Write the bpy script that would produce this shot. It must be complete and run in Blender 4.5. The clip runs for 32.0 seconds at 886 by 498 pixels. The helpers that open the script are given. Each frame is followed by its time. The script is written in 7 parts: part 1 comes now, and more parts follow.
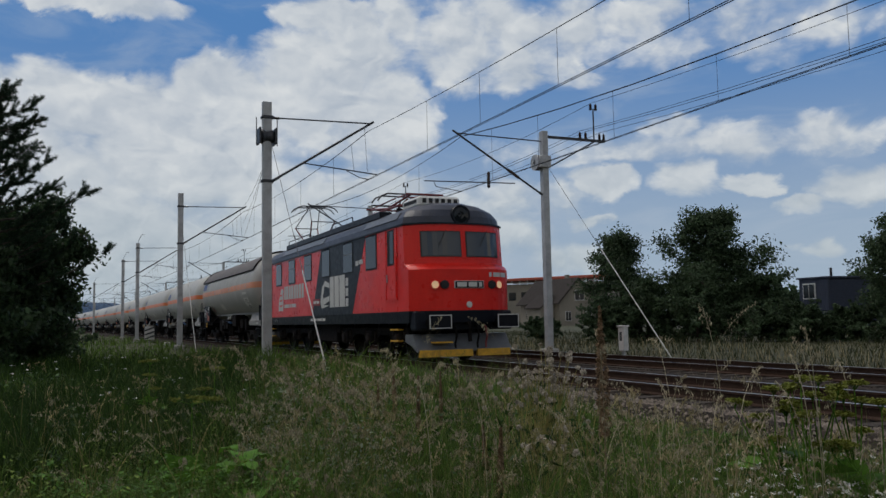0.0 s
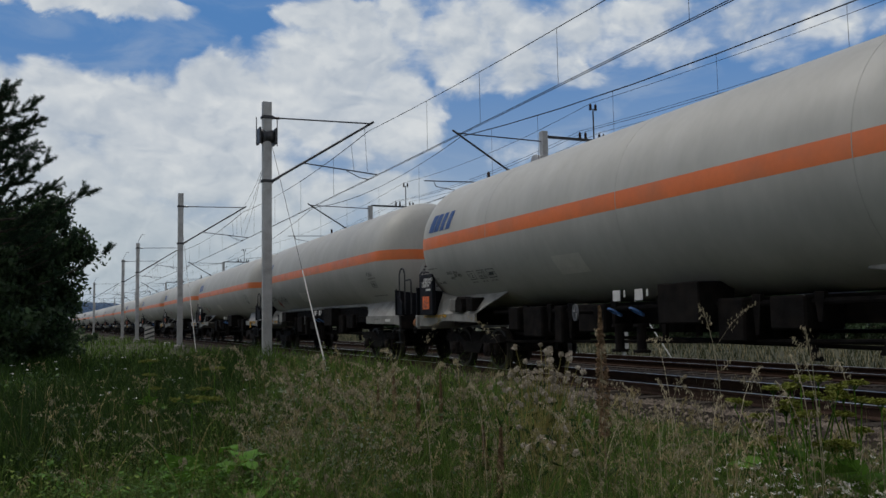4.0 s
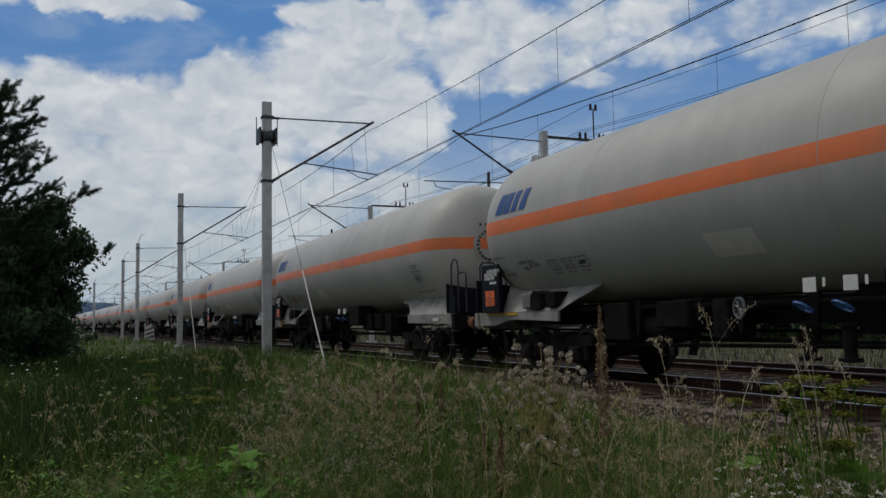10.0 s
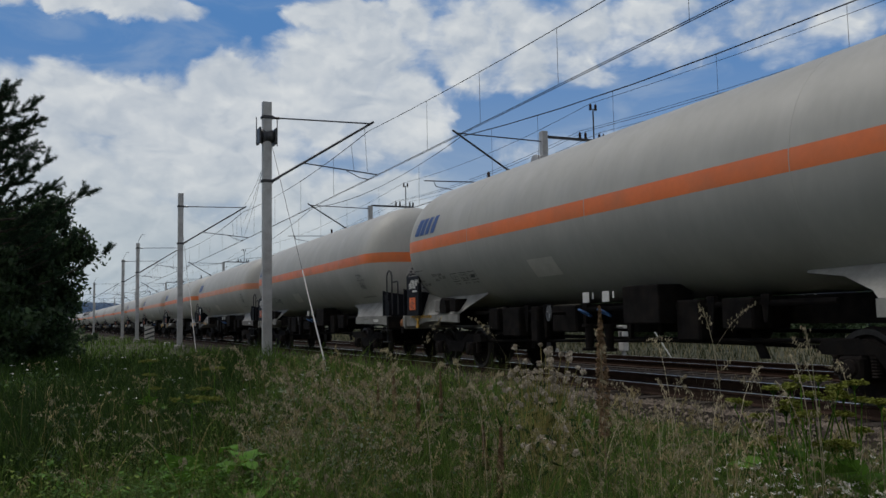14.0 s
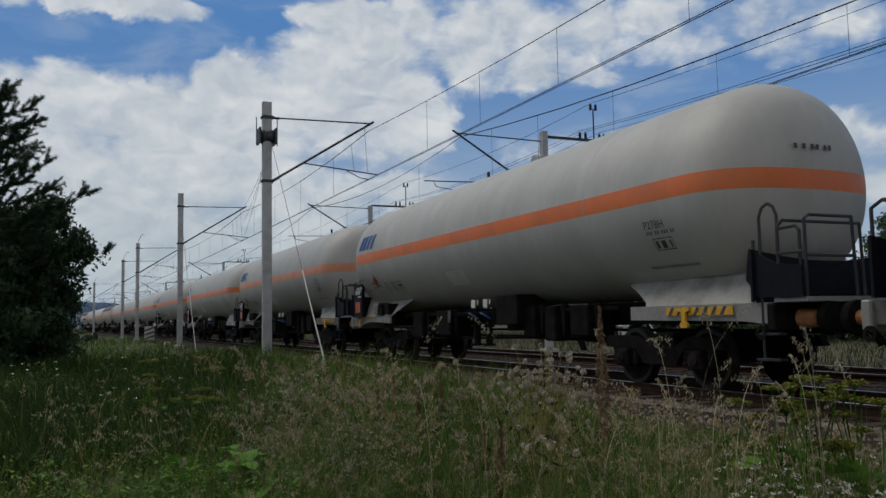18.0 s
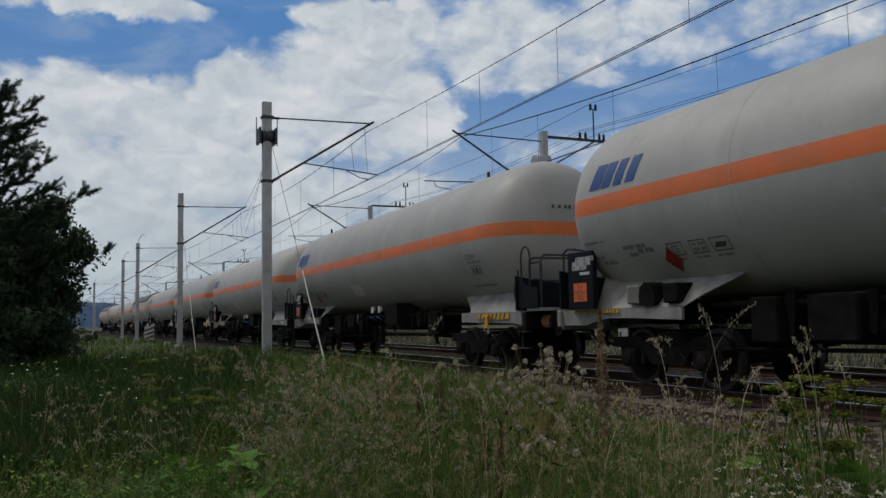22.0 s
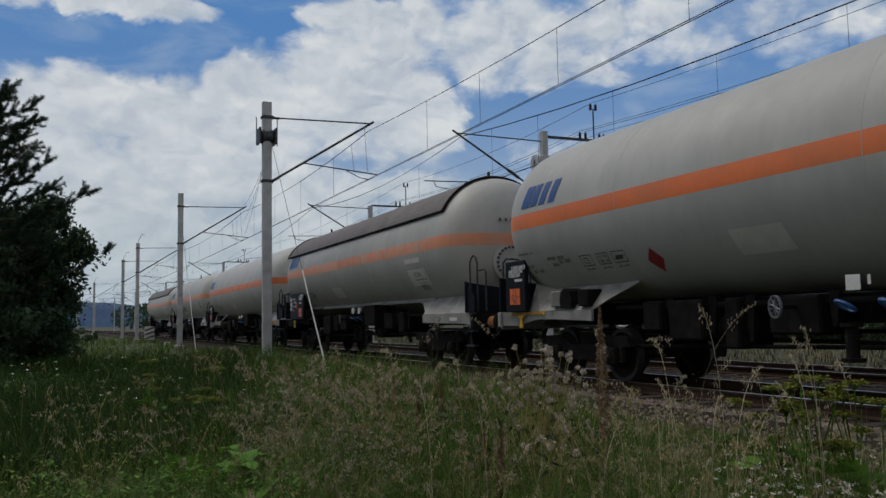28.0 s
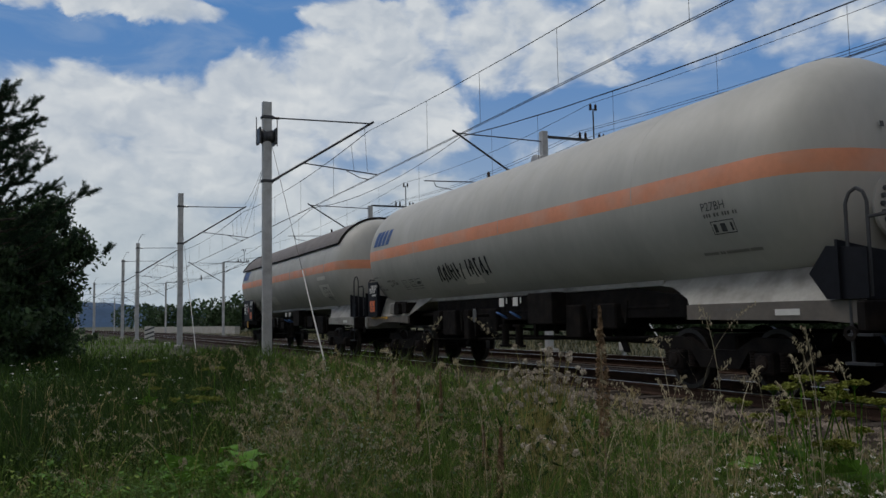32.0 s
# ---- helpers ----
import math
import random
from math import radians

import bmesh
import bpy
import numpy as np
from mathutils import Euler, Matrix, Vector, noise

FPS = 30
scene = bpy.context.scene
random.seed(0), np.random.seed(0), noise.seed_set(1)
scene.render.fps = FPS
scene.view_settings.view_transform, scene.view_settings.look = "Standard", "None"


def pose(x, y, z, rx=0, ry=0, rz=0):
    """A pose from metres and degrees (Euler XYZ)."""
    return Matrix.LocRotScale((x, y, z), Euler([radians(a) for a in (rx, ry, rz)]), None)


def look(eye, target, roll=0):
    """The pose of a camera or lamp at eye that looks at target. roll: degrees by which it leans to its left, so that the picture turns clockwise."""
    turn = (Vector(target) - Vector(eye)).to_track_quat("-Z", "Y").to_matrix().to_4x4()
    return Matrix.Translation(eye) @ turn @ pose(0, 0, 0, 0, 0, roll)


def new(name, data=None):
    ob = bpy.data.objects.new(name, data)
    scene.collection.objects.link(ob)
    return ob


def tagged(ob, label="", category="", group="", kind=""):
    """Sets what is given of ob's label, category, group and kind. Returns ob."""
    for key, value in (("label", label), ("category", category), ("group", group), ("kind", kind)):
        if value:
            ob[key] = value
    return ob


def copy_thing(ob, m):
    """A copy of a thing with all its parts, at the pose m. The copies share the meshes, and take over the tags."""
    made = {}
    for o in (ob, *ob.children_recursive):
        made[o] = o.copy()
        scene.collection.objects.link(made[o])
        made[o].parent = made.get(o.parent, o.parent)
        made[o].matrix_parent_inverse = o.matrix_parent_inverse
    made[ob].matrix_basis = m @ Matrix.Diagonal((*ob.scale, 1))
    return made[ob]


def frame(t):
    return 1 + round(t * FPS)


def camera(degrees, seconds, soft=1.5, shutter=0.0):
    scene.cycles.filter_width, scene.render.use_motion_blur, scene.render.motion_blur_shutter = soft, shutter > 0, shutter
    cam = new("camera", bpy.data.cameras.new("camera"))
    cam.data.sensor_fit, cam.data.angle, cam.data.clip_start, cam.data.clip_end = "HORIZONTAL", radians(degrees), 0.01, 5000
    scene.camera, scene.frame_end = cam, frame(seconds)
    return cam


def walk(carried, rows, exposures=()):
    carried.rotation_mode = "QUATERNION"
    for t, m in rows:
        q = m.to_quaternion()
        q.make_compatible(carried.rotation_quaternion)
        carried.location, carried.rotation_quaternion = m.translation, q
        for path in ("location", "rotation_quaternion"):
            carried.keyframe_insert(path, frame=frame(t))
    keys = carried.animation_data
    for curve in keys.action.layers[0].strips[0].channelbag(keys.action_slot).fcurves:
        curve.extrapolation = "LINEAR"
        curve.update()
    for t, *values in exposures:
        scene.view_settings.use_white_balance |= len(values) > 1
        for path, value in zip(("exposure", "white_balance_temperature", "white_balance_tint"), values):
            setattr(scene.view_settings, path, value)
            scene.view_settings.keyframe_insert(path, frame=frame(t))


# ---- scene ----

# ---- camera ----
cam = camera(55.7, 32.0, soft=1.5)
EYE = (0.0, 0.0, 1.117)
YAW, PITCH, ROLL = radians(66.333), radians(4.857), -1.06
AIM = (EYE[0] - math.sin(YAW) * math.cos(PITCH), EYE[1] + math.cos(YAW) * math.cos(PITCH), EYE[2] + math.sin(PITCH))
VIEW = look(EYE, AIM, ROLL)
walk(cam, [(0.0, VIEW), (32.0, VIEW)])

# ---- light ----
world = bpy.data.worlds.new("sky")
scene.world = world
world.use_nodes = True
wn = world.node_tree.nodes
sky = wn.new("ShaderNodeTexSky")
sky.sky_type = "NISHITA"
sky.sun_disc = False
SUN_EL, SUN_AZ = radians(55), radians(-122)
sky.sun_elevation, sky.sun_rotation = SUN_EL, SUN_AZ
sky.altitude, sky.dust_density = 300, 2.0
bg = wn["Background"]
bg.inputs["Strength"].default_value = 0.10
wl = world.node_tree.links
wtc, wno, wra, wmx = wn.new("ShaderNodeTexCoord"), wn.new("ShaderNodeTexNoise"), wn.new("ShaderNodeMapRange"), wn.new("ShaderNodeMix")
wno.inputs["Scale"].default_value, wno.inputs["Detail"].default_value = 2.6, 5.0
wra.inputs["From Min"].default_value, wra.inputs["From Max"].default_value = 0.40, 0.58
wmx.data_type = "RGBA"
wl.new(wtc.outputs["Generated"], wno.inputs["Vector"])
wl.new(wno.outputs["Fac"], wra.inputs["Value"])
wl.new(wra.outputs["Result"], wmx.inputs["Factor"])
wl.new(sky.outputs["Color"], wmx.inputs["A"])
wmx.inputs["B"].default_value = (6.4, 6.1, 5.7, 1)
wl.new(wmx.outputs["Result"], bg.inputs["Color"])
sun_data = bpy.data.lights.new("sun", "SUN")
sun_data.energy, sun_data.angle, sun_data.color = 0.95, radians(14), (1.0, 0.95, 0.88)
sun = new("sun", sun_data)
sun.matrix_world = look((0, 0, 60), (-math.sin(SUN_AZ) * math.cos(SUN_EL), -math.cos(SUN_AZ) * math.cos(SUN_EL), 60 - math.sin(SUN_EL)))
scene.view_settings.exposure = 0.0

# ---- materials ----


def mat(name, colour, rough=0.6, metal=0.0, vary=0.25, scale=6.0, bump=0.0, bump_scale=60.0, dirt=None, dirt_amount=0.0, dirt_scale=1.2,
        per_object=0.0, per_island=0.0, coat=0.0, spec=0.5, stretch=(1, 1, 1), translucent=0.0):
    """A painted, stained or grown surface: colour varied at two scales, optional dirt, bump and a tint for each object or island."""
    m = bpy.data.materials.new(name)
    m.use_nodes = True
    nt = m.node_tree
    n, li = nt.nodes, nt.links
    b = n["Principled BSDF"]
    tc = n.new("ShaderNodeTexCoord")
    mp = n.new("ShaderNodeMapping")
    mp.inputs["Scale"].default_value = stretch
    li.new(tc.outputs["Object"], mp.inputs["Vector"])

    def noise_node(s, detail=4.0):
        t = n.new("ShaderNodeTexNoise")
        t.inputs["Scale"].default_value, t.inputs["Detail"].default_value = s, detail
        li.new(mp.outputs["Vector"], t.inputs["Vector"])
        return t.outputs["Fac"]

    def ramp(src, lo, hi, a, z):
        r = n.new("ShaderNodeMapRange")
        r.inputs["From Min"].default_value, r.inputs["From Max"].default_value = lo, hi
        r.inputs["To Min"].default_value, r.inputs["To Max"].default_value = a, z
        li.new(src, r.inputs["Value"])
        return r.outputs["Result"]

    def times(src, value):
        x = n.new("ShaderNodeMix")
        x.data_type, x.blend_type = "RGBA", "MULTIPLY"
        x.inputs["Factor"].default_value = 1.0
        li.new(src, x.inputs["A"])
        li.new(value, x.inputs["B"])
        return x.outputs["Result"]

    rgb = n.new("ShaderNodeRGB")
    rgb.outputs[0].default_value = (*colour, 1)
    out = rgb.outputs[0]
    if vary > 0:
        out = times(out, ramp(noise_node(scale), 0.3, 0.7, 1 - vary, 1 + vary))
        out = times(out, ramp(noise_node(scale * 9), 0.3, 0.7, 1 - vary * 0.6, 1 + vary * 0.6))
    if per_object > 0:
        oi = n.new("ShaderNodeObjectInfo")
        out = times(out, ramp(oi.outputs["Random"], 0, 1, 1 - per_object, 1 + per_object))
    if per_island > 0:
        ge = n.new("ShaderNodeNewGeometry")
        out = times(out, ramp(ge.outputs["Random Per Island"], 0, 1, 1 - per_island, 1 + per_island))
    if dirt:
        mix = n.new("ShaderNodeMix")
        mix.data_type = "RGBA"
        li.new(ramp(noise_node(dirt_scale, 8.0), 0.45, 0.72, 0.0, dirt_amount), mix.inputs["Factor"])
        li.new(out, mix.inputs["A"])
        mix.inputs["B"].default_value = (*dirt, 1)
        out = mix.outputs["Result"]
    li.new(out, b.inputs["Base Color"])
    b.inputs["Metallic"].default_value = metal
    li.new(ramp(noise_node(scale * 3), 0.3, 0.7, max(rough - 0.08, 0.02), min(rough + 0.08, 1.0)), b.inputs["Roughness"])
    b.inputs["Coat Weight"].default_value = coat
    b.inputs["Specular IOR Level"].default_value = spec
    if translucent > 0:
        tr = n.new("ShaderNodeBsdfTranslucent")
        li.new(out, tr.inputs["Color"])
        ms = n.new("ShaderNodeMixShader")
        ms.inputs["Fac"].default_value = translucent
        li.new(b.outputs["BSDF"], ms.inputs[1])
        li.new(tr.outputs["BSDF"], ms.inputs[2])
        li.new(ms.outputs["Shader"], n["Material Output"].inputs["Surface"])
    if bump > 0:
        bu = n.new("ShaderNodeBump")
        bu.inputs["Strength"].default_value, bu.inputs["Distance"].default_value = bump, 0.02
        li.new(noise_node(bump_scale), bu.inputs["Height"])
        li.new(bu.outputs["Normal"], b.inputs["Normal"])
    return m


def glass(name, tint=(0.55, 0.6, 0.62), rough=0.03):
    """Dark window glass: a glossy skin over a deep tint."""
    m = bpy.data.materials.new(name)
    m.use_nodes = True
    b = m.node_tree.nodes["Principled BSDF"]
    b.inputs["Base Color"].default_value = (*tint, 1)
    b.inputs["Roughness"].default_value = rough
    b.inputs["IOR"].default_value = 1.5
    b.inputs["Specular IOR Level"].default_value = 0.5 if tint[0] > 0.03 else 0.28
    return m


M = dict(
    tank=mat("tank_paint", (0.435, 0.437, 0.412), 0.55, vary=0.06, scale=0.8, dirt=(0.18, 0.175, 0.155), dirt_amount=0.26, dirt_scale=0.7, per_object=0.07, spec=0.3, stretch=(1, 1, 0.35)),
    stripe=mat("orange_band_paint", (0.80, 0.20, 0.055), 0.42, vary=0.05, scale=1.2, dirt=(0.35, 0.2, 0.13), dirt_amount=0.3, dirt_scale=1.5),
    stripe_pale=mat("faded_orange_band_paint", (0.72, 0.30, 0.17), 0.5, vary=0.07, scale=1.2, dirt=(0.5, 0.42, 0.36), dirt_amount=0.5, dirt_scale=1.1),
    sole=mat("brown_grey_sole_bar_paint", (0.13, 0.115, 0.10), 0.6, vary=0.12, scale=2.0, dirt=(0.05, 0.045, 0.04), dirt_amount=0.5, dirt_scale=2.5),
    roofblue=mat("blue_grey_roof_paint", (0.055, 0.062, 0.085), 0.45, vary=0.15, scale=2.5, spec=0.3),
    skirt=mat("grey_white_frame_paint", (0.27, 0.268, 0.25), 0.6, vary=0.12, scale=2.0, dirt=(0.09, 0.08, 0.07), dirt_amount=0.7, dirt_scale=2.5),
    under=mat("grimy_black_underframe", (0.010, 0.009, 0.009), 0.9, spec=0.1, vary=0.35, scale=4.0, bump=0.25, bump_scale=80, dirt=(0.035, 0.027, 0.022), dirt_amount=0.35, dirt_scale=6),
    wheel=mat("brake_dust_steel", (0.014, 0.011, 0.010), 0.8, 0.0, spec=0.12, vary=0.3, scale=8.0, dirt=(0.04, 0.028, 0.022), dirt_amount=0.5, dirt_scale=9),
    tread=mat("polished_wheel_tread", (0.05, 0.046, 0.043), 0.55, 0.6, vary=0.15, scale=12),
    blackbox=mat("black_board_paint", (0.009, 0.010, 0.014), 0.6, vary=0.2, scale=3, spec=0.15),
    white=mat("white_lettering", (0.62, 0.62, 0.60), 0.55, vary=0.08, scale=5),
    grey_mark=mat("worn_black_lettering", (0.06, 0.065, 0.07), 0.6, vary=0.2, scale=20),
    faint_mark=mat("faded_black_lettering", (0.13, 0.13, 0.125), 0.6, vary=0.2, scale=20),
    blue_mark=mat("dark_blue_lettering", (0.028, 0.075, 0.23), 0.5, vary=0.12, scale=8),
    red_mark=mat("red_diamond_label", (0.29, 0.026, 0.03), 0.5, vary=0.2, scale=10),
    orange=mat("orange_hazard_plate", (0.80, 0.17, 0.04), 0.45, vary=0.1, scale=8),
    yellow=mat("yellow_steel_paint", (0.72, 0.40, 0.03), 0.5, vary=0.12, scale=10, dirt=(0.15, 0.1, 0.05), dirt_amount=0.4, dirt_scale=8),
    buffer=mat("orange_brown_buffer_paint", (0.52, 0.24, 0.11), 0.5, vary=0.2, scale=6, dirt=(0.1, 0.06, 0.04), dirt_amount=0.6, dirt_scale=5),
    red_buffer=mat("dark_red_buffer_paint", (0.22, 0.035, 0.035), 0.5, vary=0.2, scale=6),
    panel=mat("pale_bare_panel", (0.62, 0.62, 0.58), 0.5, vary=0.06, scale=4),
    patch=mat("pale_paint_patch", (0.55, 0.54, 0.50), 0.5, vary=0.1, scale=3),
    shield=mat("brown_grey_sun_shield", (0.115, 0.098, 0.086), 0.65, vary=0.12, scale=1.5, dirt=(0.07, 0.06, 0.05), dirt_amount=0.5, dirt_scale=2.0),
    handwheel=mat("blue_valve_paint", (0.03, 0.11, 0.30), 0.5, vary=0.1, scale=10),
    red=mat("red_locomotive_paint", (0.78, 0.026, 0.018), 0.33, vary=0.05, scale=1.5, dirt=(0.45, 0.02, 0.016), dirt_amount=0.3, dirt_scale=1.2, spec=0.25),
    navy=mat("dark_blue_grey_paint", (0.016, 0.019, 0.026), 0.38, vary=0.15, scale=2.0, spec=0.12),
    roofgrey=mat("worn_grey_roof_paint", (0.13, 0.14, 0.155), 0.42, vary=0.15, scale=3),
    lead=mat("dark_red_pantograph_paint", (0.16, 0.03, 0.03), 0.5, vary=0.2, scale=10),
    steel=mat("galvanised_steel", (0.44, 0.45, 0.46), 0.55, 0.2, vary=0.1, scale=4, dirt=(0.2, 0.19, 0.18), dirt_amount=0.4, dirt_scale=3),
    dark_steel=mat("dark_tubular_steel", (0.045, 0.048, 0.055), 0.5, 0.3, vary=0.2, scale=10),
    concrete=mat("weathered_concrete", (0.36, 0.35, 0.32), 0.85, vary=0.12, scale=3, bump=0.3, dirt=(0.16, 0.15, 0.13), dirt_amount=0.5, dirt_scale=2),
    wire=mat("copper_wire_dark", (0.05, 0.047, 0.045), 0.5, 0.5, vary=0.1, scale=10),
    porcelain=mat("brown_porcelain", (0.035, 0.022, 0.018), 0.2, vary=0.1, scale=10),
    rail=mat("rusty_rail_side", (0.05, 0.031, 0.023), 0.9, 0.0, spec=0.1, vary=0.25, scale=8, bump=0.2),
    railhead=mat("polished_rail_head", (0.50, 0.49, 0.48), 0.3, 0.95, vary=0.1, scale=4, stretch=(0.1, 1, 1)),
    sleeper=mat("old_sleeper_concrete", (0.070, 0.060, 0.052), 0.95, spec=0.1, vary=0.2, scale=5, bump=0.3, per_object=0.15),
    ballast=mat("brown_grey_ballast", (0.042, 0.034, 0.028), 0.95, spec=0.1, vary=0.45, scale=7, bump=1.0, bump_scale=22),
    stone=mat("ballast_stone", (0.165, 0.135, 0.108), 0.95, vary=0.2, scale=20, per_island=0.45),
    soil=mat("meadow_soil", (0.055, 0.058, 0.026), 1.0, vary=0.4, scale=0.8, bump=0.6, bump_scale=14, dirt=(0.10, 0.085, 0.045), dirt_amount=0.5, dirt_scale=0.25),
    bark=mat("grey_brown_bark", (0.06, 0.048, 0.036), 0.95, vary=0.3, scale=6, bump=0.8, bump_scale=20),
    leaf=mat("dark_green_leaf", (0.046, 0.080, 0.034), 0.55, vary=0.25, scale=0.7, per_island=0.5, spec=0.25, translucent=0.35),
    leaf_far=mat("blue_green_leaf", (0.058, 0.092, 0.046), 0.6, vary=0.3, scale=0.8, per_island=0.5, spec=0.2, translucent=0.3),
    verge=mat("dry_verge_grass", (0.050, 0.058, 0.026), 0.8, vary=0.4, scale=0.5, per_island=0.25, spec=0.12, translucent=0.2),
    stone_dark=mat("oily_shadowed_stone", (0.060, 0.050, 0.042), 0.9, vary=0.2, scale=20, per_island=0.45, spec=0.1),
    # base lighter than the side glass: grey sky reflection put into the colour
    windscreen=glass("windscreen_glass_sky_tint", (0.05, 0.06, 0.07), 0.04),
    needle=mat("pine_needles", (0.024, 0.048, 0.026), 0.7, vary=0.2, scale=1.0, per_island=0.4, spec=0.12),
    grass_dark=mat("dark_grass_blade", (0.028, 0.058, 0.012), 0.7, vary=0.35, scale=0.6, per_island=0.5, spec=0.12, translucent=0.2),
    straw=mat("straw_stem", (0.24, 0.21, 0.075), 0.8, vary=0.2, scale=1.0, per_island=0.4, spec=0.12),
    pale_seed=mat("pale_nodding_seed", (0.36, 0.315, 0.215), 0.8, vary=0.2, scale=1.0, per_island=0.35, spec=0.12, translucent=0.2),
    herb_dark=mat("dark_weed_leaf", (0.038, 0.075, 0.020), 0.6, vary=0.25, scale=2, per_island=0.5, spec=0.12, translucent=0.2),
    grass_pale=mat("pale_grass_blade", (0.19, 0.20, 0.075), 0.6, vary=0.3, scale=0.8, per_island=0.4, spec=0.12, translucent=0.3),
    grass=mat("meadow_grass_blade", (0.088, 0.152, 0.028), 0.6, vary=0.5, scale=1.1, per_island=0.6, spec=0.12, translucent=0.3),
    drygrass=mat("ripe_grass_seed", (0.33, 0.275, 0.155), 0.8, vary=0.2, scale=1.0, per_island=0.35, spec=0.12, translucent=0.2),
    herb=mat("broad_green_herb_leaf", (0.075, 0.17, 0.018), 0.55, vary=0.25, scale=3, per_island=0.35, spec=0.12, translucent=0.25),
    flower=mat("white_flower", (0.70, 0.69, 0.64), 0.7, vary=0.1, scale=10, per_island=0.15),
    umbel=mat("yellow_green_umbel", (0.16, 0.18, 0.032), 0.7, vary=0.15, scale=10, per_island=0.2, spec=0.12),
    fluff=mat("grey_thistle_fluff", (0.46, 0.41, 0.34), 0.9, vary=0.2, scale=20, per_island=0.25, spec=0.12),
    plume=mat("grey_brown_plume", (0.34, 0.295, 0.20), 0.85, vary=0.2, scale=1.0, per_island=0.4, spec=0.1, translucent=0.25),
    herb_pale=mat("yellow_green_leaf", (0.15, 0.22, 0.03), 0.55, vary=0.25, scale=3, per_island=0.35, spec=0.12, translucent=0.3),
    mugwort=mat("silvery_green_leaf", (0.15, 0.18, 0.115), 0.7, vary=0.2, scale=3, per_island=0.35, spec=0.12, translucent=0.2),
    dock=mat("rust_brown_dock_seed", (0.23, 0.155, 0.095), 0.9, vary=0.25, scale=20, per_island=0.35, spec=0.12),
    glass=glass("dark_window_glass", (0.012, 0.016, 0.020)),
    seal=mat("black_window_rubber", (0.012, 0.012, 0.013), 0.6, vary=0.1, scale=10),
    wall=mat("beige_house_plaster", (0.25, 0.225, 0.185), 0.9, vary=0.1, scale=1.2, bump=0.3, dirt=(0.2, 0.18, 0.15), dirt_amount=0.4, dirt_scale=0.6),
    tile_roof=mat("brown_roof_tiles", (0.050, 0.044, 0.041), 0.95, spec=0.1, vary=0.2, scale=4),
    red_roof=mat("red_sheet_roof", (0.42, 0.085, 0.05), 0.6, vary=0.1, scale=2),
    frame=mat("white_window_frame", (0.66, 0.66, 0.64), 0.5, vary=0.05, scale=4),
    bluewall=mat("dark_blue_cladding", (0.026, 0.034, 0.060), 0.6, vary=0.1, scale=3),
    # wooded hill: the haze of distance is put into its blue base colour
    hill=mat("haze_blue_hill", (0.10, 0.155, 0.23), 1.0, vary=0.15, scale=0.01),
    board=mat("white_track_board", (0.62, 0.62, 0.60), 0.6, vary=0.1, scale=6, dirt=(0.3, 0.28, 0.25), dirt_amount=0.4, dirt_scale=5),
)


def lamp_glow(name, colour, strength):
    m = bpy.data.materials.new(name)
    m.use_nodes = True
    b = m.node_tree.nodes["Principled BSDF"]
    b.inputs["Base Color"].default_value = (*colour, 1)
    b.inputs["Emission Color"].default_value = (*colour, 1)
    b.inputs["Emission Strength"].default_value = strength
    return m


M["headlamp"] = lamp_glow("lit_headlamp", (0.9, 0.62, 0.36), 0.30)

# ---- mesh helpers ----


def part(name, bm, material, parent=None, label="", m=None, smooth=False):
    """Links a bmesh as one mesh object, under a thing or a part."""
    me = bpy.data.meshes.new(name)
    if smooth:
        for f in bm.faces:
            f.smooth = True
    bm.to_mesh(me)
    bm.free()
    for x in material if isinstance(material, (list, tuple)) else [material]:
        me.materials.append(M[x] if isinstance(x, str) else x)
    ob = new(name, me)
    if parent is not None:
        ob.parent = parent
    if m is not None:
        ob.matrix_basis = m
    if label:
        ob["label"] = label
    return ob


def thing(name, label, category, group="", kind="", m=None):
    ob = new(name)
    ob.empty_display_size = 0.2
    tagged(ob, label, category, group, kind)
    if m is not None:
        ob.matrix_basis = m
    return ob


def box(bm, x0, y0, z0, x1, y1, z1, bevel=0.0, m=None):
    r = bmesh.ops.create_cube(bm, size=1.0)
    vs = r["verts"]
    for v in vs:
        v.co = Vector(((x0 + x1) / 2 + v.co.x * (x1 - x0), (y0 + y1) / 2 + v.co.y * (y1 - y0), (z0 + z1) / 2 + v.co.z * (z1 - z0)))
    if m is not None:
        bmesh.ops.transform(bm, matrix=m, verts=vs)
    if bevel > 0:
        es = list({e for v in vs for e in v.link_edges})
        bmesh.ops.bevel(bm, geom=es, offset=bevel, segments=1, affect="EDGES", profile=0.5)
    return bm


def tube(bm, a, b, r, r2=None, seg=8, caps=True):
    a, b = Vector(a), Vector(b)
    d = b - a
    q = d.to_track_quat("Z", "Y").to_matrix().to_4x4()
    bmesh.ops.create_cone(bm, cap_ends=caps, segments=seg, radius1=r, radius2=r if r2 is None else r2, depth=d.length,
                          matrix=Matrix.Translation((a + b) / 2) @ q)
    return bm


def pipe(bm, pts, r, seg=6):
    for a, b in zip(pts, pts[1:]):
        tube(bm, a, b, r, seg=seg)
    return bm


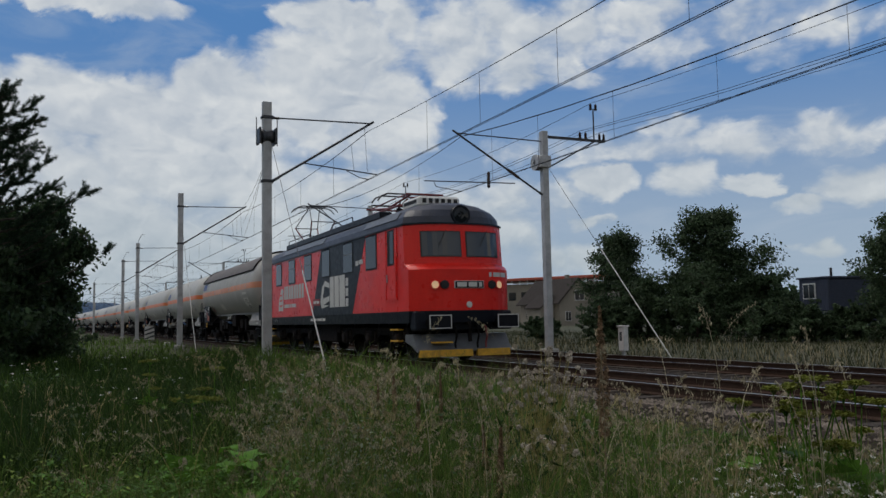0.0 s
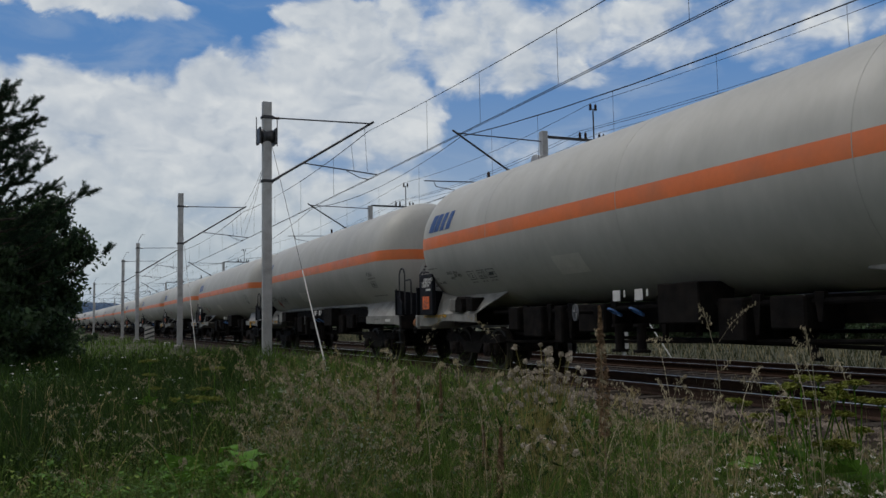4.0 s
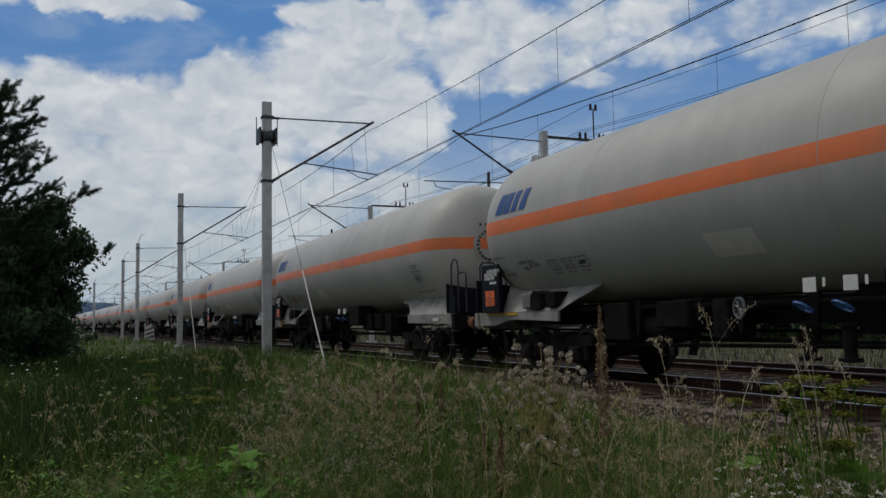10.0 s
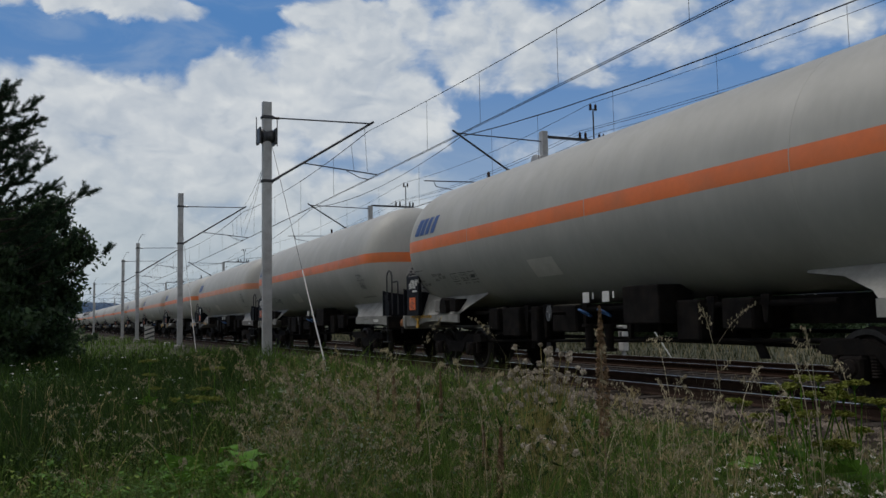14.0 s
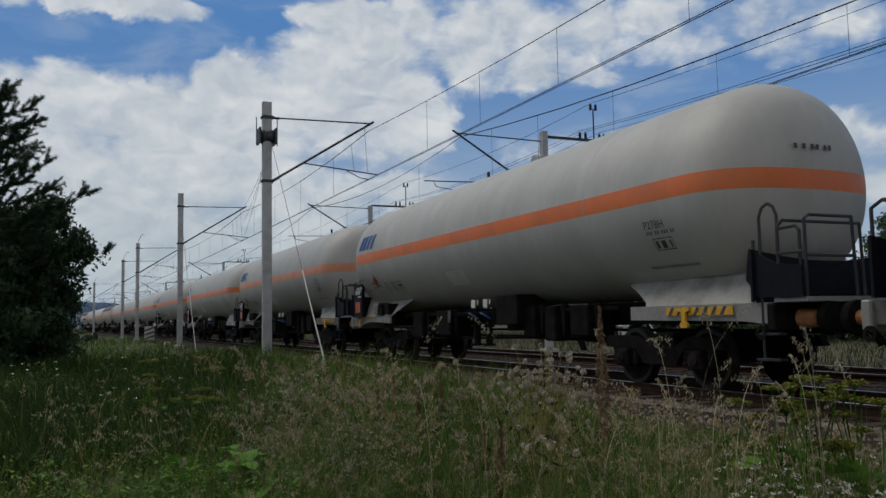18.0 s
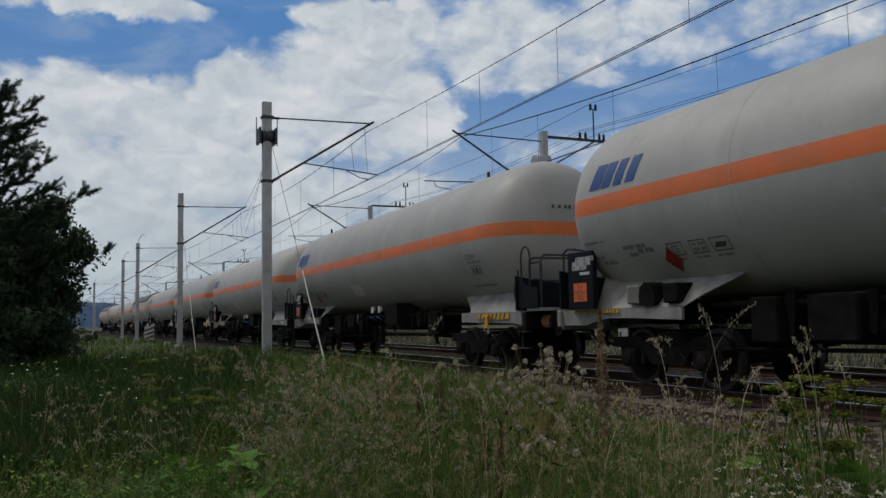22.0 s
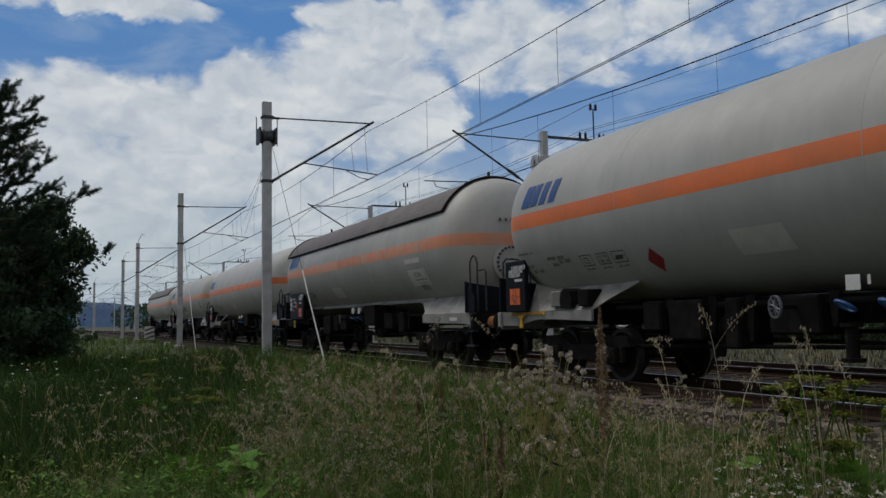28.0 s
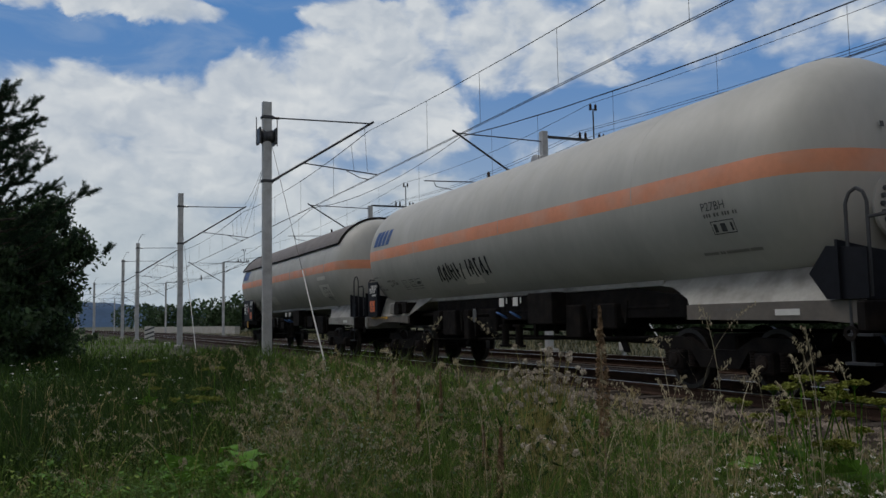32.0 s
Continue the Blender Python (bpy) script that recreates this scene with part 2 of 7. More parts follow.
def prism(bm, outline, axis, lo, hi):
    """An outline of 2D points pushed along an axis ('x', 'y' or 'z') from lo to hi."""
    def at(p, t):
        return {"x": (t, p[0], p[1]), "y": (p[0], t, p[1]), "z": (p[0], p[1], t)}[axis]
    a = [bm.verts.new(at(p, lo)) for p in outline]
    b = [bm.verts.new(at(p, hi)) for p in outline]
    n = len(a)
    bm.faces.new(a)
    bm.faces.new(b[::-1])
    for i in range(n):
        bm.faces.new((a[i], a[(i + 1) % n], b[(i + 1) % n], b[i]))
    bmesh.ops.recalc_face_normals(bm, faces=bm.faces)
    return bm


def lathe(bm, profile, m=None, seg=24):
    """A profile of (x, r) pairs turned round the x axis."""
    rings = []
    for x, r in profile:
        if r < 1e-6:
            rings.append([bm.verts.new((x, 0, 0))])
        else:
            rings.append([bm.verts.new((x, r * math.cos(2 * math.pi * i / seg), r * math.sin(2 * math.pi * i / seg))) for i in range(seg)])
    for a, b in zip(rings, rings[1:]):
        for i in range(seg):
            j = (i + 1) % seg
            if len(a) == 1:
                bm.faces.new((a[0], b[j], b[i]))
            elif len(b) == 1:
                bm.faces.new((a[i], a[j], b[0]))
            else:
                bm.faces.new((a[i], a[j], b[j], b[i]))
    if m is not None:
        bmesh.ops.transform(bm, matrix=m, verts=[v for r in rings for v in r])
    return bm


B = bmesh.new

# ---- the line of the railway: a wide curve that is nearest at x = 0 ----
CURVE, NEAR, FAR_OFF = 2.8956e-4, 9.568, 4.42


def line_y(x):
    return NEAR - CURVE * x * x / 2


def on_line(x, off=0.0, z=0.0):
    """A place at x along the line, off metres beyond the middle of the near track."""
    return Vector((x + off * CURVE * x, line_y(x) + off, z))


def line_pose(x, off=0.0, z=0.0):
    p = on_line(x, off, z)
    return pose(p.x, p.y, p.z, 0, 0, math.degrees(math.atan(-CURVE * x)))


def sweep(bm, outline, xs, off, closed=True):
    """An outline of (across, up) swept along the line through the given x."""
    rings = [[bm.verts.new(on_line(x, off + a, b)) for a, b in outline] for x in xs]
    n = len(outline)
    for r0, r1 in zip(rings, rings[1:]):
        for i in range(n if closed else n - 1):
            j = (i + 1) % n
            bm.faces.new((r0[i], r0[j], r1[j], r1[i]))
    if closed:
        bm.faces.new(rings[0])
        bm.faces.new(rings[-1][::-1])
    bmesh.ops.recalc_face_normals(bm, faces=bm.faces)
    return bm


LINE_XS = [-900 + 20 * i for i in range(30)] + [-300 + 10 * i for i in range(25)] + [-50 + 5 * i for i in range(15)] + [25 + 25 * i for i in range(12)]

# ---- sky backdrop with drifting clouds ----
# each cloud: azimuth and elevation of its middle, half width and half height in degrees, weight
CLOUDS = [(-90.8, 20.3, 6.6, 1, 1), (-92.6, 13.3, 6.3, 2.9, 1), (-90, 13.7, 4, 2.6, 0.95), (-92.5, 8.7, 8.2, 5.2, 0.9), (-86.7, 14.1, 3.5, 1.8, 0.75), (-80.9, 14.6, 3.9, 3.2, 1.05), (-83.5, 11.2, 7.1, 4.4, 1),
          (-74.9, 15.6, 5, 3.7, 1.05), (-71.8, 17.8, 3.5, 2.6, 0.9), (-73.5, 20.3, 3.7, 1.5, 1), (-69.4, 20, 2.4, 1.8, 0.5), (-70.6, 13.7, 3.5, 3.4, 0.7), (-65.5, 17.4, 2.4, 1.8, 0.42), (-63, 19.2, 4.7, 2.5, 0.57),
          (-60.4, 17.1, 3.9, 1.6, 0.62), (-57.6, 19.1, 4.2, 2, 0.52), (-52.6, 19.4, 3.7, 1.2, 0.27), (-45.4, 18.2, 5.2, 1.4, 0.17), (-46.8, 11, 11.7, 0.9, 0.27), (-51, 12.5, 1.8, 0.7, 0.32), (-55.2, 9, 1.9, 1, 0.98),
          (-49.7, 9.1, 2.4, 1.3, 1.03), (-45.7, 8.5, 1.5, 0.8, 0.88), (-40, 7.9, 2.6, 1.3, 0.88), (-42.3, 6.8, 1.9, 0.5, 0.47), (-42.4, 4, 1.2, 0.6, 0.52), (-56.1, 6.7, 1.4, 0.5, 0.52), (-58, 4.1, 2.7, 1, 0.37),
          (-59.8, 8.2, 3.1, 1.1, 0.22), (-73.4, 8.9, 2.1, 0.9, 0.95), (-69.9, 9.1, 2.7, 1.1, 0.95), (-68, 6.5, 8.5, 3.1, 0.4), (-86.5, 5.3, 8.2, 4.3, 0.7), (-77.2, 5.8, 7.8, 4.5, 0.62)]


def sky_material():
    m = bpy.data.materials.new("cloudy_sky")
    m.use_nodes = True
    nt = m.node_tree
    n, li = nt.nodes, nt.links
    n.remove(n["Principled BSDF"])

    def val(node, i, x):
        if isinstance(x, (int, float)):
            node.inputs[i].default_value = x
        else:
            li.new(x, node.inputs[i])

    def ma(op, a, b=None, c=None, clamp=False):
        k = n.new("ShaderNodeMath")
        k.operation, k.use_clamp = op, clamp
        for i, x in enumerate((a, b, c)):
            if x is not None:
                val(k, i, x)
        return k.outputs[0]

    def smooth(x, lo, hi, a=0.0, z=1.0):
        k = n.new("ShaderNodeMapRange")
        k.interpolation_type = "SMOOTHSTEP"
        li.new(x, k.inputs["Value"])
        for name, v in (("From Min", lo), ("From Max", hi), ("To Min", a), ("To Max", z)):
            k.inputs[name].default_value = v
        return k.outputs["Result"]

    tc = n.new("ShaderNodeTexCoord")
    nv = n.new("ShaderNodeVectorMath")
    nv.operation = "NORMALIZE"
    li.new(tc.outputs["Object"], nv.inputs[0])
    sp = n.new("ShaderNodeSeparateXYZ")
    li.new(nv.outputs[0], sp.inputs[0])
    az = ma("MULTIPLY", ma("ARCTAN2", sp.outputs[0], sp.outputs[1]), 57.2958)
    el = ma("MULTIPLY", ma("ARCSINE", sp.outputs[2]), 57.2958)

    def fbm(scale, shift=0.0, detail=7.0, rough=0.55, tall=1.6, warp=0.6):
        cv = n.new("ShaderNodeCombineXYZ")
        li.new(az, cv.inputs[0])
        li.new(ma("MULTIPLY", ma("ADD", el, shift), tall), cv.inputs[1])
        t = n.new("ShaderNodeTexNoise")
        t.inputs["Scale"].default_value, t.inputs["Detail"].default_value = scale, detail
        t.inputs["Roughness"].default_value, t.inputs["Distortion"].default_value = rough, warp
        li.new(cv.outputs[0], t.inputs["Vector"])
        return t.outputs["Fac"]

    wob = fbm(0.22, detail=5.0)
    wob2 = fbm(0.22, shift=40.0, detail=5.0)
    azw = ma("ADD", az, ma("MULTIPLY", ma("SUBTRACT", wob, 0.5), 5.0))
    elw = ma("ADD", el, ma("MULTIPLY", ma("SUBTRACT", wob2, 0.5), 3.0))
    mass = None
    for a, e, w, h, s in CLOUDS:
        dx = ma("MULTIPLY", ma("SUBTRACT", azw, a), 1 / w)
        dy = ma("MULTIPLY", ma("SUBTRACT", elw, e), 1 / h)
        d = ma("MULTIPLY", ma("SUBTRACT", 1.0, ma("ADD", ma("MULTIPLY", dx, dx), ma("MULTIPLY", dy, dy))), s)
        mass = d if mass is None else ma("SMOOTH_MAX", mass, d, 0.3)

    def puffs(scale, shift=0.0, aside=0.0):
        """Rounded heaps: the inverse of the distance to scattered middles, at several sizes."""
        cv = n.new("ShaderNodeCombineXYZ")
        li.new(ma("ADD", azw, aside), cv.inputs[0])
        li.new(ma("MULTIPLY", ma("ADD", elw, shift), 1.25), cv.inputs[1])
        t = n.new("ShaderNodeTexVoronoi")
        t.feature, t.voronoi_dimensions = "SMOOTH_F1", "2D"
        t.normalize = True
        t.inputs["Scale"].default_value, t.inputs["Detail"].default_value = scale, 2.0
        t.inputs["Roughness"].default_value, t.inputs["Smoothness"].default_value = 0.42, 0.7
        li.new(cv.outputs[0], t.inputs["Vector"])
        return ma("SUBTRACT", 1.0, t.outputs["Distance"])

    f1 = fbm(0.16, detail=6.0, rough=0.55, warp=0.3)
    heap, heap_up = puffs(0.34), puffs(0.34, 0.55, -0.25)
    fine = fbm(1.3, detail=6.0, rough=0.6)
    dens = ma("ADD", mass, ma("MULTIPLY", ma("SUBTRACT", f1, 0.5), 1.5))
    dens = ma("ADD", dens, ma("MULTIPLY", ma("SUBTRACT", heap, 0.62), 1.5))
    dens = ma("ADD", dens, ma("MULTIPLY", ma("SUBTRACT", fine, 0.5), 0.28))
    cover = smooth(dens, -0.30, 0.62)
    relief = ma("ADD", ma("MULTIPLY", ma("SUBTRACT", heap, heap_up), 1.9), 0.50)
    relief = ma("ADD", relief, ma("MULTIPLY", ma("SUBTRACT", f1, 0.5), 1.3))
    relief = ma("ADD", relief, ma("MULTIPLY", ma("SUBTRACT", fine, 0.5), 0.16), clamp=True)

    def colour_mix(fac, a, b):
        k = n.new("ShaderNodeMix")
        k.data_type = "RGBA"
        val(k, 0, fac)
        for name, x in (("A", a), ("B", b)):
            if isinstance(x, tuple):
                k.inputs[name].default_value = (*x, 1)
            else:
                li.new(x, k.inputs[name])
        return k.outputs["Result"]

    blue = colour_mix(smooth(el, 1.0, 20.0), (0.34, 0.43, 0.53), (0.085, 0.215, 0.47))
    grey = colour_mix(smooth(el, 2.0, 14.0), (0.36, 0.43, 0.49), (0.40, 0.46, 0.54))
    bright = colour_mix(smooth(el, 2.0, 12.0), (0.50, 0.56, 0.60), (0.66, 0.69, 0.71))
    cloud = colour_mix(relief, grey, bright)
    veil = smooth(fbm(0.12, shift=90.0, tall=3.5), 0.44, 0.72, 0.0, 0.32)
    base = colour_mix(veil, blue, (0.42, 0.49, 0.58))
    out = colour_mix(cover, base, cloud)
    em = n.new("ShaderNodeEmission")
    li.new(out, em.inputs["Color"])
    li.new(em.outputs[0], n["Material Output"].inputs["Surface"])
    return m


bm = B()
AZS, ELS = [-150 + 4 * i for i in range(43)], [-3 + 3 * i for i in range(13)]
FAR = 3200.0
rows = [[bm.verts.new((FAR * math.cos(radians(e)) * math.sin(radians(a)), FAR * math.cos(radians(e)) * math.cos(radians(a)), FAR * math.sin(radians(e)))) for e in ELS] for a in AZS]
for r0, r1 in zip(rows, rows[1:]):
    for j in range(len(ELS) - 1):
        bm.faces.new((r0[j], r0[j + 1], r1[j + 1], r1[j]))
backdrop = tagged(part("backdrop", bm, sky_material(), smooth=True), "blue summer sky with drifting white cumulus clouds", "sky", kind="structure")

# ---- ground, track bed and rails ----


def ground_z(x, y):
    """Meadow level: flat, with a shallow dip beside the track bed and low swells."""
    d = y - line_y(x)
    z = -0.55 + 0.10 * noise.noise(Vector((x * 0.11, y * 0.11, 0))) + 0.05 * noise.noise(Vector((x * 0.5, y * 0.5, 3)))
    if -8 < d < -2.0:
        z += 0.22 * math.exp(-((d + 3.4) / 1.3) ** 2)
    if d > 6:
        z += 0.30 * min((d - 6) / 6, 1)
    return z


def grid_axis(lo, hi, fine_lo, fine_hi, fine, grow=1.35):
    out = list(np.arange(fine_lo, fine_hi + 1e-6, fine))
    s, v = fine, fine_lo
    while v > lo:
        s *= grow
        v -= s
        out.insert(0, max(v, lo))
    s, v = fine, fine_hi
    while v < hi:
        s *= grow
        v += s
        out.append(min(v, hi))
    return out


gx, gy = grid_axis(-4000, 4000, -70, 12, 0.8), grid_axis(-4000, 4000, -16, 45, 0.8)
gm = bpy.data.meshes.new("ground")
gm.from_pydata([(x, y, ground_z(x, y)) for x in gx for y in gy], [],
               [(i * len(gy) + j, (i + 1) * len(gy) + j, (i + 1) * len(gy) + j + 1, i * len(gy) + j + 1) for i in range(len(gx) - 1) for j in range(len(gy) - 1)])
gm.materials.append(M["soil"])
for f in gm.polygons:
    f.use_smooth = True
tagged(new("ground", gm), "uneven meadow soil under tall summer grass", "ground", kind="structure")

bed = sweep(B(), [(-2.7, -0.75), (-1.75, -0.22), (-1.3, -0.19), (1.3, -0.19), (1.9, -0.26), (2.5, -0.26), (3.1, -0.19), (FAR_OFF + 1.3, -0.19), (FAR_OFF + 1.75, -0.22), (FAR_OFF + 2.7, -0.75)], LINE_XS, 0.0)
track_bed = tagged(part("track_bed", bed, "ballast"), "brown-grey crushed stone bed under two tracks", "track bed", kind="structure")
RAIL = [(-0.07, -0.17), (0.07, -0.17), (0.07, -0.155), (0.012, -0.13), (0.012, -0.045), (0.036, -0.03), (0.036, 0.0), (-0.036, 0.0), (-0.036, -0.03), (-0.012, -0.045), (-0.012, -0.13), (-0.07, -0.155)]
for off in (-0.7525, 0.7525, FAR_OFF - 0.7525, FAR_OFF + 0.7525):
    rail = tagged(part("rail", sweep(B(), RAIL, LINE_XS, off), "rail"), "rusty steel rail with a polished running surface", "rail", "rails of the two tracks", "structure")
    head = sweep(B(), [(-0.030, 0.0005), (0.030, 0.0005), (0.030, 0.004), (-0.030, 0.004)], LINE_XS, off)
    part("running_surface", head, "railhead", rail, "bright worn rail head")


# ---- overhead line ----


def near_mast(x, top, base=-0.45, off=-3.6, wheel=False, spike=False):
    """A grey steel mast on a concrete foot, with a braced bracket that reaches over the near track."""
    t = thing("catenary_mast", "grey steel overhead line mast with a tubular bracket", "mast", "overhead line masts", m=line_pose(x, off, 0))
    bm = B()
    w, d = 0.20, 0.15
    prism(bm, [(-w / 2 * 1.1, -d), (w / 2 * 1.1, -d), (w / 2 * 1.1, d), (-w / 2 * 1.1, d)], "z", base, top)
    part("post", bm, "steel", t)
    part("foot", box(B(), -0.3, -0.3, base - 0.6, 0.3, 0.3, base + 0.42, 0.07), "concrete", t, "pale concrete foot")
    part("bracket_tube", tube(B(), (0, 0.15, 5.92), (0, 3.85, 8.27), 0.042), "dark_steel", t)
    part("tie_rod", tube(B(), (0, 0.15, 8.12), (0, 3.72, 8.20), 0.026), "dark_steel", t)
    part("registration_arm", tube(B(), (0, 1.25, 6.62), (0, 3.95, 6.36), 0.022), "dark_steel", t)
    part("steady_arm", pipe(B(), [(0, 2.75, 6.48), (0, 3.3, 6.22), (0, 3.66, 6.16)], 0.016), "dark_steel", t)
    for k in (3.0, 3.5):
        part("hanger", tube(B(), (0, k, 7.4 if k < 3.2 else 8.04), (0, k + 0.1, 6.43), 0.007, seg=4), "wire", t)
    for z in (5.92, 8.12):
        part("clamp", box(B(), -0.14, -0.19, z - 0.05, 0.14, 0.22, z + 0.05, 0.015), "dark_steel", t)
        part("insulator", lathe(B(), [(0, 0), (0, .03), (.05, .055), (.07, .03), (.12, .055), (.14, .03), (.19, .055), (.22, .03), (.24, 0)], pose(0, 0.22, z + (0.03 if z < 7 else 0), 0, -30 if z < 7 else -1, 90), 10), "porcelain", t)
    if wheel:
        part("tension_drum", lathe(B(), [(-0.22, 0), (-0.22, 0.2), (-0.16, 0.26), (-0.05, 0.2), (0.05, 0.2), (0.16, 0.26), (0.22, 0.2), (0.22, 0)], pose(0, 0, 7.45, 0, 0, 90), 18), "dark_steel", t, "dark ribbed cable drum")
        for k in (-0.30, 0.24):
            part("drum_frame", box(B(), -0.28, k, 7.18, 0.28, k + 0.06, 7.72, 0.01), "dark_steel", t)
            part("guide_pin", tube(B(), (0.2, k * 1.3, 7.1), (0.2, k * 1.3, 8.05), 0.016, seg=6), "dark_steel", t)
    if spike:
        part("lightning_spike", pipe(B(), [(0, 0, top), (0.05, 0.1, top + 0.35), (0, 0.35, top + 0.8), (0, 0.6, top + 0.75)], 0.02), "dark_steel", t)
    return t


near_mast(-28.15, 8.64, base=-0.35, wheel=True)
near_mast(-51.4, 8.9)
near_mast(-80.2, 8.56, spike=True)
near_mast(-97.0, 8.3, spike=True)
for x in (-150, -200, -250, -300, -350):
    near_mast(x, 8.4, spike=True)


def far_mast(x, top=8.6, base=-0.3, off=8.2, wheel=False):
    """A mast beyond the far track with a bracket towards the line and an outer arm that carries feeder wires."""
    t = thing("catenary_mast", "grey steel overhead line mast with feeder arm and insulators", "mast", "overhead line masts", m=line_pose(x, off, 0))
    part("post", prism(B(), [(-0.13, -0.13), (0.13, -0.13), (0.13, 0.13), (-0.13, 0.13)], "z", base, top), "steel", t)
    part("foot", box(B(), -0.3, -0.3, base - 0.5, 0.3, 0.3, base + 0.2, 0.05), "concrete", t, "pale concrete foot")
    part("bracket_tube", tube(B(), (0, -0.13, 6.19), (0, -4.15, 8.58), 0.042), "dark_steel", t)
    part("tie_rod", tube(B(), (0, -0.13, 8.42), (0, -4.0, 8.48), 0.026), "dark_steel", t)
    part("registration_arm", tube(B(), (0, -1.4, 6.6), (0, -5.4, 6.5), 0.022), "dark_steel", t)
    part("steady_arm", pipe(B(), [(0, -5.0, 6.5), (0, -4.9, 6.3), (0, -3.8, 6.15)], 0.016), "dark_steel", t)
    part("feeder_arm", box(B(), -0.05, 0.1, 8.58, 0.05, 3.05, 8.68), "dark_steel", t)
    part("arm_strut", tube(B(), (0, 0.13, 7.3), (0, 2.5, 8.58), 0.032), "dark_steel", t)
    part("riser", tube(B(), (0, 2.5, 8.6), (0, 2.5, 10.02), 0.032), "dark_steel", t)
    for y, z in ((1.8, 8.68), (2.08, 8.68), (2.78, 8.68), (3.0, 8.68), (2.37, 9.95), (2.63, 9.95)):
        part("insulator", lathe(B(), [(0, 0), (0, .05), (.06, .07), (.08, .04), (.14, .07), (.16, .04), (.22, .07), (.25, .03), (.32, 0)], pose(0, y, z, 0, -90, 0), 10), "porcelain", t)
    ribs = [(0, 0.03)] + [(0.03 + 0.05 * i, 0.075 if i % 2 else 0.05) for i in range(12)] + [(0.66, 0.03), (0.66, 0)]
    part("insulator", lathe(B(), ribs, pose(0, -1.75, 7.16, 0, 31, 90), 10), "porcelain", t, "dark ribbed insulator in the bracket")
    part("insulator", lathe(B(), ribs, pose(0, -2.6, 6.35, 0, -90, 0), 10), "porcelain", t, "dark hanging insulator")
    if wheel:
        for k in (-0.30, -0.16):
            part("tension_wheel", lathe(B(), [(-0.04, 0.1), (-0.04, 0.33), (0, 0.29), (0.04, 0.33), (0.04, 0.1)], pose(-0.2, k, 7.55, 0, 0, 90), 20), "steel", t, "grey spoked tension wheel")
        part("wheel_bracket", box(B(), -0.25, -0.3, 7.3, 0.25, 0.2, 7.8, 0.03), "steel", t)
    return t


far_mast(-29.6, 8.84, wheel=True)
for x in (-51.2, -102.9, -153.4, -198, -240, -290, -340):
    far_mast(x)


def wire(name, pts, r, label):
    bm = B()
    ring = []
    for p in pts:
        ring.append([bm.verts.new((p[0], p[1] + r * math.cos(a), p[2] + r * math.sin(a))) for a in (0.5, 2.6, 4.7)])
    for a, b in zip(ring, ring[1:]):
        for i in range(3):
            bm.faces.new((a[i], a[(i + 1) % 3], b[(i + 1) % 3], b[i]))
    return tagged(part(name, bm, "wire"), label, "wire", "overhead wires")


def messenger_z(x, stops, high, sag):
    for a, b in zip(stops, stops[1:]):
        if a <= x <= b:
            u = (x - a) / (b - a)
            return high - sag * (b - a) / 30 * 4 * u * (1 - u)
    return high


def catenary(stops, off, high, sag, contact, hung):
    xs = sorted({round(a + (b - a) * i / 12, 2) for a, b in zip(stops, stops[1:]) for i in range(13)})
    for k in (-0.035, 0.035):
        wire("contact_wire", [on_line(x, off + k, contact) for x in xs], 0.010, "dark copper contact wire over the track")
        mz = wire("messenger_wire", [on_line(x, off + k, messenger_z(x, stops, high, sag) + k * 0.6) for x in xs], 0.010, "dark messenger wire sagging between masts")
    for x in hung:
        part("dropper", tube(B(), on_line(x, off, contact), on_line(x, off, messenger_z(x, stops, high, sag)), 0.006, seg=4), "wire", mz)


catenary([-350, -300, -250, -200, -150, -97, -80.2, -51.4, -28.15, 14.0, 60.0], 0.05, 7.92, 0.38, 6.18, [-3.4, -7.3, -11.15, -15.42, -19.25, -22.79] + [-32.5 - 5.2 * k for k in range(20)])
catenary([-340, -290, -240, -198, -153.4, -102.9, -51.2, -29.6, 14.0, 60.0], FAR_OFF, 8.35, 0.78, 6.18, [-4.4, -8.0, -11.6, -15.3, -19.5, -23.7, -27.0] + [-34.0 - 5.2 * k for k in range(20)])
for off, z in ((10.0, 9.0), (10.28, 9.0), (11.0, 9.0), (10.6, 10.25)):
    stops = [-340, -290, -240, -198, -153.4, -102.9, -51.2, -29.6, 14.0, 60.0]
    xs = sorted({round(a + (b - a) * i / 10, 2) for a, b in zip(stops, stops[1:]) for i in range(11)})
    wire("feeder_wire", [on_line(x, off, messenger_z(x, stops, z, 0.5)) for x in xs], 0.010, "thin dark feeder wire on insulators")

# ---- plants ----


def leaf_mesh(name, verts, faces, material, parent=None, label=""):
    me = bpy.data.meshes.new(name)
    me.vertices.add(len(verts))
    me.vertices.foreach_set("co", np.asarray(verts, dtype=np.float32).ravel())
    k = faces.shape[1]
    me.loops.add(faces.size)
    me.loops.foreach_set("vertex_index", faces.astype(np.int32).ravel())
    me.polygons.add(len(faces))
    me.polygons.foreach_set("loop_start", np.arange(0, faces.size, k, dtype=np.int32))
    me.polygons.foreach_set("loop_total", np.full(len(faces), k, dtype=np.int32))
    me.update(calc_edges=True)
    me.materials.append(M[material])
    ob = new(name, me)
    if parent is not None:
        ob.parent = parent
    if label:
        ob["label"] = label
    return ob


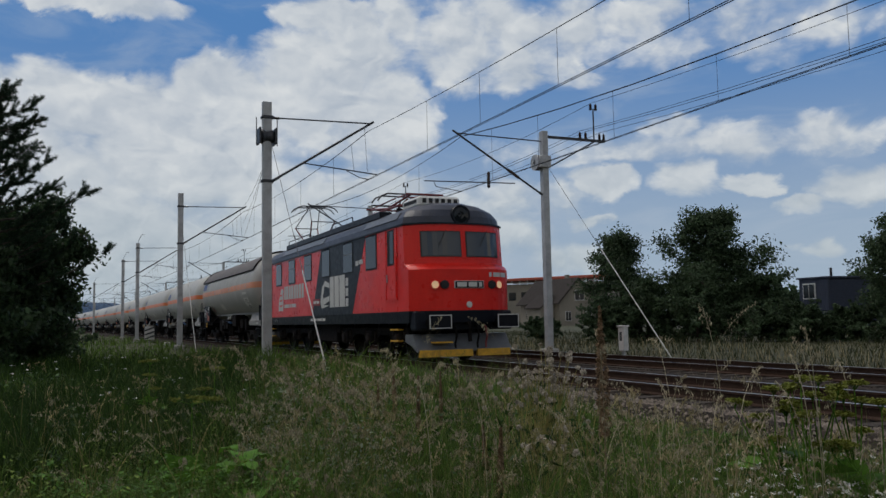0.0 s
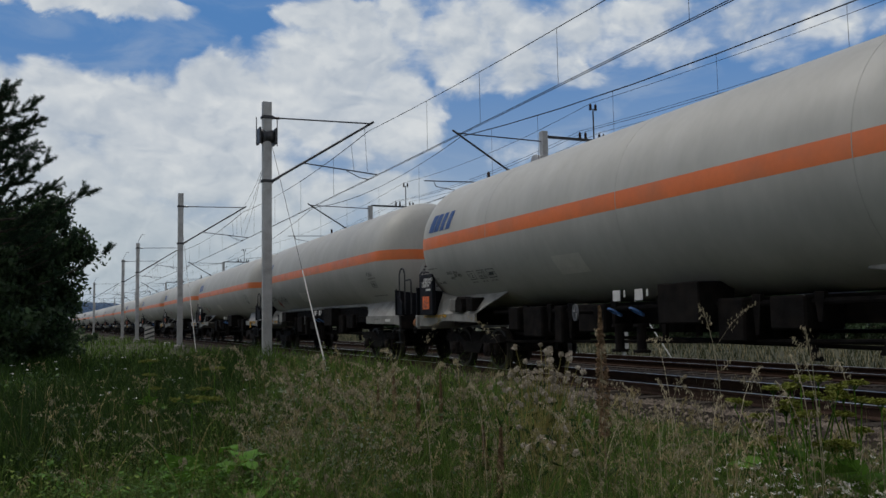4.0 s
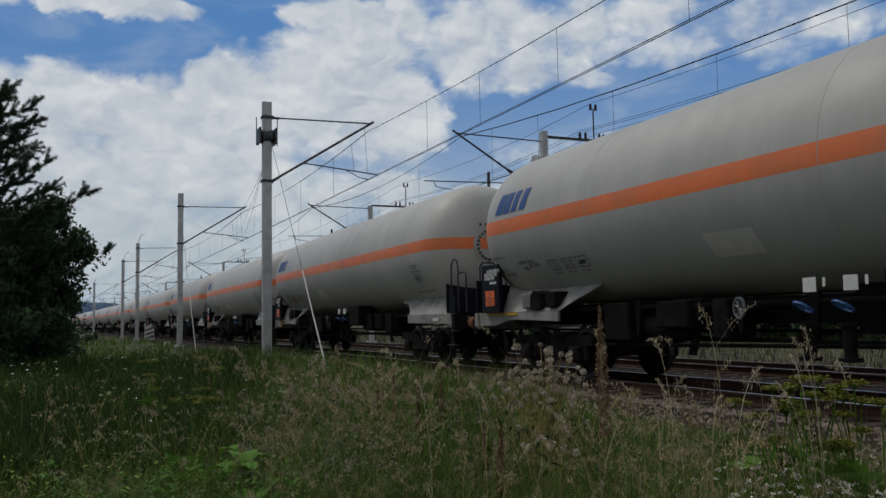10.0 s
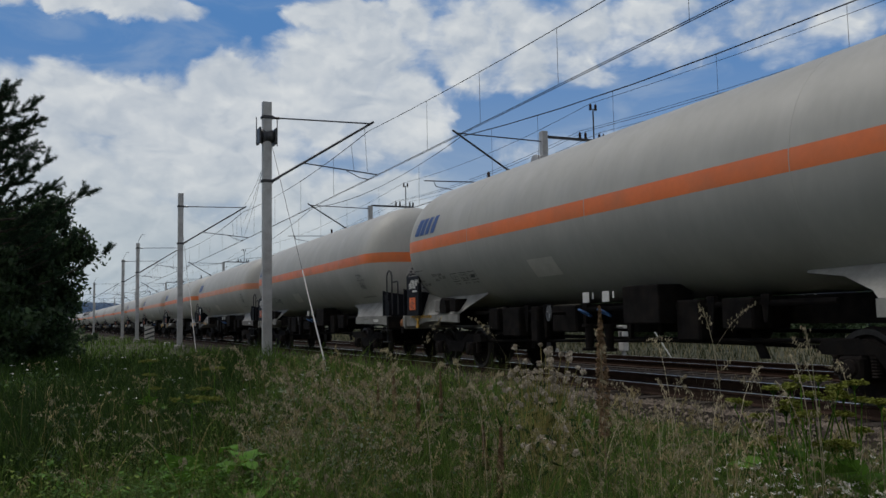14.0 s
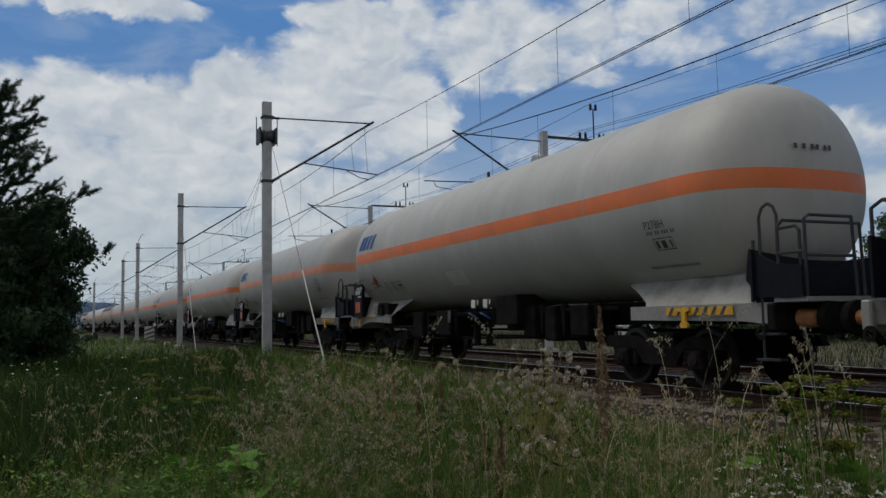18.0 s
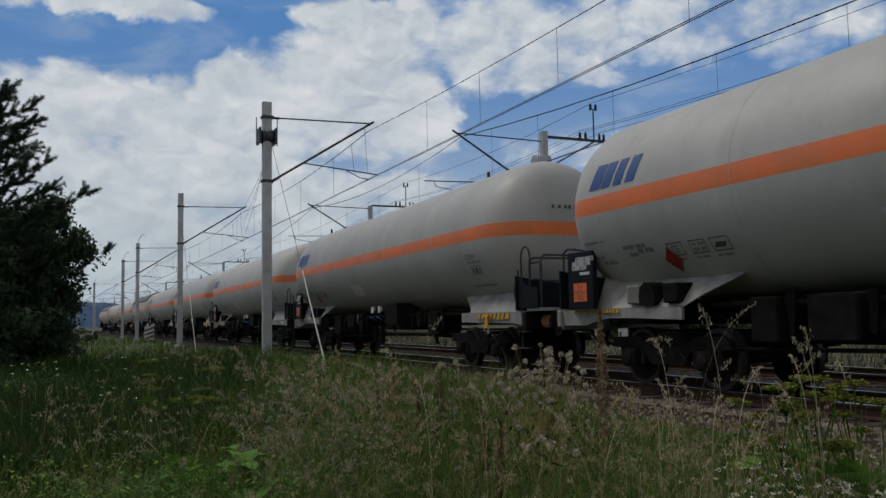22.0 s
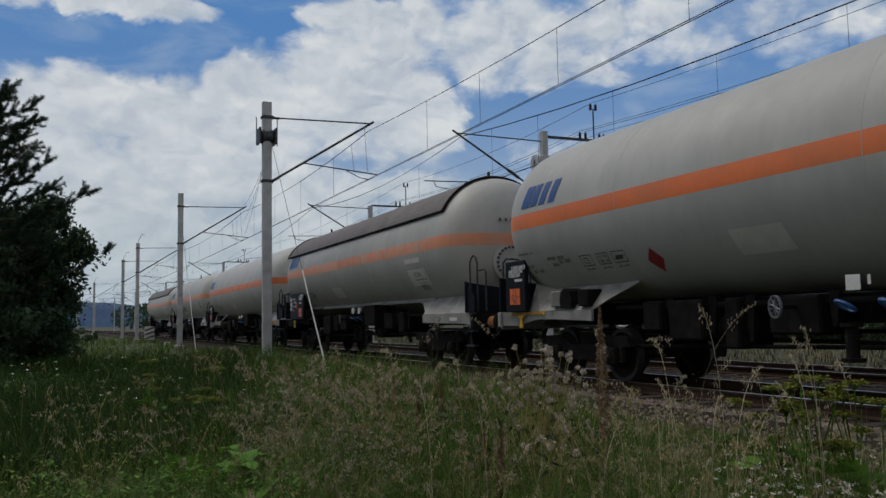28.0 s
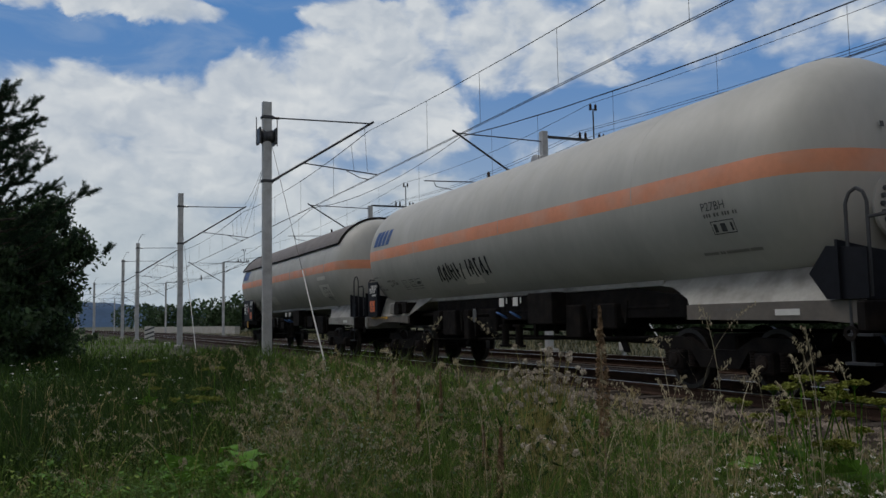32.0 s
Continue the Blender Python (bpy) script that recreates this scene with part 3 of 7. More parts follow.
def leaf_quads(centres, size, rng, flat=0.0, narrow=0.55):
    """A pointed four-corner leaf at every centre, turned at random."""
    n = len(centres)
    a = rng.normal(size=(n, 3))
    a[:, 2] *= 1 - flat
    a /= np.linalg.norm(a, axis=1)[:, None] + 1e-9
    b = np.cross(a, rng.normal(size=(n, 3)))
    b /= np.linalg.norm(b, axis=1)[:, None] + 1e-9
    s = size * rng.uniform(0.6, 1.4, n)[:, None]
    v = np.stack([centres - a * s, centres + b * s * narrow, centres + a * s, centres - b * s * narrow], 1).reshape(-1, 3)
    return v, np.arange(4 * n).reshape(-1, 4)


def blades(px, py, h, lean, width, rng, segs=2):
    """Bent grass blades: a tapering strip of two quads and no more."""
    n = len(px)
    pz = np.array([ground_z(a, b) for a, b in zip(px, py)]) - 0.03
    ang = rng.uniform(0, 2 * np.pi, n)
    face = rng.uniform(0, 2 * np.pi, n)
    wx, wy = np.cos(face) * width / 2, np.sin(face) * width / 2
    v = np.empty((n, 5, 3))
    for i, (u, t) in enumerate(((0.0, 1.0), (0.55, 0.8))):
        cx, cy, cz = px + np.cos(ang) * lean * u * u, py + np.sin(ang) * lean * u * u, pz + h * u
        v[:, 2 * i] = np.stack([cx - wx * t, cy - wy * t, cz], 1)
        v[:, 2 * i + 1] = np.stack([cx + wx * t, cy + wy * t, cz], 1)
    v[:, 4] = np.stack([px + np.cos(ang) * lean, py + np.sin(ang) * lean, pz + h * np.sqrt(np.maximum(1 - (lean / np.maximum(h, 0.05)) ** 2 * 0.5, 0.2))], 1)
    base = np.arange(n)[:, None] * 5
    f = np.concatenate([base + np.array([[0, 1, 3]]), base + np.array([[0, 3, 2]]), base + np.array([[2, 3, 4]])], 0)
    return v.reshape(-1, 3), f


def scatter(n, lo, hi, rng, az=(-97.0, -35.0), power=1.0):
    """Places in the meadow on the near side of the track, by direction and distance from the standpoint."""
    a = np.radians(rng.uniform(az[0], az[1], n))
    r = lo * (hi / lo) ** (rng.uniform(0, 1, n) ** power)
    x, y = r * np.sin(a), r * np.cos(a)
    d = y - (NEAR - CURVE * x * x / 2)
    keep = (d < np.where(x < -10.5, -1.7, -2.35)) & (d > -60)
    return x[keep], y[keep], r[keep]


def patchy(x, y, s, seed):
    return np.array([noise.noise(Vector((a * s, b * s, seed))) for a, b in zip(x, y)])


def bearing(az, r):
    """A place r metres off in the direction az (degrees from north, the line's far side)."""
    return r * math.sin(radians(az)), r * math.cos(radians(az))


def clumped(n, lo, hi, rng, az, per=28, spread=0.16):
    """Meadow places gathered in tufts."""
    x, y, r = scatter(max(n // per, 1), lo, hi, rng, az)
    k = len(x) * per
    s = spread * np.repeat(np.clip(r / 9.0, 0.8, 3.0), per)
    x, y = np.repeat(x, per) + rng.normal(0, 1, k) * s, np.repeat(y, per) + rng.normal(0, 1, k) * s
    tuft = np.repeat(rng.uniform(0.40, 1.35, k // per), per)
    keep = (y - (NEAR - CURVE * x * x / 2)) < np.where(x < -10.5, -1.65, -2.3)
    return x[keep], y[keep], np.hypot(x, y)[keep], tuft[keep]


def shoulder(x, y):
    """Plants stay low on the stony shoulder of the track bed."""
    d = y - (NEAR - CURVE * x * x / 2)
    grown = np.clip((-9.0 - x) / 3.0, 0.0, 1.0)
    return np.maximum(np.clip((-d - 2.0) / 3.5, 0.18, 1.0), grown * np.clip((-d - 0.9) / 1.8, 0.3, 0.95))


def meadow(name, label, material, n, lo, hi, height, width, seed, az=(-97.0, -35.0), per=28, spread=0.16, lean=0.45, patch=None):
    rng = np.random.default_rng(seed)
    x, y, r, tuft = clumped(n, lo, hi, rng, az, per, spread)
    if patch:
        keep = patchy(x, y, patch[0], patch[2]) > patch[1] + rng.normal(0, 0.1, len(x))
        x, y, r, tuft = x[keep], y[keep], r[keep], tuft[keep]
    h = height * tuft * rng.uniform(0.55, 1.1, len(x)) * shoulder(x, y) * (1 - 0.18 * np.clip((-80.0 - np.degrees(np.arctan2(x, y))) / 4.0, 0, 1) * (r < 40))
    v, f = blades(x, y, h, h * rng.uniform(0.1, lean * 2, len(x)), width * np.clip(r / 8.0, 0.8, 12.0), rng)
    return tagged(leaf_mesh(name, v, f, material), label, "grass", kind="stuff")


def seed_stems(name, label, n, lo, hi, az, height, seed, material="drygrass", stem="straw", heads=16, size=0.011, patch=None, per=9, thick=0.0016, spike=(0.1, 0.26), droop=(0.06, 0.38, 0.02, 0.20)):
    """Tall thin stems that nod under loose seed heads."""
    rng = np.random.default_rng(seed)
    x, y, r, tuft = clumped(n, lo, hi, rng, az, per, 0.22)
    if patch:
        keep = patchy(x, y, patch[0], patch[2]) > patch[1] + rng.normal(0, 0.1, len(x))
        x, y, r, tuft = x[keep], y[keep], r[keep], tuft[keep]
    n = len(x)
    z = np.array([ground_z(a, b) for a, b in zip(x, y)]) - 0.02
    h = height * rng.uniform(0.7, 1.15, n) * np.clip(tuft, 0.8, 1.15) * np.clip(shoulder(x, y), 0.5, 1)
    ang, lean, nod = rng.uniform(0, 2 * np.pi, n), h * rng.uniform(droop[0], droop[1], n), h * rng.uniform(droop[2], droop[3], n)

    def at(u):
        return np.stack([x + np.cos(ang) * lean * u ** 4, y + np.sin(ang) * lean * u ** 4, z + h * u - nod * u ** 9], 1)

    w = thick * np.clip(r / 7.0, 0.9, 3.0)
    side = np.stack([np.cos(ang + 1.57) * w, np.sin(ang + 1.57) * w, 0 * w], 1)
    us = np.array([0.0, 0.3, 0.55, 0.7, 0.8, 0.88, 0.94, 1.0])
    v = np.stack([p for u in us for p in (at(u) - side, at(u) + side)], 1).reshape(-1, 3)
    base = np.arange(n)[:, None] * 16
    f = np.concatenate([base + np.array([[2 * i, 2 * i + 1, 2 * i + 3, 2 * i + 2]]) for i in range(7)], 0)
    ob = tagged(leaf_mesh(name, v, f, stem), label, "grass", kind="stuff")
    cs, sz = [], []
    long_head = rng.uniform(spike[0], spike[1], n)
    for k in range(heads):
        u = 1 - long_head * k / heads
        out = 0.014 * (0.4 + k / heads) * np.clip(r / 7, 0.8, 2)[:, None]
        cs.append(at(u) + rng.normal(0, 1, (n, 3)) * out)
        sz.append(size * np.clip(r / 7.0, 0.8, 2.2))
    cs, sz = np.concatenate(cs), np.concatenate(sz)
    d = np.stack([rng.normal(0, 0.5, len(cs)), rng.normal(0, 0.5, len(cs)), rng.uniform(0.6, 1.4, len(cs))], 1)
    d /= np.linalg.norm(d, axis=1)[:, None]
    b = np.cross(d, rng.normal(size=d.shape))
    b /= np.linalg.norm(b, axis=1)[:, None]
    s = (sz * rng.uniform(0.7, 1.4, len(cs)))[:, None]
    v = np.stack([cs - d * s, cs + b * s * 0.28, cs + d * s, cs - b * s * 0.28], 1).reshape(-1, 3)
    tagged(leaf_mesh("seed_heads", v, np.arange(len(v)).reshape(-1, 4), material), "pale nodding seed heads of tall grass", "grass", kind="stuff")
    return ob


def herbs(name, label, n, lo, hi, az, height, leaf, seed, leaves=26, material="herb", patch=None):
    """Leafy weeds: broad pointed leaves round short stems."""
    rng = np.random.default_rng(seed)
    x, y, r = scatter(n, lo, hi, rng, az)
    if patch:
        keep = patchy(x, y, patch[0], patch[2]) > patch[1]
        x, y, r = x[keep], y[keep], r[keep]
    k = len(x)
    z = np.array([ground_z(a, b) for a, b in zip(x, y)])
    h = height * rng.uniform(0.4, 1.15, k) * shoulder(x, y)
    u = rng.uniform(0.15, 1.0, (k, leaves))
    rad = 0.16 * (1.1 - u) + 0.05
    a = rng.uniform(0, 2 * np.pi, (k, leaves))
    sc = np.clip(r / 8, 0.9, 2.5)[:, None]
    c = np.stack([x[:, None] + np.cos(a) * rad * sc, y[:, None] + np.sin(a) * rad * sc, z[:, None] + h[:, None] * u], 2).reshape(-1, 3)
    out = np.stack([np.cos(a), np.sin(a), rng.uniform(-0.5, 0.5, a.shape)], 2).reshape(-1, 3)
    side = np.stack([-np.sin(a), np.cos(a), rng.normal(0, 0.25, a.shape)], 2).reshape(-1, 3)
    s = (leaf * sc * rng.uniform(0.5, 1.4, a.shape)).reshape(-1)[:, None]
    v = np.stack([c - out * s * 0.9, c + side * s * 0.42 + out * s * 0.1, c + out * s, c - side * s * 0.42 + out * s * 0.1], 1).reshape(-1, 3)
    return tagged(leaf_mesh(name, v, np.arange(len(v)).reshape(-1, 4), material), label, "weeds", kind="stuff")


def flowers(name, label, n, lo, hi, az, height, seed, material="flower", per=14, disc=0.045, petal=0.012):
    """Flat heads of small blossoms on thin stems."""
    rng = np.random.default_rng(seed)
    x, y, r, tuft = clumped(n, lo, hi, rng, az, 5, 0.3)
    k = len(x)
    z = np.array([ground_z(a, b) for a, b in zip(x, y)]) + height * rng.uniform(0.75, 1.1, k) * shoulder(x, y)
    sc = np.clip(r / 8, 0.9, 4.0)[:, None]
    a, q = rng.uniform(0, 2 * np.pi, (k, per)), np.sqrt(rng.uniform(0, 1, (k, per))) * disc * sc
    c = np.stack([x[:, None] + np.cos(a) * q, y[:, None] + np.sin(a) * q, z[:, None] + rng.normal(0, 0.006, (k, per))], 2).reshape(-1, 3)
    s = (petal * sc * rng.uniform(0.7, 1.3, (k, per))).reshape(-1)[:, None]
    t1 = np.concatenate([rng.normal(size=(len(c), 2)), 0.35 * rng.normal(size=(len(c), 1))], 1)
    t1 /= np.linalg.norm(t1, axis=1)[:, None]
    t2 = np.stack([-t1[:, 1], t1[:, 0], 0.3 * rng.normal(size=len(c))], 1)
    v = np.stack([c - t1 * s, c + t2 * s, c + t1 * s, c - t2 * s], 1).reshape(-1, 3)
    ob = tagged(leaf_mesh(name, v, np.arange(len(v)).reshape(-1, 4), material), label, "flowers", kind="stuff")
    zg = np.array([ground_z(p, w) for p, w in zip(x, y)])
    v, f = blades(x, y, z - zg + 0.03, 0 * x + 0.004, 0.004 * sc[:, 0], rng)
    tagged(leaf_mesh("flower_stems", v, f, "grass"), "thin green flower stems in the meadow", "flowers", kind="stuff")
    return ob


meadow("meadow_grass", "dense green meadow grass beside the railway", "grass", 115000, 3.6, 40.0, 0.78, 0.0095, 11, lean=0.55)
meadow("pale_grass", "lighter yellow-green grass blades above the meadow", "grass_pale", 9000, 3.8, 22.0, 0.98, 0.006, 14, per=14, spread=0.25, lean=0.35)
# low layer: the shade between taller blades is put into its dark green
meadow("meadow_grass", "low meadow grass, coloured dark for the shade between the blades", "grass_dark", 70000, 4.0, 40.0, 0.42, 0.008, 16, per=40, spread=0.3)
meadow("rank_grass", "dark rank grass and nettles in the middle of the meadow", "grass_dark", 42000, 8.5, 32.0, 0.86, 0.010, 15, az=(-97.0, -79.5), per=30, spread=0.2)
meadow("meadow_grass", "green meadow grass around the standpoint", "grass", 40000, 2.6, 40.0, 0.6, 0.016, 28, az=(-35.0, 263.0), per=24, spread=0.25)
meadow("meadow_grass", "green grass of the far meadow", "grass", 45000, 36.0, 170.0, 0.55, 0.005, 12, per=20, spread=0.25)
meadow("ripe_grass", "ripe straw-coloured grass among the green", "drygrass", 5000, 3.6, 24.0, 0.80, 0.0045, 13, az=(-80.0, -35.0), lean=0.4, patch=(0.4, -0.12, 2.0))
seed_stems("tall_grass", "tall ripe grass with thin straw stems", 700, 4.0, 13.0, (-79.0, -35.0), 1.0, 17, size=0.016, heads=22, patch=(0.35, -0.1, 9.0))
seed_stems("tall_grass", "scattered tall grass stems in the green meadow", 260, 5.0, 30.0, (-96.0, -70.0), 0.95, 18)
seed_stems("tall_grass", "tallest nodding grass in front of the track", 74, 4.4, 6.4, (-66.0, -36.0), 1.55, 19, heads=48, size=0.013, material="pale_seed", stem="pale_seed", per=2, thick=0.0021, spike=(0.10, 0.17), droop=(0.10, 0.30, 0.04, 0.15))
seed_stems("tall_grass", "pale nodding grass rising above the meadow", 70, 4.6, 11.0, (-92.0, -62.0), 1.12, 20, heads=34, size=0.011, material="pale_seed", stem="straw", per=2, thick=0.0022, spike=(0.09, 0.17), droop=(0.15, 0.45, 0.08, 0.24))
for k, (n_stems, az0, az1) in enumerate(((24, -80.5, -76.0), (66, -77.5, -69.0), (40, -71.0, -62.0))):
    seed_stems("feathery_grass", "loose stand of grey-brown feathery grass", n_stems, 6.0, 12.0, (az0, az1), 1.18, 29 + 10 * k, heads=60, size=0.015, material="plume", stem="straw", per=3, thick=0.002, spike=(0.14, 0.24), droop=(0.16, 0.46, 0.08, 0.24))
seed_stems("feathery_grass", "low feathery grass heads in the green meadow", 54, 4.4, 7.5, (-80.0, -62.0), 0.92, 31, heads=60, size=0.013, material="plume", stem="straw", per=3, thick=0.0018, spike=(0.14, 0.24), droop=(0.2, 0.5, 0.08, 0.26))
seed_stems("feathery_grass", "scattered feathery grass heads in the meadow", 110, 4.2, 8.5, (-66.0, -40.0), 0.95, 30, heads=50, size=0.012, material="plume", stem="straw", per=3, thick=0.0018, spike=(0.14, 0.24), droop=(0.14, 0.46, 0.06, 0.24))
herbs("leafy_weeds", "bright green broad-leaved weeds in the meadow", 700, 3.8, 6.8, (-97.0, -76.0), 0.72, 0.028, 22, 70, patch=(0.6, -0.12, 4.0))
herbs("leafy_weeds", "yellow-green leafy tips above the weeds", 150, 4.6, 8.0, (-97.0, -76.0), 0.86, 0.020, 32, 60, "herb_pale", patch=(0.8, 0.0, 6.0))
herbs("leafy_weeds", "dark green nettles and low weeds", 520, 7.5, 40.0, (-97.0, -74.0), 0.62, 0.028, 23, 44, "herb_dark", patch=(0.5, -0.1, 5.0))
herbs("leafy_weeds", "silvery green mugwort leaves among the grass", 170, 6.0, 12.0, (-80.0, -68.0), 0.92, 0.022, 33, 60, "mugwort", patch=(0.7, -0.1, 8.0))
herbs("leafy_weeds", "grey-green leafy weeds among ripe grass", 420, 5.0, 14.0, (-80.0, -36.0), 0.55, 0.04, 24, 30, "herb_dark")
herbs("leafy_weeds", "yellow-green weeds at the foot of the track bed", 260, 5.0, 10.0, (-58.0, -36.0), 0.50, 0.035, 25, 34, "herb")
flowers("white_flowers", "flat white yarrow heads in the grass", 380, 5.0, 7.6, (-47.5, -36.0), 0.62, 26, disc=0.022, petal=0.008)
flowers("white_flowers", "scattered small white flowers in the meadow", 70, 9.0, 40.0, (-94.0, -72.0), 0.66, 27, disc=0.022, per=6, petal=0.008)


def dock_stalk(az, r, height, thick=0.05, label="rust-brown seed stalk of a dock plant"):
    x, y = bearing(az, r)
    rng = np.random.default_rng(int(r * 100) + int(-az * 10))
    t = thing("dock_plant", label, "plant", "dock plants in the meadow", m=pose(x, y, ground_z(x, y) - 0.03, rng.normal(0, 2), rng.normal(0, 2), 0))
    part("stem", tube(B(), (0, 0, 0), (0, 0, height * 0.97), 0.008, 0.003, seg=6), "dock", t)
    n = 1700
    u = rng.uniform(0.50, 1.0, n)
    rad = thick * 0.5 * np.sqrt(rng.uniform(0, 1, n)) * np.clip((1.02 - u) / 0.28, 0.12, 1)
    a = rng.uniform(0, 2 * np.pi, n)
    v, f = leaf_quads(np.stack([rad * np.cos(a), rad * np.sin(a), u * height], 1), 0.011, rng)
    leaf_mesh("seed_spike", v, f, "dock", t, "dense rust-brown seed spike")
    c = np.stack([rng.normal(0, 0.06, 14), rng.normal(0, 0.06, 14), rng.uniform(0.1, 0.7, 14)], 1)
    v, f = leaf_quads(c, 0.08, rng, narrow=0.3)
    leaf_mesh("leaves", v, f, "herb_dark", t)


def thistle(az, r, height, heads, seed):
    x, y = bearing(az, r)
    rng = np.random.default_rng(seed)
    t = thing("thistle", "withered thistle with grey fluffy seed heads", "plant", "thistles in the meadow", m=pose(x, y, ground_z(x, y) - 0.03))
    tops = []
    for k in range(heads):
        a, q = rng.uniform(0, 2 * math.pi), rng.uniform(0.02, 0.27)
        z = height * rng.uniform(0.78, 1.0)
        mid = Vector((0.3 * q * math.cos(a), 0.3 * q * math.sin(a), height * rng.uniform(0.45, 0.65)))
        top = Vector((q * math.cos(a), q * math.sin(a), z))
        part("branch", tube(tube(B(), (0, 0, mid.z * 0.8), mid, 0.0035, 0.003, seg=4, caps=False), mid, top, 0.003, 0.002, seg=4, caps=False), "straw", t)
        tops.append(top)
    part("stem", tube(B(), (0, 0, 0), (0, 0, height * 0.7), 0.007, 0.003, seg=5), "straw", t)
    for p in tops:
        o = rng.normal(size=(70, 3))
        o /= np.linalg.norm(o, axis=1)[:, None]
        v, f = leaf_quads(np.array(p) + o * rng.uniform(0.3, 1.0, 70)[:, None] * rng.uniform(0.016, 0.027), 0.010, rng)
        leaf_mesh("seed_head", v, f, "fluff", t, "grey fluffy seed head")
    c = np.stack([rng.normal(0, 0.09, 40), rng.normal(0, 0.09, 40), height * rng.uniform(0.15, 0.8, 40)], 1)
    v, f = leaf_quads(c, 0.05, rng, narrow=0.25)
    leaf_mesh("leaves", v, f, "herb_dark", t)


def umbel_plant(az, r, height, seed, heads=1, size=0.22, name="hogweed", label="tall hogweed with a flat yellow-green umbel"):
    x, y = bearing(az, r)
    rng = np.random.default_rng(seed)
    t = thing(name, label, "plant", m=pose(x, y, ground_z(x, y) - 0.03, 0, 0, rng.uniform(0, 360)))
    bm = B()
    cs = []
    for k in range(heads):
        a = rng.uniform(0, 2 * math.pi)
        q = 0.0 if k == 0 else rng.uniform(0.06, 0.3)
        top = Vector((q * math.cos(a), q * math.sin(a), height * (1 if k == 0 else rng.uniform(0.62, 0.97))))
        tube(bm, (0, 0, 0.4 * height * (k > 0)), top - Vector((0, 0, 0.06)), 0.006, 0.004, seg=6)
        w = size * (1 if k == 0 else 0.6)
        for j in range(14):
            b, rr = rng.uniform(0, 2 * math.pi), w * math.sqrt(rng.uniform(0, 1))
            e = top + Vector((rr * math.cos(b), rr * math.sin(b), -0.12 * rr * rr / w))
            tube(bm, top - Vector((0, 0, 0.06)), e, 0.0018, seg=3, caps=False)
            cs.append(np.array(e) + rng.normal(0, 1, (34, 3)) * np.array([0.022, 0.022, 0.007]))
    part("stem", bm, "herb", t, "ribbed green stem")
    v, f = leaf_quads(np.concatenate(cs), 0.012, rng, flat=0.8)
    leaf_mesh("umbel", v, f, "umbel", t, "flat yellow-green flower umbel")
    c = np.stack([rng.normal(0, 0.16, 26), rng.normal(0, 0.16, 26), height * rng.uniform(0.1, 0.6, 26)], 1)
    v, f = leaf_quads(c, 0.11, rng, flat=0.6)
    leaf_mesh("leaves", v, f, "herb", t, "broad lobed green leaves")


dock_stalk(-55.75, 6.0, 1.78, 0.092)
dock_stalk(-68.2, 8.5, 1.10, 0.035)
dock_stalk(-63.3, 6.3, 0.95, 0.045)
dock_stalk(-70.9, 9.5, 1.05, 0.03)
dock_stalk(-63.0, 5.6, 1.02, 0.05, "reddish brown dock stalk leaning in the grass")
dock_stalk(-66.6, 9.0, 1.12, 0.035)
dock_stalk(-69.6, 9.2, 1.20, 0.04)
for i, (az, r, h, k) in enumerate(((-60.4, 6.3, 1.42, 18), (-59.6, 6.5, 1.50, 22), (-58.8, 6.4, 1.36, 16), (-61.3, 6.9, 1.28, 12), (-58.0, 6.9, 1.22, 10), (-62.2, 7.2, 1.15, 10), (-57.0, 7.0, 1.10, 9), (-60.0, 5.6, 1.05, 9))):
    thistle(az, r, h, k, 60 + i)
umbel_plant(-83.0, 7.2, 1.13, 71)
umbel_plant(-85.6, 12.0, 1.2, 72, 3, 0.12)
umbel_plant(-81.6, 10.5, 1.15, 73, 3, 0.12)
for i, (az, r, h) in enumerate(((-43.6, 6.0, 1.28), (-42.6, 6.4, 1.22), (-45.2, 6.3, 1.18), (-40.6, 6.3, 1.2), (-39.2, 6.0, 1.12))):
    umbel_plant(az, r, h, 80 + i, 8, 0.045, "wild_parsnip", "branching yellow-green wild parsnip beside the track")


def broad_weed(az, r, seed, leaves=13, long=0.30, lift=0.35):
    """A rosette of large bent leaves on short stalks."""
    x, y = bearing(az, r)
    rng = np.random.default_rng(seed)
    t = thing("burdock", "young burdock with large bright green leaves", "plant", "burdocks in the meadow", m=pose(x, y, ground_z(x, y) - 0.03))
    for k in range(leaves):
        a = 2 * math.pi * k / leaves + rng.uniform(-0.3, 0.3)
        out, side = Vector((math.cos(a), math.sin(a), 0)), Vector((-math.sin(a), math.cos(a), 0))
        size, up = long * rng.uniform(0.6, 1.1), lift * rng.uniform(0.4, 1.3)
        bm = B()
        base = out * 0.06 + Vector((0, 0, up))
        tube(bm, (0, 0, 0.02), base, 0.006, 0.004, seg=5, caps=False)
        rows = []
        for u, w in ((0.0, 0.10), (0.15, 0.30), (0.4, 0.36), (0.7, 0.25), (0.9, 0.10), (1.0, 0.015)):
            p = base + out * size * u + Vector((0, 0, size * (0.55 * u - 0.75 * u * u)))
            rows.append([bm.verts.new(p - side * size * w + Vector((0, 0, size * w * 0.25 + rng.normal(0, 0.006)))), bm.verts.new(p), bm.verts.new(p + side * size * w + Vector((0, 0, size * w * 0.25 + rng.normal(0, 0.006))))])
        for r0, r1 in zip(rows, rows[1:]):
            for i in range(2):
                bm.faces.new((r0[i], r0[i + 1], r1[i + 1], r1[i]))
        part("leaf", bm, "herb", t, smooth=True)
    return t


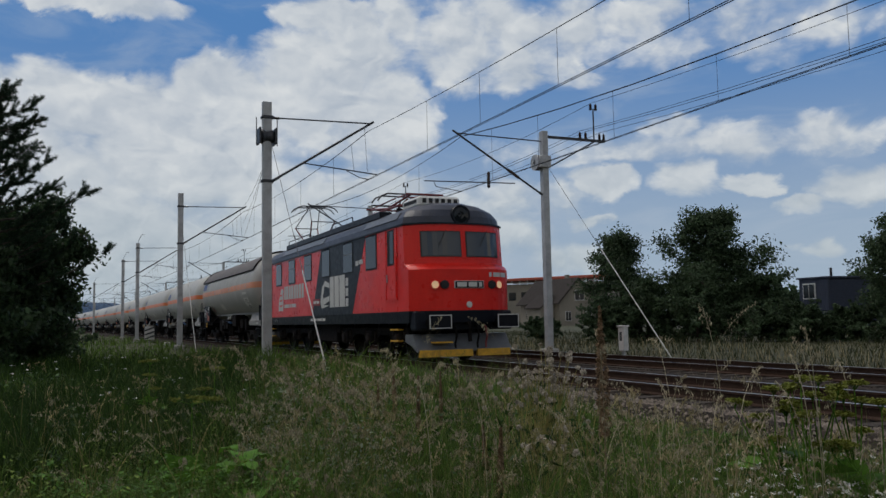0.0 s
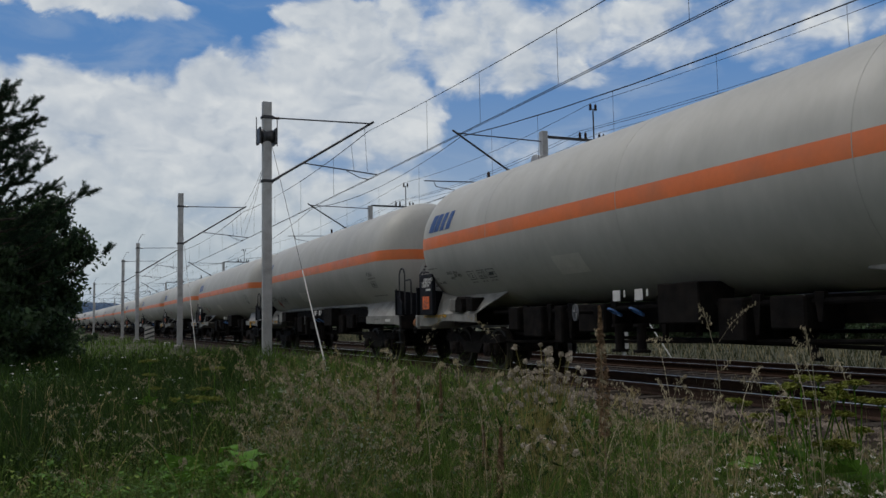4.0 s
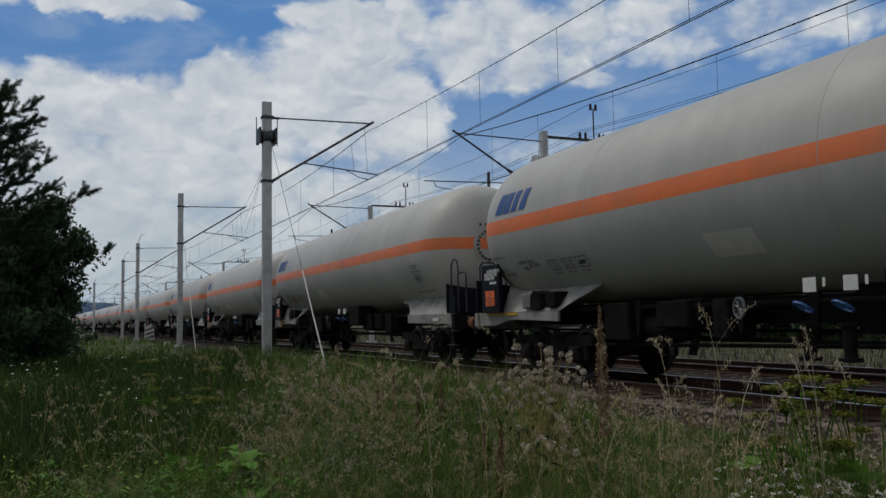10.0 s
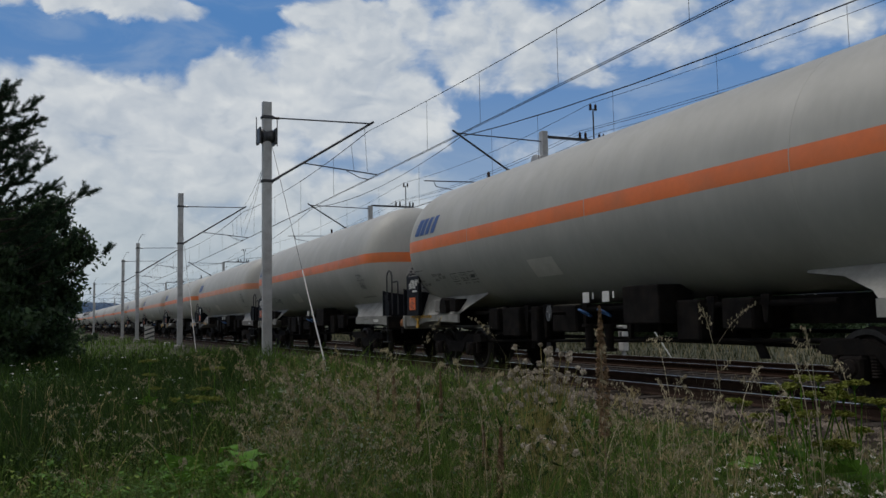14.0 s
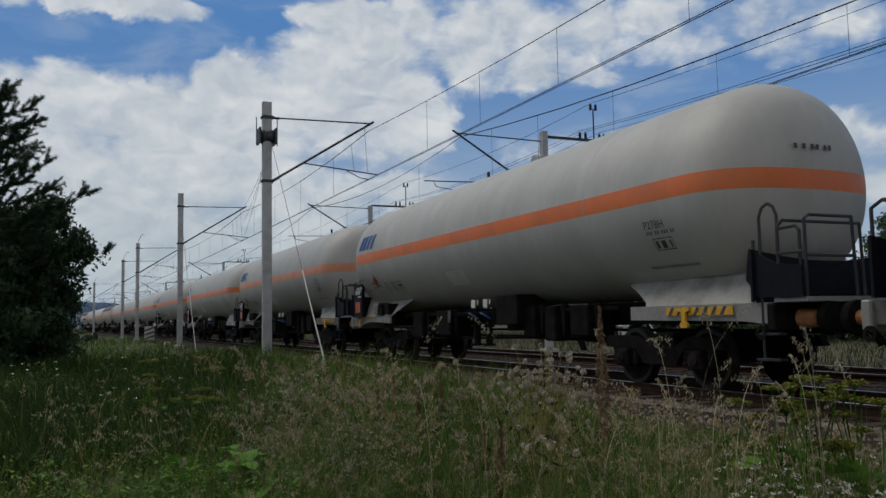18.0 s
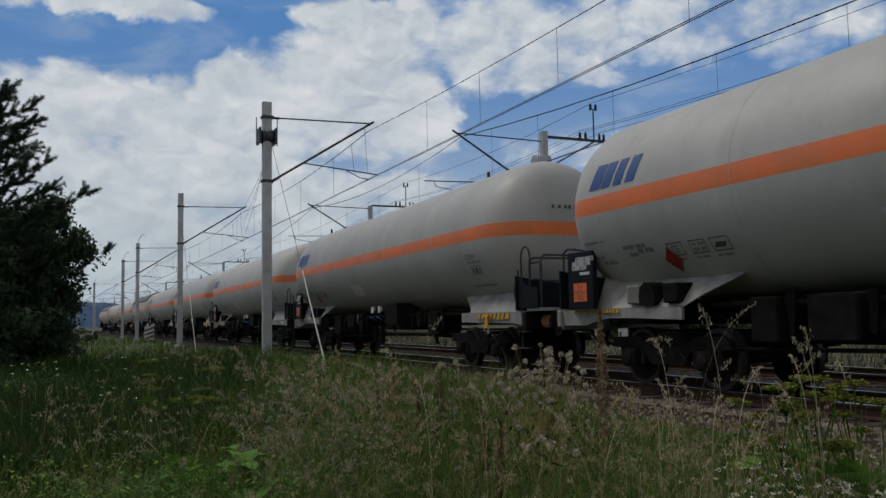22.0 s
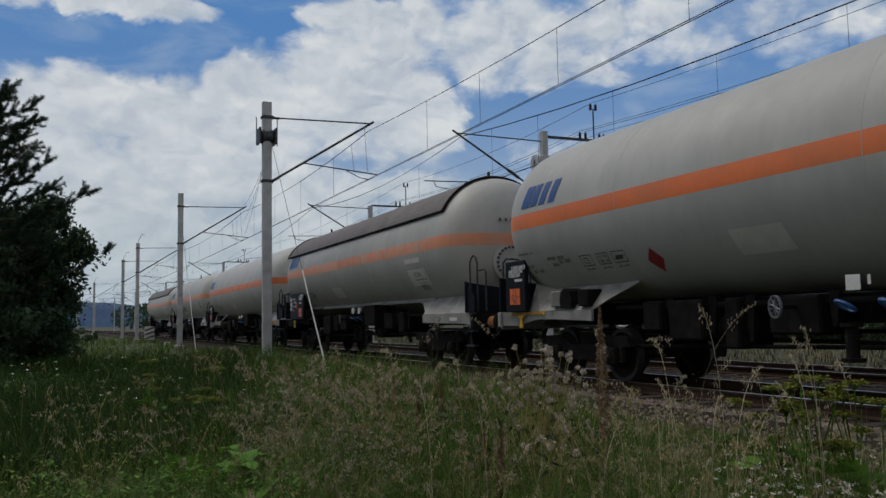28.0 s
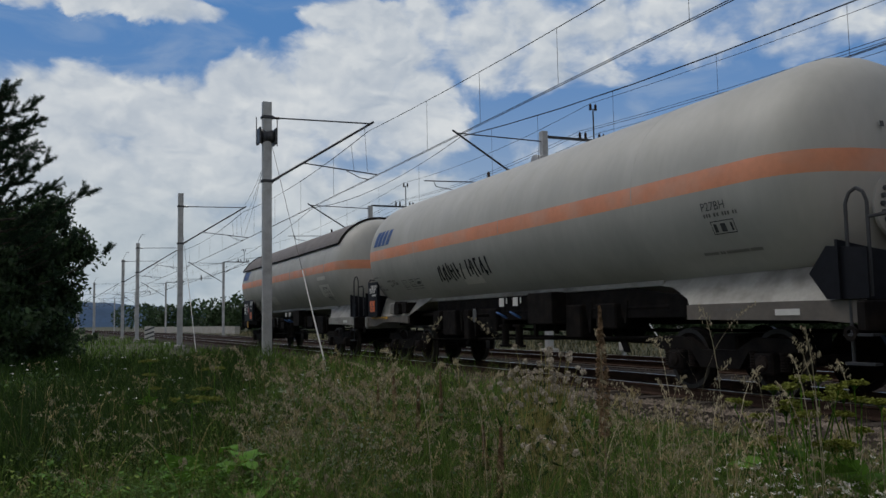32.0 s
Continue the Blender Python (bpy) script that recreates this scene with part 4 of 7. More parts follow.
for i, (az, r, k, ln, up) in enumerate(((-78.6, 6.0, 14, 0.30, 0.62), (-79.8, 6.5, 12, 0.28, 0.66), (-84.5, 5.2, 11, 0.22, 0.50), (-88.4, 5.6, 10, 0.20, 0.52), (-81.4, 5.4, 10, 0.24, 0.55))):
    broad_weed(az, r, 90 + i, k, ln, up)


def stones():
    """Loose ballast stones on the near shoulder and between the rails."""
    rng = np.random.default_rng(5)
    n = 26000
    x = -2 - 46 * rng.uniform(0, 1, n) ** 1.5
    d = rng.uniform(-2.75, FAR_OFF + 1.6, n)
    near = rng.uniform(0, 1, n) < 0.6
    d[near] = rng.uniform(-2.75, -1.2, near.sum())
    y = NEAR - CURVE * x * x / 2 + d
    z = np.where(d < -1.75, -0.22 - (-1.75 - d) * 0.56, -0.2)
    c = np.stack([x, y, z + 0.012], 1)
    s = rng.uniform(0.018, 0.042, n)
    dirs = np.array([[1, 0, 0], [-0.5, 0.8, 0.1], [-0.6, -0.7, -0.1], [0.1, 0.1, 0.9]])
    a = rng.uniform(0, 2 * np.pi, n)
    rot = np.stack([np.stack([np.cos(a), -np.sin(a), 0 * a], 1), np.stack([np.sin(a), np.cos(a), 0 * a], 1), np.stack([0 * a, 0 * a, 1 + 0 * a], 1)], 1)
    v = c[:, None, :] + np.einsum("nij,kj->nki", rot, dirs) * s[:, None, None] * rng.uniform(0.7, 1.3, (n, 4, 1))
    # past the shoulder, oil and painted-in train shadow together make the stones darker
    for pick, material, label in ((d < -1.3, "stone", "loose brown-grey ballast stones on the shoulder"), (d >= -1.3, "stone_dark", "oily ballast stones between the rails, darkened further for the train shadow")):
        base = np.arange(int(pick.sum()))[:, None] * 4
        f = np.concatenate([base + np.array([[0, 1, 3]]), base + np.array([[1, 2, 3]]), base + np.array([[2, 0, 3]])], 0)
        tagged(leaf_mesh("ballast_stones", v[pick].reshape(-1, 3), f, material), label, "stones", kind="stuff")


stones()


def far_verge():
    rng = np.random.default_rng(21)
    n = 45000
    x = rng.uniform(-150, 5, n)
    d = FAR_OFF + 2.7 + rng.uniform(0, 1, n) ** 1.6 * 26
    y = NEAR - CURVE * x * x / 2 + d
    h = rng.uniform(0.12, 0.52, n)
    v, f = blades(x, y, h, h * 0.5, 0.025 * np.ones(n), rng)
    tagged(leaf_mesh("verge_grass", v, f, "verge"), "green grass strip beyond the far track", "grass", kind="stuff")
    x = rng.uniform(-120, 0, 4500)
    d = FAR_OFF + 2.6 + rng.uniform(0, 1, 4500) * 7
    y = NEAR - CURVE * x * x / 2 + d
    h = rng.uniform(0.2, 0.7, 4500)
    v, f = blades(x, y, h, h * 0.3, 0.016 * np.ones(4500), rng)
    tagged(leaf_mesh("ripe_grass", v, f, "drygrass"), "ripe brownish grass beyond the far track", "grass", kind="stuff")


far_verge()


def grow_limb(bm, a, d, length, r, rng, depth, tips):
    """A limb in three bent pieces with side limbs."""
    p = Vector(a)
    d = Vector(d).normalized()
    for k in range(3):
        d = (d + Vector(rng.normal(0, 0.16, 3)) + Vector((0, 0, 0.05))).normalized()
        q = p + d * length / 3
        tube(bm, p, q, r * (1 - k * 0.25), r * (1 - (k + 1) * 0.25), seg=6, caps=False)
        if depth > 0:
            for _ in range(2):
                side = (d + Vector(rng.normal(0, 0.75, 3))).normalized()
                grow_limb(bm, q, side, length * 0.55, r * 0.5, rng, depth - 1, tips)
        p = q
        tips.append(tuple(p))


def leafy_tree(x, y, height, spread, seed, label, n_leaf=9000, size=0.13, low=0.15, name="tree", material="leaf", peak=0.42):
    """A tapered trunk with limbs and a crown of many small leaves in loose clumps."""
    rng = np.random.default_rng(seed)
    t = thing(name, label, "tree" if name == "tree" else "bush", m=pose(x, y, ground_z(x, y) - 0.1))
    bm = B()
    tips = []
    p = Vector((0, 0, 0))
    r0 = 0.028 * height
    for k in range(5):
        q = Vector((rng.normal(0, 0.05) * height * 0.3, rng.normal(0, 0.05) * height * 0.3, height * 0.85 * (k + 1) / 5))
        tube(bm, p, q, r0 * (1 - k * 0.18), r0 * (1 - (k + 1) * 0.18), seg=8, caps=False)
        zf = (k + 1) / 5
        if zf >= low:
            wide = spread * (1.15 - 0.75 * abs(zf - peak) / 0.58)
            for j in range(5):
                a = 2 * math.pi * (j + rng.uniform(0, 1)) / 5
                grow_limb(bm, q - Vector((0, 0, height * 0.08 * rng.uniform(0, 1))), (math.cos(a), math.sin(a), rng.uniform(0.05, 0.7)), wide * rng.uniform(0.55, 0.95), r0 * 0.4 * (1 - zf * 0.6), rng, 1, tips)
        p = q
    tips.append((0, 0, height * 0.92))
    part("trunk", bm, "bark", t, "grey-brown trunk and limbs")
    tips = np.array(tips)
    tips = tips[tips[:, 2] > height * low * 0.5]
    idx = rng.integers(0, len(tips), n_leaf)
    clump = 0.10 * height * rng.uniform(0.5, 1.3, len(tips))
    off = rng.normal(size=(n_leaf, 3))
    off /= np.linalg.norm(off, axis=1)[:, None]
    c = tips[idx] + off * (clump[idx] * rng.uniform(0, 1, n_leaf) ** 0.5)[:, None] * np.array([1, 1, 0.75])
    c = c[c[:, 2] > 0.15]
    v, f = leaf_quads(c, size, rng)
    leaf_mesh("crown", v, f, material, t, "dense dark green foliage")
    return t


def pine(x, y, height, seed):
    """A pine with upswept branches and brushes of needles."""
    rng = np.random.default_rng(seed)
    t = thing("pine_tree", "dark green pine with upswept needled branches", "tree", m=pose(x, y, ground_z(x, y) - 0.1))
    bm = B()
    tube(bm, (0, 0, 0), (0.2, 0, height), 0.2, 0.03, seg=10, caps=False)
    cs, ds = [], []
    z = height * 0.30
    while z < height:
        reach = 4.2 * (1 - z / height) ** 0.40 + 0.3
        for j in range(6):
            a = 2 * math.pi * (j + rng.uniform(0, 1)) / 6
            L = reach * rng.uniform(0.55, 1.12)
            p = Vector((0.2 * z / height, 0, z))
            d = Vector((math.cos(a), math.sin(a), 0.05))
            for k in range(5):
                q = p + d * L / 5
                d.z += 0.13
                tube(bm, p, q, 0.05 * (1 - k * 0.17), 0.05 * (1 - (k + 1) * 0.17), seg=5, caps=False)
                if k > 0:
                    for _ in range(4):
                        tw = (d.normalized() * 1.1 + Vector(rng.normal(0, 0.42, 3)) + Vector((0, 0, 0.25))).normalized() * rng.uniform(0.3, 0.62)
                        tube(bm, q, q + tw, 0.012, 0.006, seg=4, caps=False)
                        for u in np.linspace(0.1, 1.0, 9):
                            cs.append(tuple(q + tw * u))
                            ds.append(tuple(tw.normalized()))
                p = q
        z += 0.52
    part("trunk", bm, "bark", t, "brown trunk and branches")
    # needles stand off the twig and point towards its tip
    cs, ds = np.repeat(np.array(cs), 16, axis=0), np.repeat(np.array(ds), 16, axis=0)
    ax = ds * 0.75 + rng.normal(0, 0.6, ds.shape)
    ax /= np.linalg.norm(ax, axis=1)[:, None]
    b = np.cross(ax, rng.normal(size=ax.shape))
    b /= np.linalg.norm(b, axis=1)[:, None]
    ln = rng.uniform(0.09, 0.17, len(cs))[:, None]
    v = np.stack([cs, cs + ax * ln * 0.5 + b * 0.009, cs + ax * ln, cs + ax * ln * 0.5 - b * 0.009], 1).reshape(-1, 3)
    leaf_mesh("needles", v, np.arange(len(v)).reshape(-1, 4), "needle", t, "dense dark green needles")
    return t


pine(-32.9, -3.25, 9.7, 3)
leafy_tree(-36.0, -1.7, 6.7, 1.85, 4, "dark broad-leaved tree at the edge of the meadow", 60000, 0.09, 0.10, peak=0.62)
leafy_tree(-35.0, -2.6, 5.6, 2.4, 9, "dark broad-leaved tree under the pine", 40000, 0.09, 0.06, peak=0.5)
leafy_tree(-34.5, -3.2, 5.0, 2.8, 5, "dense dark shrub under the pine", 24000, 0.11, 0.05, name="shrub")
leafy_tree(-31.0, -3.4, 3.6, 2.2, 6, "dense dark shrub beside the meadow", 18000, 0.11, 0.05, name="shrub")
leafy_tree(-42.0, -1.9, 3.0, 2.0, 7, "low dark shrub beside the line", 12000, 0.11, 0.05, name="shrub")

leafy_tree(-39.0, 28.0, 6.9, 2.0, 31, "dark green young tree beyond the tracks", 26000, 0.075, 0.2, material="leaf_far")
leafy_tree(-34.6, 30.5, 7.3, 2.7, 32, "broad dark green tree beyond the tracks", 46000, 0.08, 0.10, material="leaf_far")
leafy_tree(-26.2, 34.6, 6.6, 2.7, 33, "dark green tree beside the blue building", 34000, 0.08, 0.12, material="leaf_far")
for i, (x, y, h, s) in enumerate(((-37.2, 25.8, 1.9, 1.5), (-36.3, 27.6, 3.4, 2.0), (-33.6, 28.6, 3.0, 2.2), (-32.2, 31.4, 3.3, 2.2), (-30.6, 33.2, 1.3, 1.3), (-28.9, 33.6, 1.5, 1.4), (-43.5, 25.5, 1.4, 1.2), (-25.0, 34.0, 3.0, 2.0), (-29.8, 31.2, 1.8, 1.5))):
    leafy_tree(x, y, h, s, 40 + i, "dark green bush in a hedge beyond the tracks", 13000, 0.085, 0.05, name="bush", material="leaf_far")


def far_woods():
    """The low wood on the horizon, and unseen woods added behind the standpoint: heaps of leaves in loose crowns."""
    rng = np.random.default_rng(77)
    cs = []
    for i in range(330):
        # behind: unseen trees, added to block low sky light and darken reflections
        behind = i >= 150
        a = radians(rng.uniform(-30, 257) if behind else rng.uniform(-91, -38))
        r = rng.uniform(45, 110) if behind else rng.uniform(150, 330)
        x, y = r * math.sin(a), r * math.cos(a)
        if not behind and -64 < math.degrees(a) < -54:
            continue
        if -15 < y - line_y(x) < 16 if behind else y < line_y(x) + 16:
            continue
        h = rng.uniform(6.0, 12.0) if behind else rng.uniform(4.5, 9.0)
        k = 420
        o = rng.normal(size=(k, 3))
        o /= np.linalg.norm(o, axis=1)[:, None]
        o *= rng.uniform(0.3, 1, k)[:, None] ** 0.5
        cs.append(np.array([x, y, h * 0.5]) + o * np.array([h * 0.55, h * 0.55, h * 0.55]))
    v, f = leaf_quads(np.concatenate(cs), 0.55, rng)
    tagged(leaf_mesh("far_woods", v, f, "leaf"), "low dark green wood on the horizon, with unseen added woods behind the standpoint", "woods", kind="stuff")


far_woods()

# ---- houses, boards and far things ----


def gable_house():
    x, y = bearing(-57.3, 150.0)
    t = thing("house", "beige plastered gabled house with a brown tiled roof", "house", m=pose(x, y, -0.4, 0, 0, 90))
    w, d, h, ridge = 7.4, 14.0, 4.6, 8.4
    wall = part("wall", prism(B(), [(-w / 2, 0), (w / 2, 0), (w / 2, h), (0, ridge), (-w / 2, h)], "y", 0, d), "wall", t, "beige plaster wall")
    for s in (-1, 1):
        part("roof", prism(B(), [(0, ridge + 0.25), (s * (w / 2 + 0.7), h - 0.45), (s * (w / 2 + 0.7), h - 0.65), (0, ridge + 0.02)], "y", -0.6, d + 0.6), "tile_roof", t, "brown tiled roof slope")
        part("verge_board", prism(B(), [(0, ridge + 0.1), (s * (w / 2 + 0.7), h - 0.6), (s * (w / 2 + 0.7), h - 0.8), (0, ridge - 0.1)], "y", -0.66, -0.6), "tile_roof", t)
    part("chimney", box(B(), 1.0, 5.0, 6.5, 1.7, 5.7, 9.4, 0.03), "wall", t)
    for wx, wz, ww, wh in ((-0.6, 4.6, 2.0, 1.8), (-2.6, 1.0, 1.2, 1.7), (1.6, 1.0, 1.2, 1.7)):
        wd = part("window", box(B(), wx, -0.06, wz, wx + ww, 0.04, wz + wh), "frame", t, "white framed window")
        for k in range(2):
            part("pane", box(B(), wx + 0.08 + k * (ww - 0.08) / 2, -0.10, wz + 0.08, wx + (k + 1) * (ww - 0.08) / 2, -0.055, wz + wh - 0.08), "glass", wd)
        part("sill", box(B(), wx - 0.1, -0.2, wz - 0.08, wx + ww + 0.1, 0.0, wz), "concrete", wd)
    for k in range(3):
        wd = part("window", box(B(), -w / 2 - 0.06, 2.5 + 4 * k, 1.2, -w / 2 + 0.04, 3.8 + 4 * k, 2.8), "frame", t, "white framed window")
        part("pane", box(B(), -w / 2 - 0.1, 2.6 + 4 * k, 1.3, -w / 2 - 0.05, 3.7 + 4 * k, 2.7), "glass", wd)
    dm = part("dormer", prism(B(), [(-w / 2 - 2.6, 0), (-w / 2, 0), (-w / 2, 5.4), (-w / 2 - 2.6, 3.4)], "y", 2.0, 7.0), "wall", t, "lean-to wing with a tiled roof")
    part("wing_roof", prism(B(), [(-w / 2 - 3.0, 3.2), (-w / 2, 5.55), (-w / 2, 5.75), (-w / 2 - 3.0, 3.4)], "y", 1.6, 7.4), "tile_roof", dm)


def red_hall():
    x, y = bearing(-59.4, 185.0)
    t = thing("hall", "long pale hall with a flat red sheet roof", "building", m=pose(x, y, -0.4, 0, 0, 32))
    part("wall", box(B(), -14, 0, 0, 14, 12, 9.2), "wall", t, "pale hall wall")
    part("roof", box(B(), -14.8, -1.2, 9.9, 14.8, 13, 10.5, 0.05), "red_roof", t, "flat red sheet roof edge")
    for k in range(15):
        part("roof_post", box(B(), -14 + 2 * k - 0.08, -0.9, 9.0, -14 + 2 * k + 0.08, -0.75, 9.9), "frame", t)
    part("rail", box(B(), -14.2, -0.95, 9.4, 14.2, -0.85, 9.5), "frame", t)
    for k in range(8):
        part("window", box(B(), -12.5 + 3.2 * k, -0.06, 5.6, -10.7 + 3.2 * k, 0.04, 7.4), "glass", t)


def container_house():
    x, y = bearing(-43.4, 74.0)
    t = thing("office_containers", "dark blue two-storey office containers with white windows", "building", m=pose(x, y, -1.3, 0, 0, -2))
    for lv in range(2):
        for k in range(1):
            c = part("container", box(B(), k * 3.1, 0, lv * 2.6, k * 3.1 + 3.04, 7.0, lv * 2.6 + 2.55, 0.04), "bluewall", t, "dark blue ribbed container")
            for j in range(12):
                part("rib", box(B(), k * 3.1 + 0.12 + j * 0.25, -0.03, lv * 2.6 + 0.15, k * 3.1 + 0.2 + j * 0.25, 0.01, lv * 2.6 + 2.4), "bluewall", c)
        wd = part("window", box(B(), 0.5, -0.1, lv * 2.6 + 0.95, 1.75, 0.02, lv * 2.6 + 2.2), "frame", t, "white framed window")
        for j in range(2):
            part("pane", box(B(), 0.58 + 0.59 * j, -0.13, lv * 2.6 + 1.03, 1.09 + 0.59 * j, -0.09, lv * 2.6 + 2.12), "glass", wd)
    part("roof", box(B(), -0.15, -0.15, 5.15, 3.19, 7.15, 5.3, 0.03), "bluewall", t)
    part("flue", tube(B(), (2.4, 1.0, 5.3), (2.4, 1.0, 6.0), 0.1), "dark_steel", t)


gable_house()
red_hall()
container_house()

cab = thing("trackside_cabinet", "small white trackside cabinet on a post", "cabinet", m=line_pose(-22.0, 6.3, -0.25))
part("case", box(B(), -0.14, -0.1, 0.3, 0.14, 0.1, 1.05, 0.02), "board", cab)
part("lid", box(B(), -0.17, -0.13, 1.05, 0.17, 0.13, 1.1, 0.015), "board", cab)
part("leg", box(B(), -0.05, -0.05, -0.5, 0.05, 0.05, 0.3), "steel", cab)
part("dark_slot", box(B(), -0.06, -0.106, 0.62, 0.06, -0.098, 0.9), "grey_mark", cab)

brd = thing("warning_board", "white trackside board with black diagonal stripes", "sign", m=line_pose(-80.0, -2.55, -0.5))
part("panel", box(B(), -0.03, -0.42, 0.35, 0.03, 0.42, 1.55, 0.01), "board", brd)
for k in range(3):
    part("stripe", prism(B(), [(-0.41, 0.5 + 0.38 * k), (0.41, 0.78 + 0.38 * k), (0.41, 0.62 + 0.38 * k), (-0.41, 0.38 + 0.36 * k)], "x", 0.031, 0.036), "grey_mark", brd)
part("post", tube(B(), (-0.05, 0, -0.4), (-0.05, 0, 1.6), 0.04), "steel", brd)
part("marker_stone", box(B(), -0.2, -0.2, -0.3, 0.2, 0.2, 0.32, 0.05), "board", tagged(thing("marker_stone", "small white marker stone in the grass", "stone", m=line_pose(-62.0, -3.1, -0.4))))


def platform_wall():
    bm = sweep(B(), [(10.0, -0.6), (10.6, -0.6), (10.6, 0.85), (10.0, 0.85)], [-190 + 5 * i for i in range(18)], 0.0)
    tagged(part("platform", bm, "concrete"), "low pale concrete platform edge beyond the line", "platform", kind="structure")


platform_wall()


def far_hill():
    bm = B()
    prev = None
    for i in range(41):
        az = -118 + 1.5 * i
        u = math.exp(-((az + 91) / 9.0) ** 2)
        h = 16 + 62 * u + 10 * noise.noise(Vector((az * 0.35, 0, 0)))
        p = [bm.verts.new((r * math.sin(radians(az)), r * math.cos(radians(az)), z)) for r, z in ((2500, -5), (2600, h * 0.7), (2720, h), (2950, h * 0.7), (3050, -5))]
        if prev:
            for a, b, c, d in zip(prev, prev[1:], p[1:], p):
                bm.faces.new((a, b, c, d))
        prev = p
    tagged(part("far_hill", bm, "hill", smooth=True), "wooded hill on the horizon, distance haze put into its blue colour", "hill", kind="structure")


far_hill()


def guy(a, b, thick=0.012, rod=0.35):
    """A stay wire from a mast to its anchor, its lower end a pale rod."""
    a, b = Vector(a), Vector(b)
    m = a + (b - a) * (1 - rod)
    t = thing("guy_wire", "slanting stay wire with a pale lower rod", "wire", "stay wires of the masts")
    part("cable", tube(B(), a, m, thick * 0.7, seg=5), "wire", t)
    part("rod", tube(B(), m, b, thick * 1.5, seg=6), "board", t, "pale stay rod")
    return t


guy(on_line(-28.0, -3.5, 7.3), on_line(-20.7, -3.6, -0.5), 0.013, 0.40)
guy(on_line(-51.2, -3.5, 6.6), on_line(-44.6, -3.6, -0.5), 0.013, 0.6)
guy(on_line(-29.6, 8.2, 7.6), on_line(-21.9, 8.2, -0.4), 0.013, 0.5)
for k in (0.0, 0.25, 0.5):
    tube_ends = (on_line(-28.3, -3.5 + 0.2 * k, 7.2), on_line(-51.4, 0.05, 6.2 + 4 * k))
    wire("tension_wire", [tube_ends[0] + (tube_ends[1] - tube_ends[0]) * i / 8 - Vector((0, 0, 0.25 * math.sin(math.pi * i / 8))) for i in range(9)], 0.008, "thin tension wire from the drum to the next span")

# ---- train ----
ZC, R = 3.0, 1.6


def travelled(t):
    return 14.0707 * t - 0.03038 * t * t


REARS = [-56.91, -75.74, -94.58, -114.53, -134.22, -154.14, -173.92, -193.01, -211.94, -230.87, -249.80, -269.06, -287.98, -307.77, -327.82, -347.57, -366.55, -385.53, -404.49, -424.36, -443.21, -462.9]
COUPLED = [-39.12] + [r - 1.09 for r in REARS]
LONG, SHORT = 19.85, 18.9


def text_mesh(body, size, squeeze=1.0):
    """A flat mesh of a word, built once: x along the word, y up, from its lower left corner."""
    cu = bpy.data.curves.new("word", "FONT")
    cu.body, cu.size, cu.resolution_u = body, size, 2
    ob = new("word", cu)
    bpy.context.view_layer.update()
    me = bpy.data.meshes.new_from_object(ob.evaluated_get(bpy.context.evaluated_depsgraph_get()))
    bpy.data.objects.remove(ob)
    bpy.data.curves.remove(cu)
    bm = B()
    bm.from_mesh(me)
    bpy.data.meshes.remove(me)
    for v in bm.verts:
        v.co.x *= squeeze
    return bm


def on_tank(bm, x, z, lift=0.008):
    """Wraps a flat mesh (x along, y up) on the near flank of the tank, its origin at x and height z."""
    for v in bm.verts:
        h = z + v.co.y
        v.co = Vector((x + v.co.x, -math.sqrt(max(R * R - (h - ZC) ** 2, 0.01)) - lift, h))
    return bm


def flat_patch(w, h, rows=4, slant=0.0, x=0.0, y=0.0, bm=None):
    bm = bm or B()
    vs = [[bm.verts.new((x + w * i + slant * (h * j / rows), y + h * j / rows, 0)) for i in (0, 1)] for j in range(rows + 1)]
    for a, b in zip(vs, vs[1:]):
        bm.faces.new((a[0], a[1], b[1], b[0]))
    return bm


def bars(widths, h, gap, rows=2):
    """A line of unreadable writing: plain bars of the size of its words."""
    bm, x = B(), 0.0
    for w in widths:
        k = max(int(w / (h * 0.9)), 1)
        for i in range(k):
            flat_patch(w / k * 0.62, h, rows, 0.0, x + w / k * i, 0.0, bm)
        x += w + gap
    return bm


def wheelset(parent, x, r=0.46):
    axle = part("wheelset", lathe(B(), [(-0.98, 0), (-0.98, 0.07), (-0.76, 0.08), (0.76, 0.08), (0.98, 0.07), (0.98, 0)], pose(0, 0, 0, 0, 0, 90), 10), "wheel", parent, m=pose(x, 0, r))
    for s in (-1, 1):
        prof = [(-0.045, 0.08), (-0.05, 0.16), (-0.02, 0.2), (-0.02, r - 0.10), (-0.065, r - 0.07), (-0.065, r), (0.055, r - 0.004), (0.066, r + 0.03), (0.075, r + 0.03), (0.075, r - 0.07), (0.02, r - 0.10), (0.02, 0.2), (0.05, 0.16), (0.05, 0.08)]
        w = part("wheel", lathe(B(), [(-s * a, b) for a, b in prof], pose(0, 0, 0, 0, 0, 90), 28), "wheel", axle, m=pose(0, s * 0.7525, 0), smooth=False)
        part("tread", lathe(B(), [(-s * -0.068, r - 0.065), (-s * -0.068, r + 0.002), (-s * 0.05, r + 0.002), (-s * 0.05, r - 0.004)], pose(0, s * 0.7525, 0, 0, 0, 90), 28), "tread", axle, "bright worn wheel tread")
    return axle


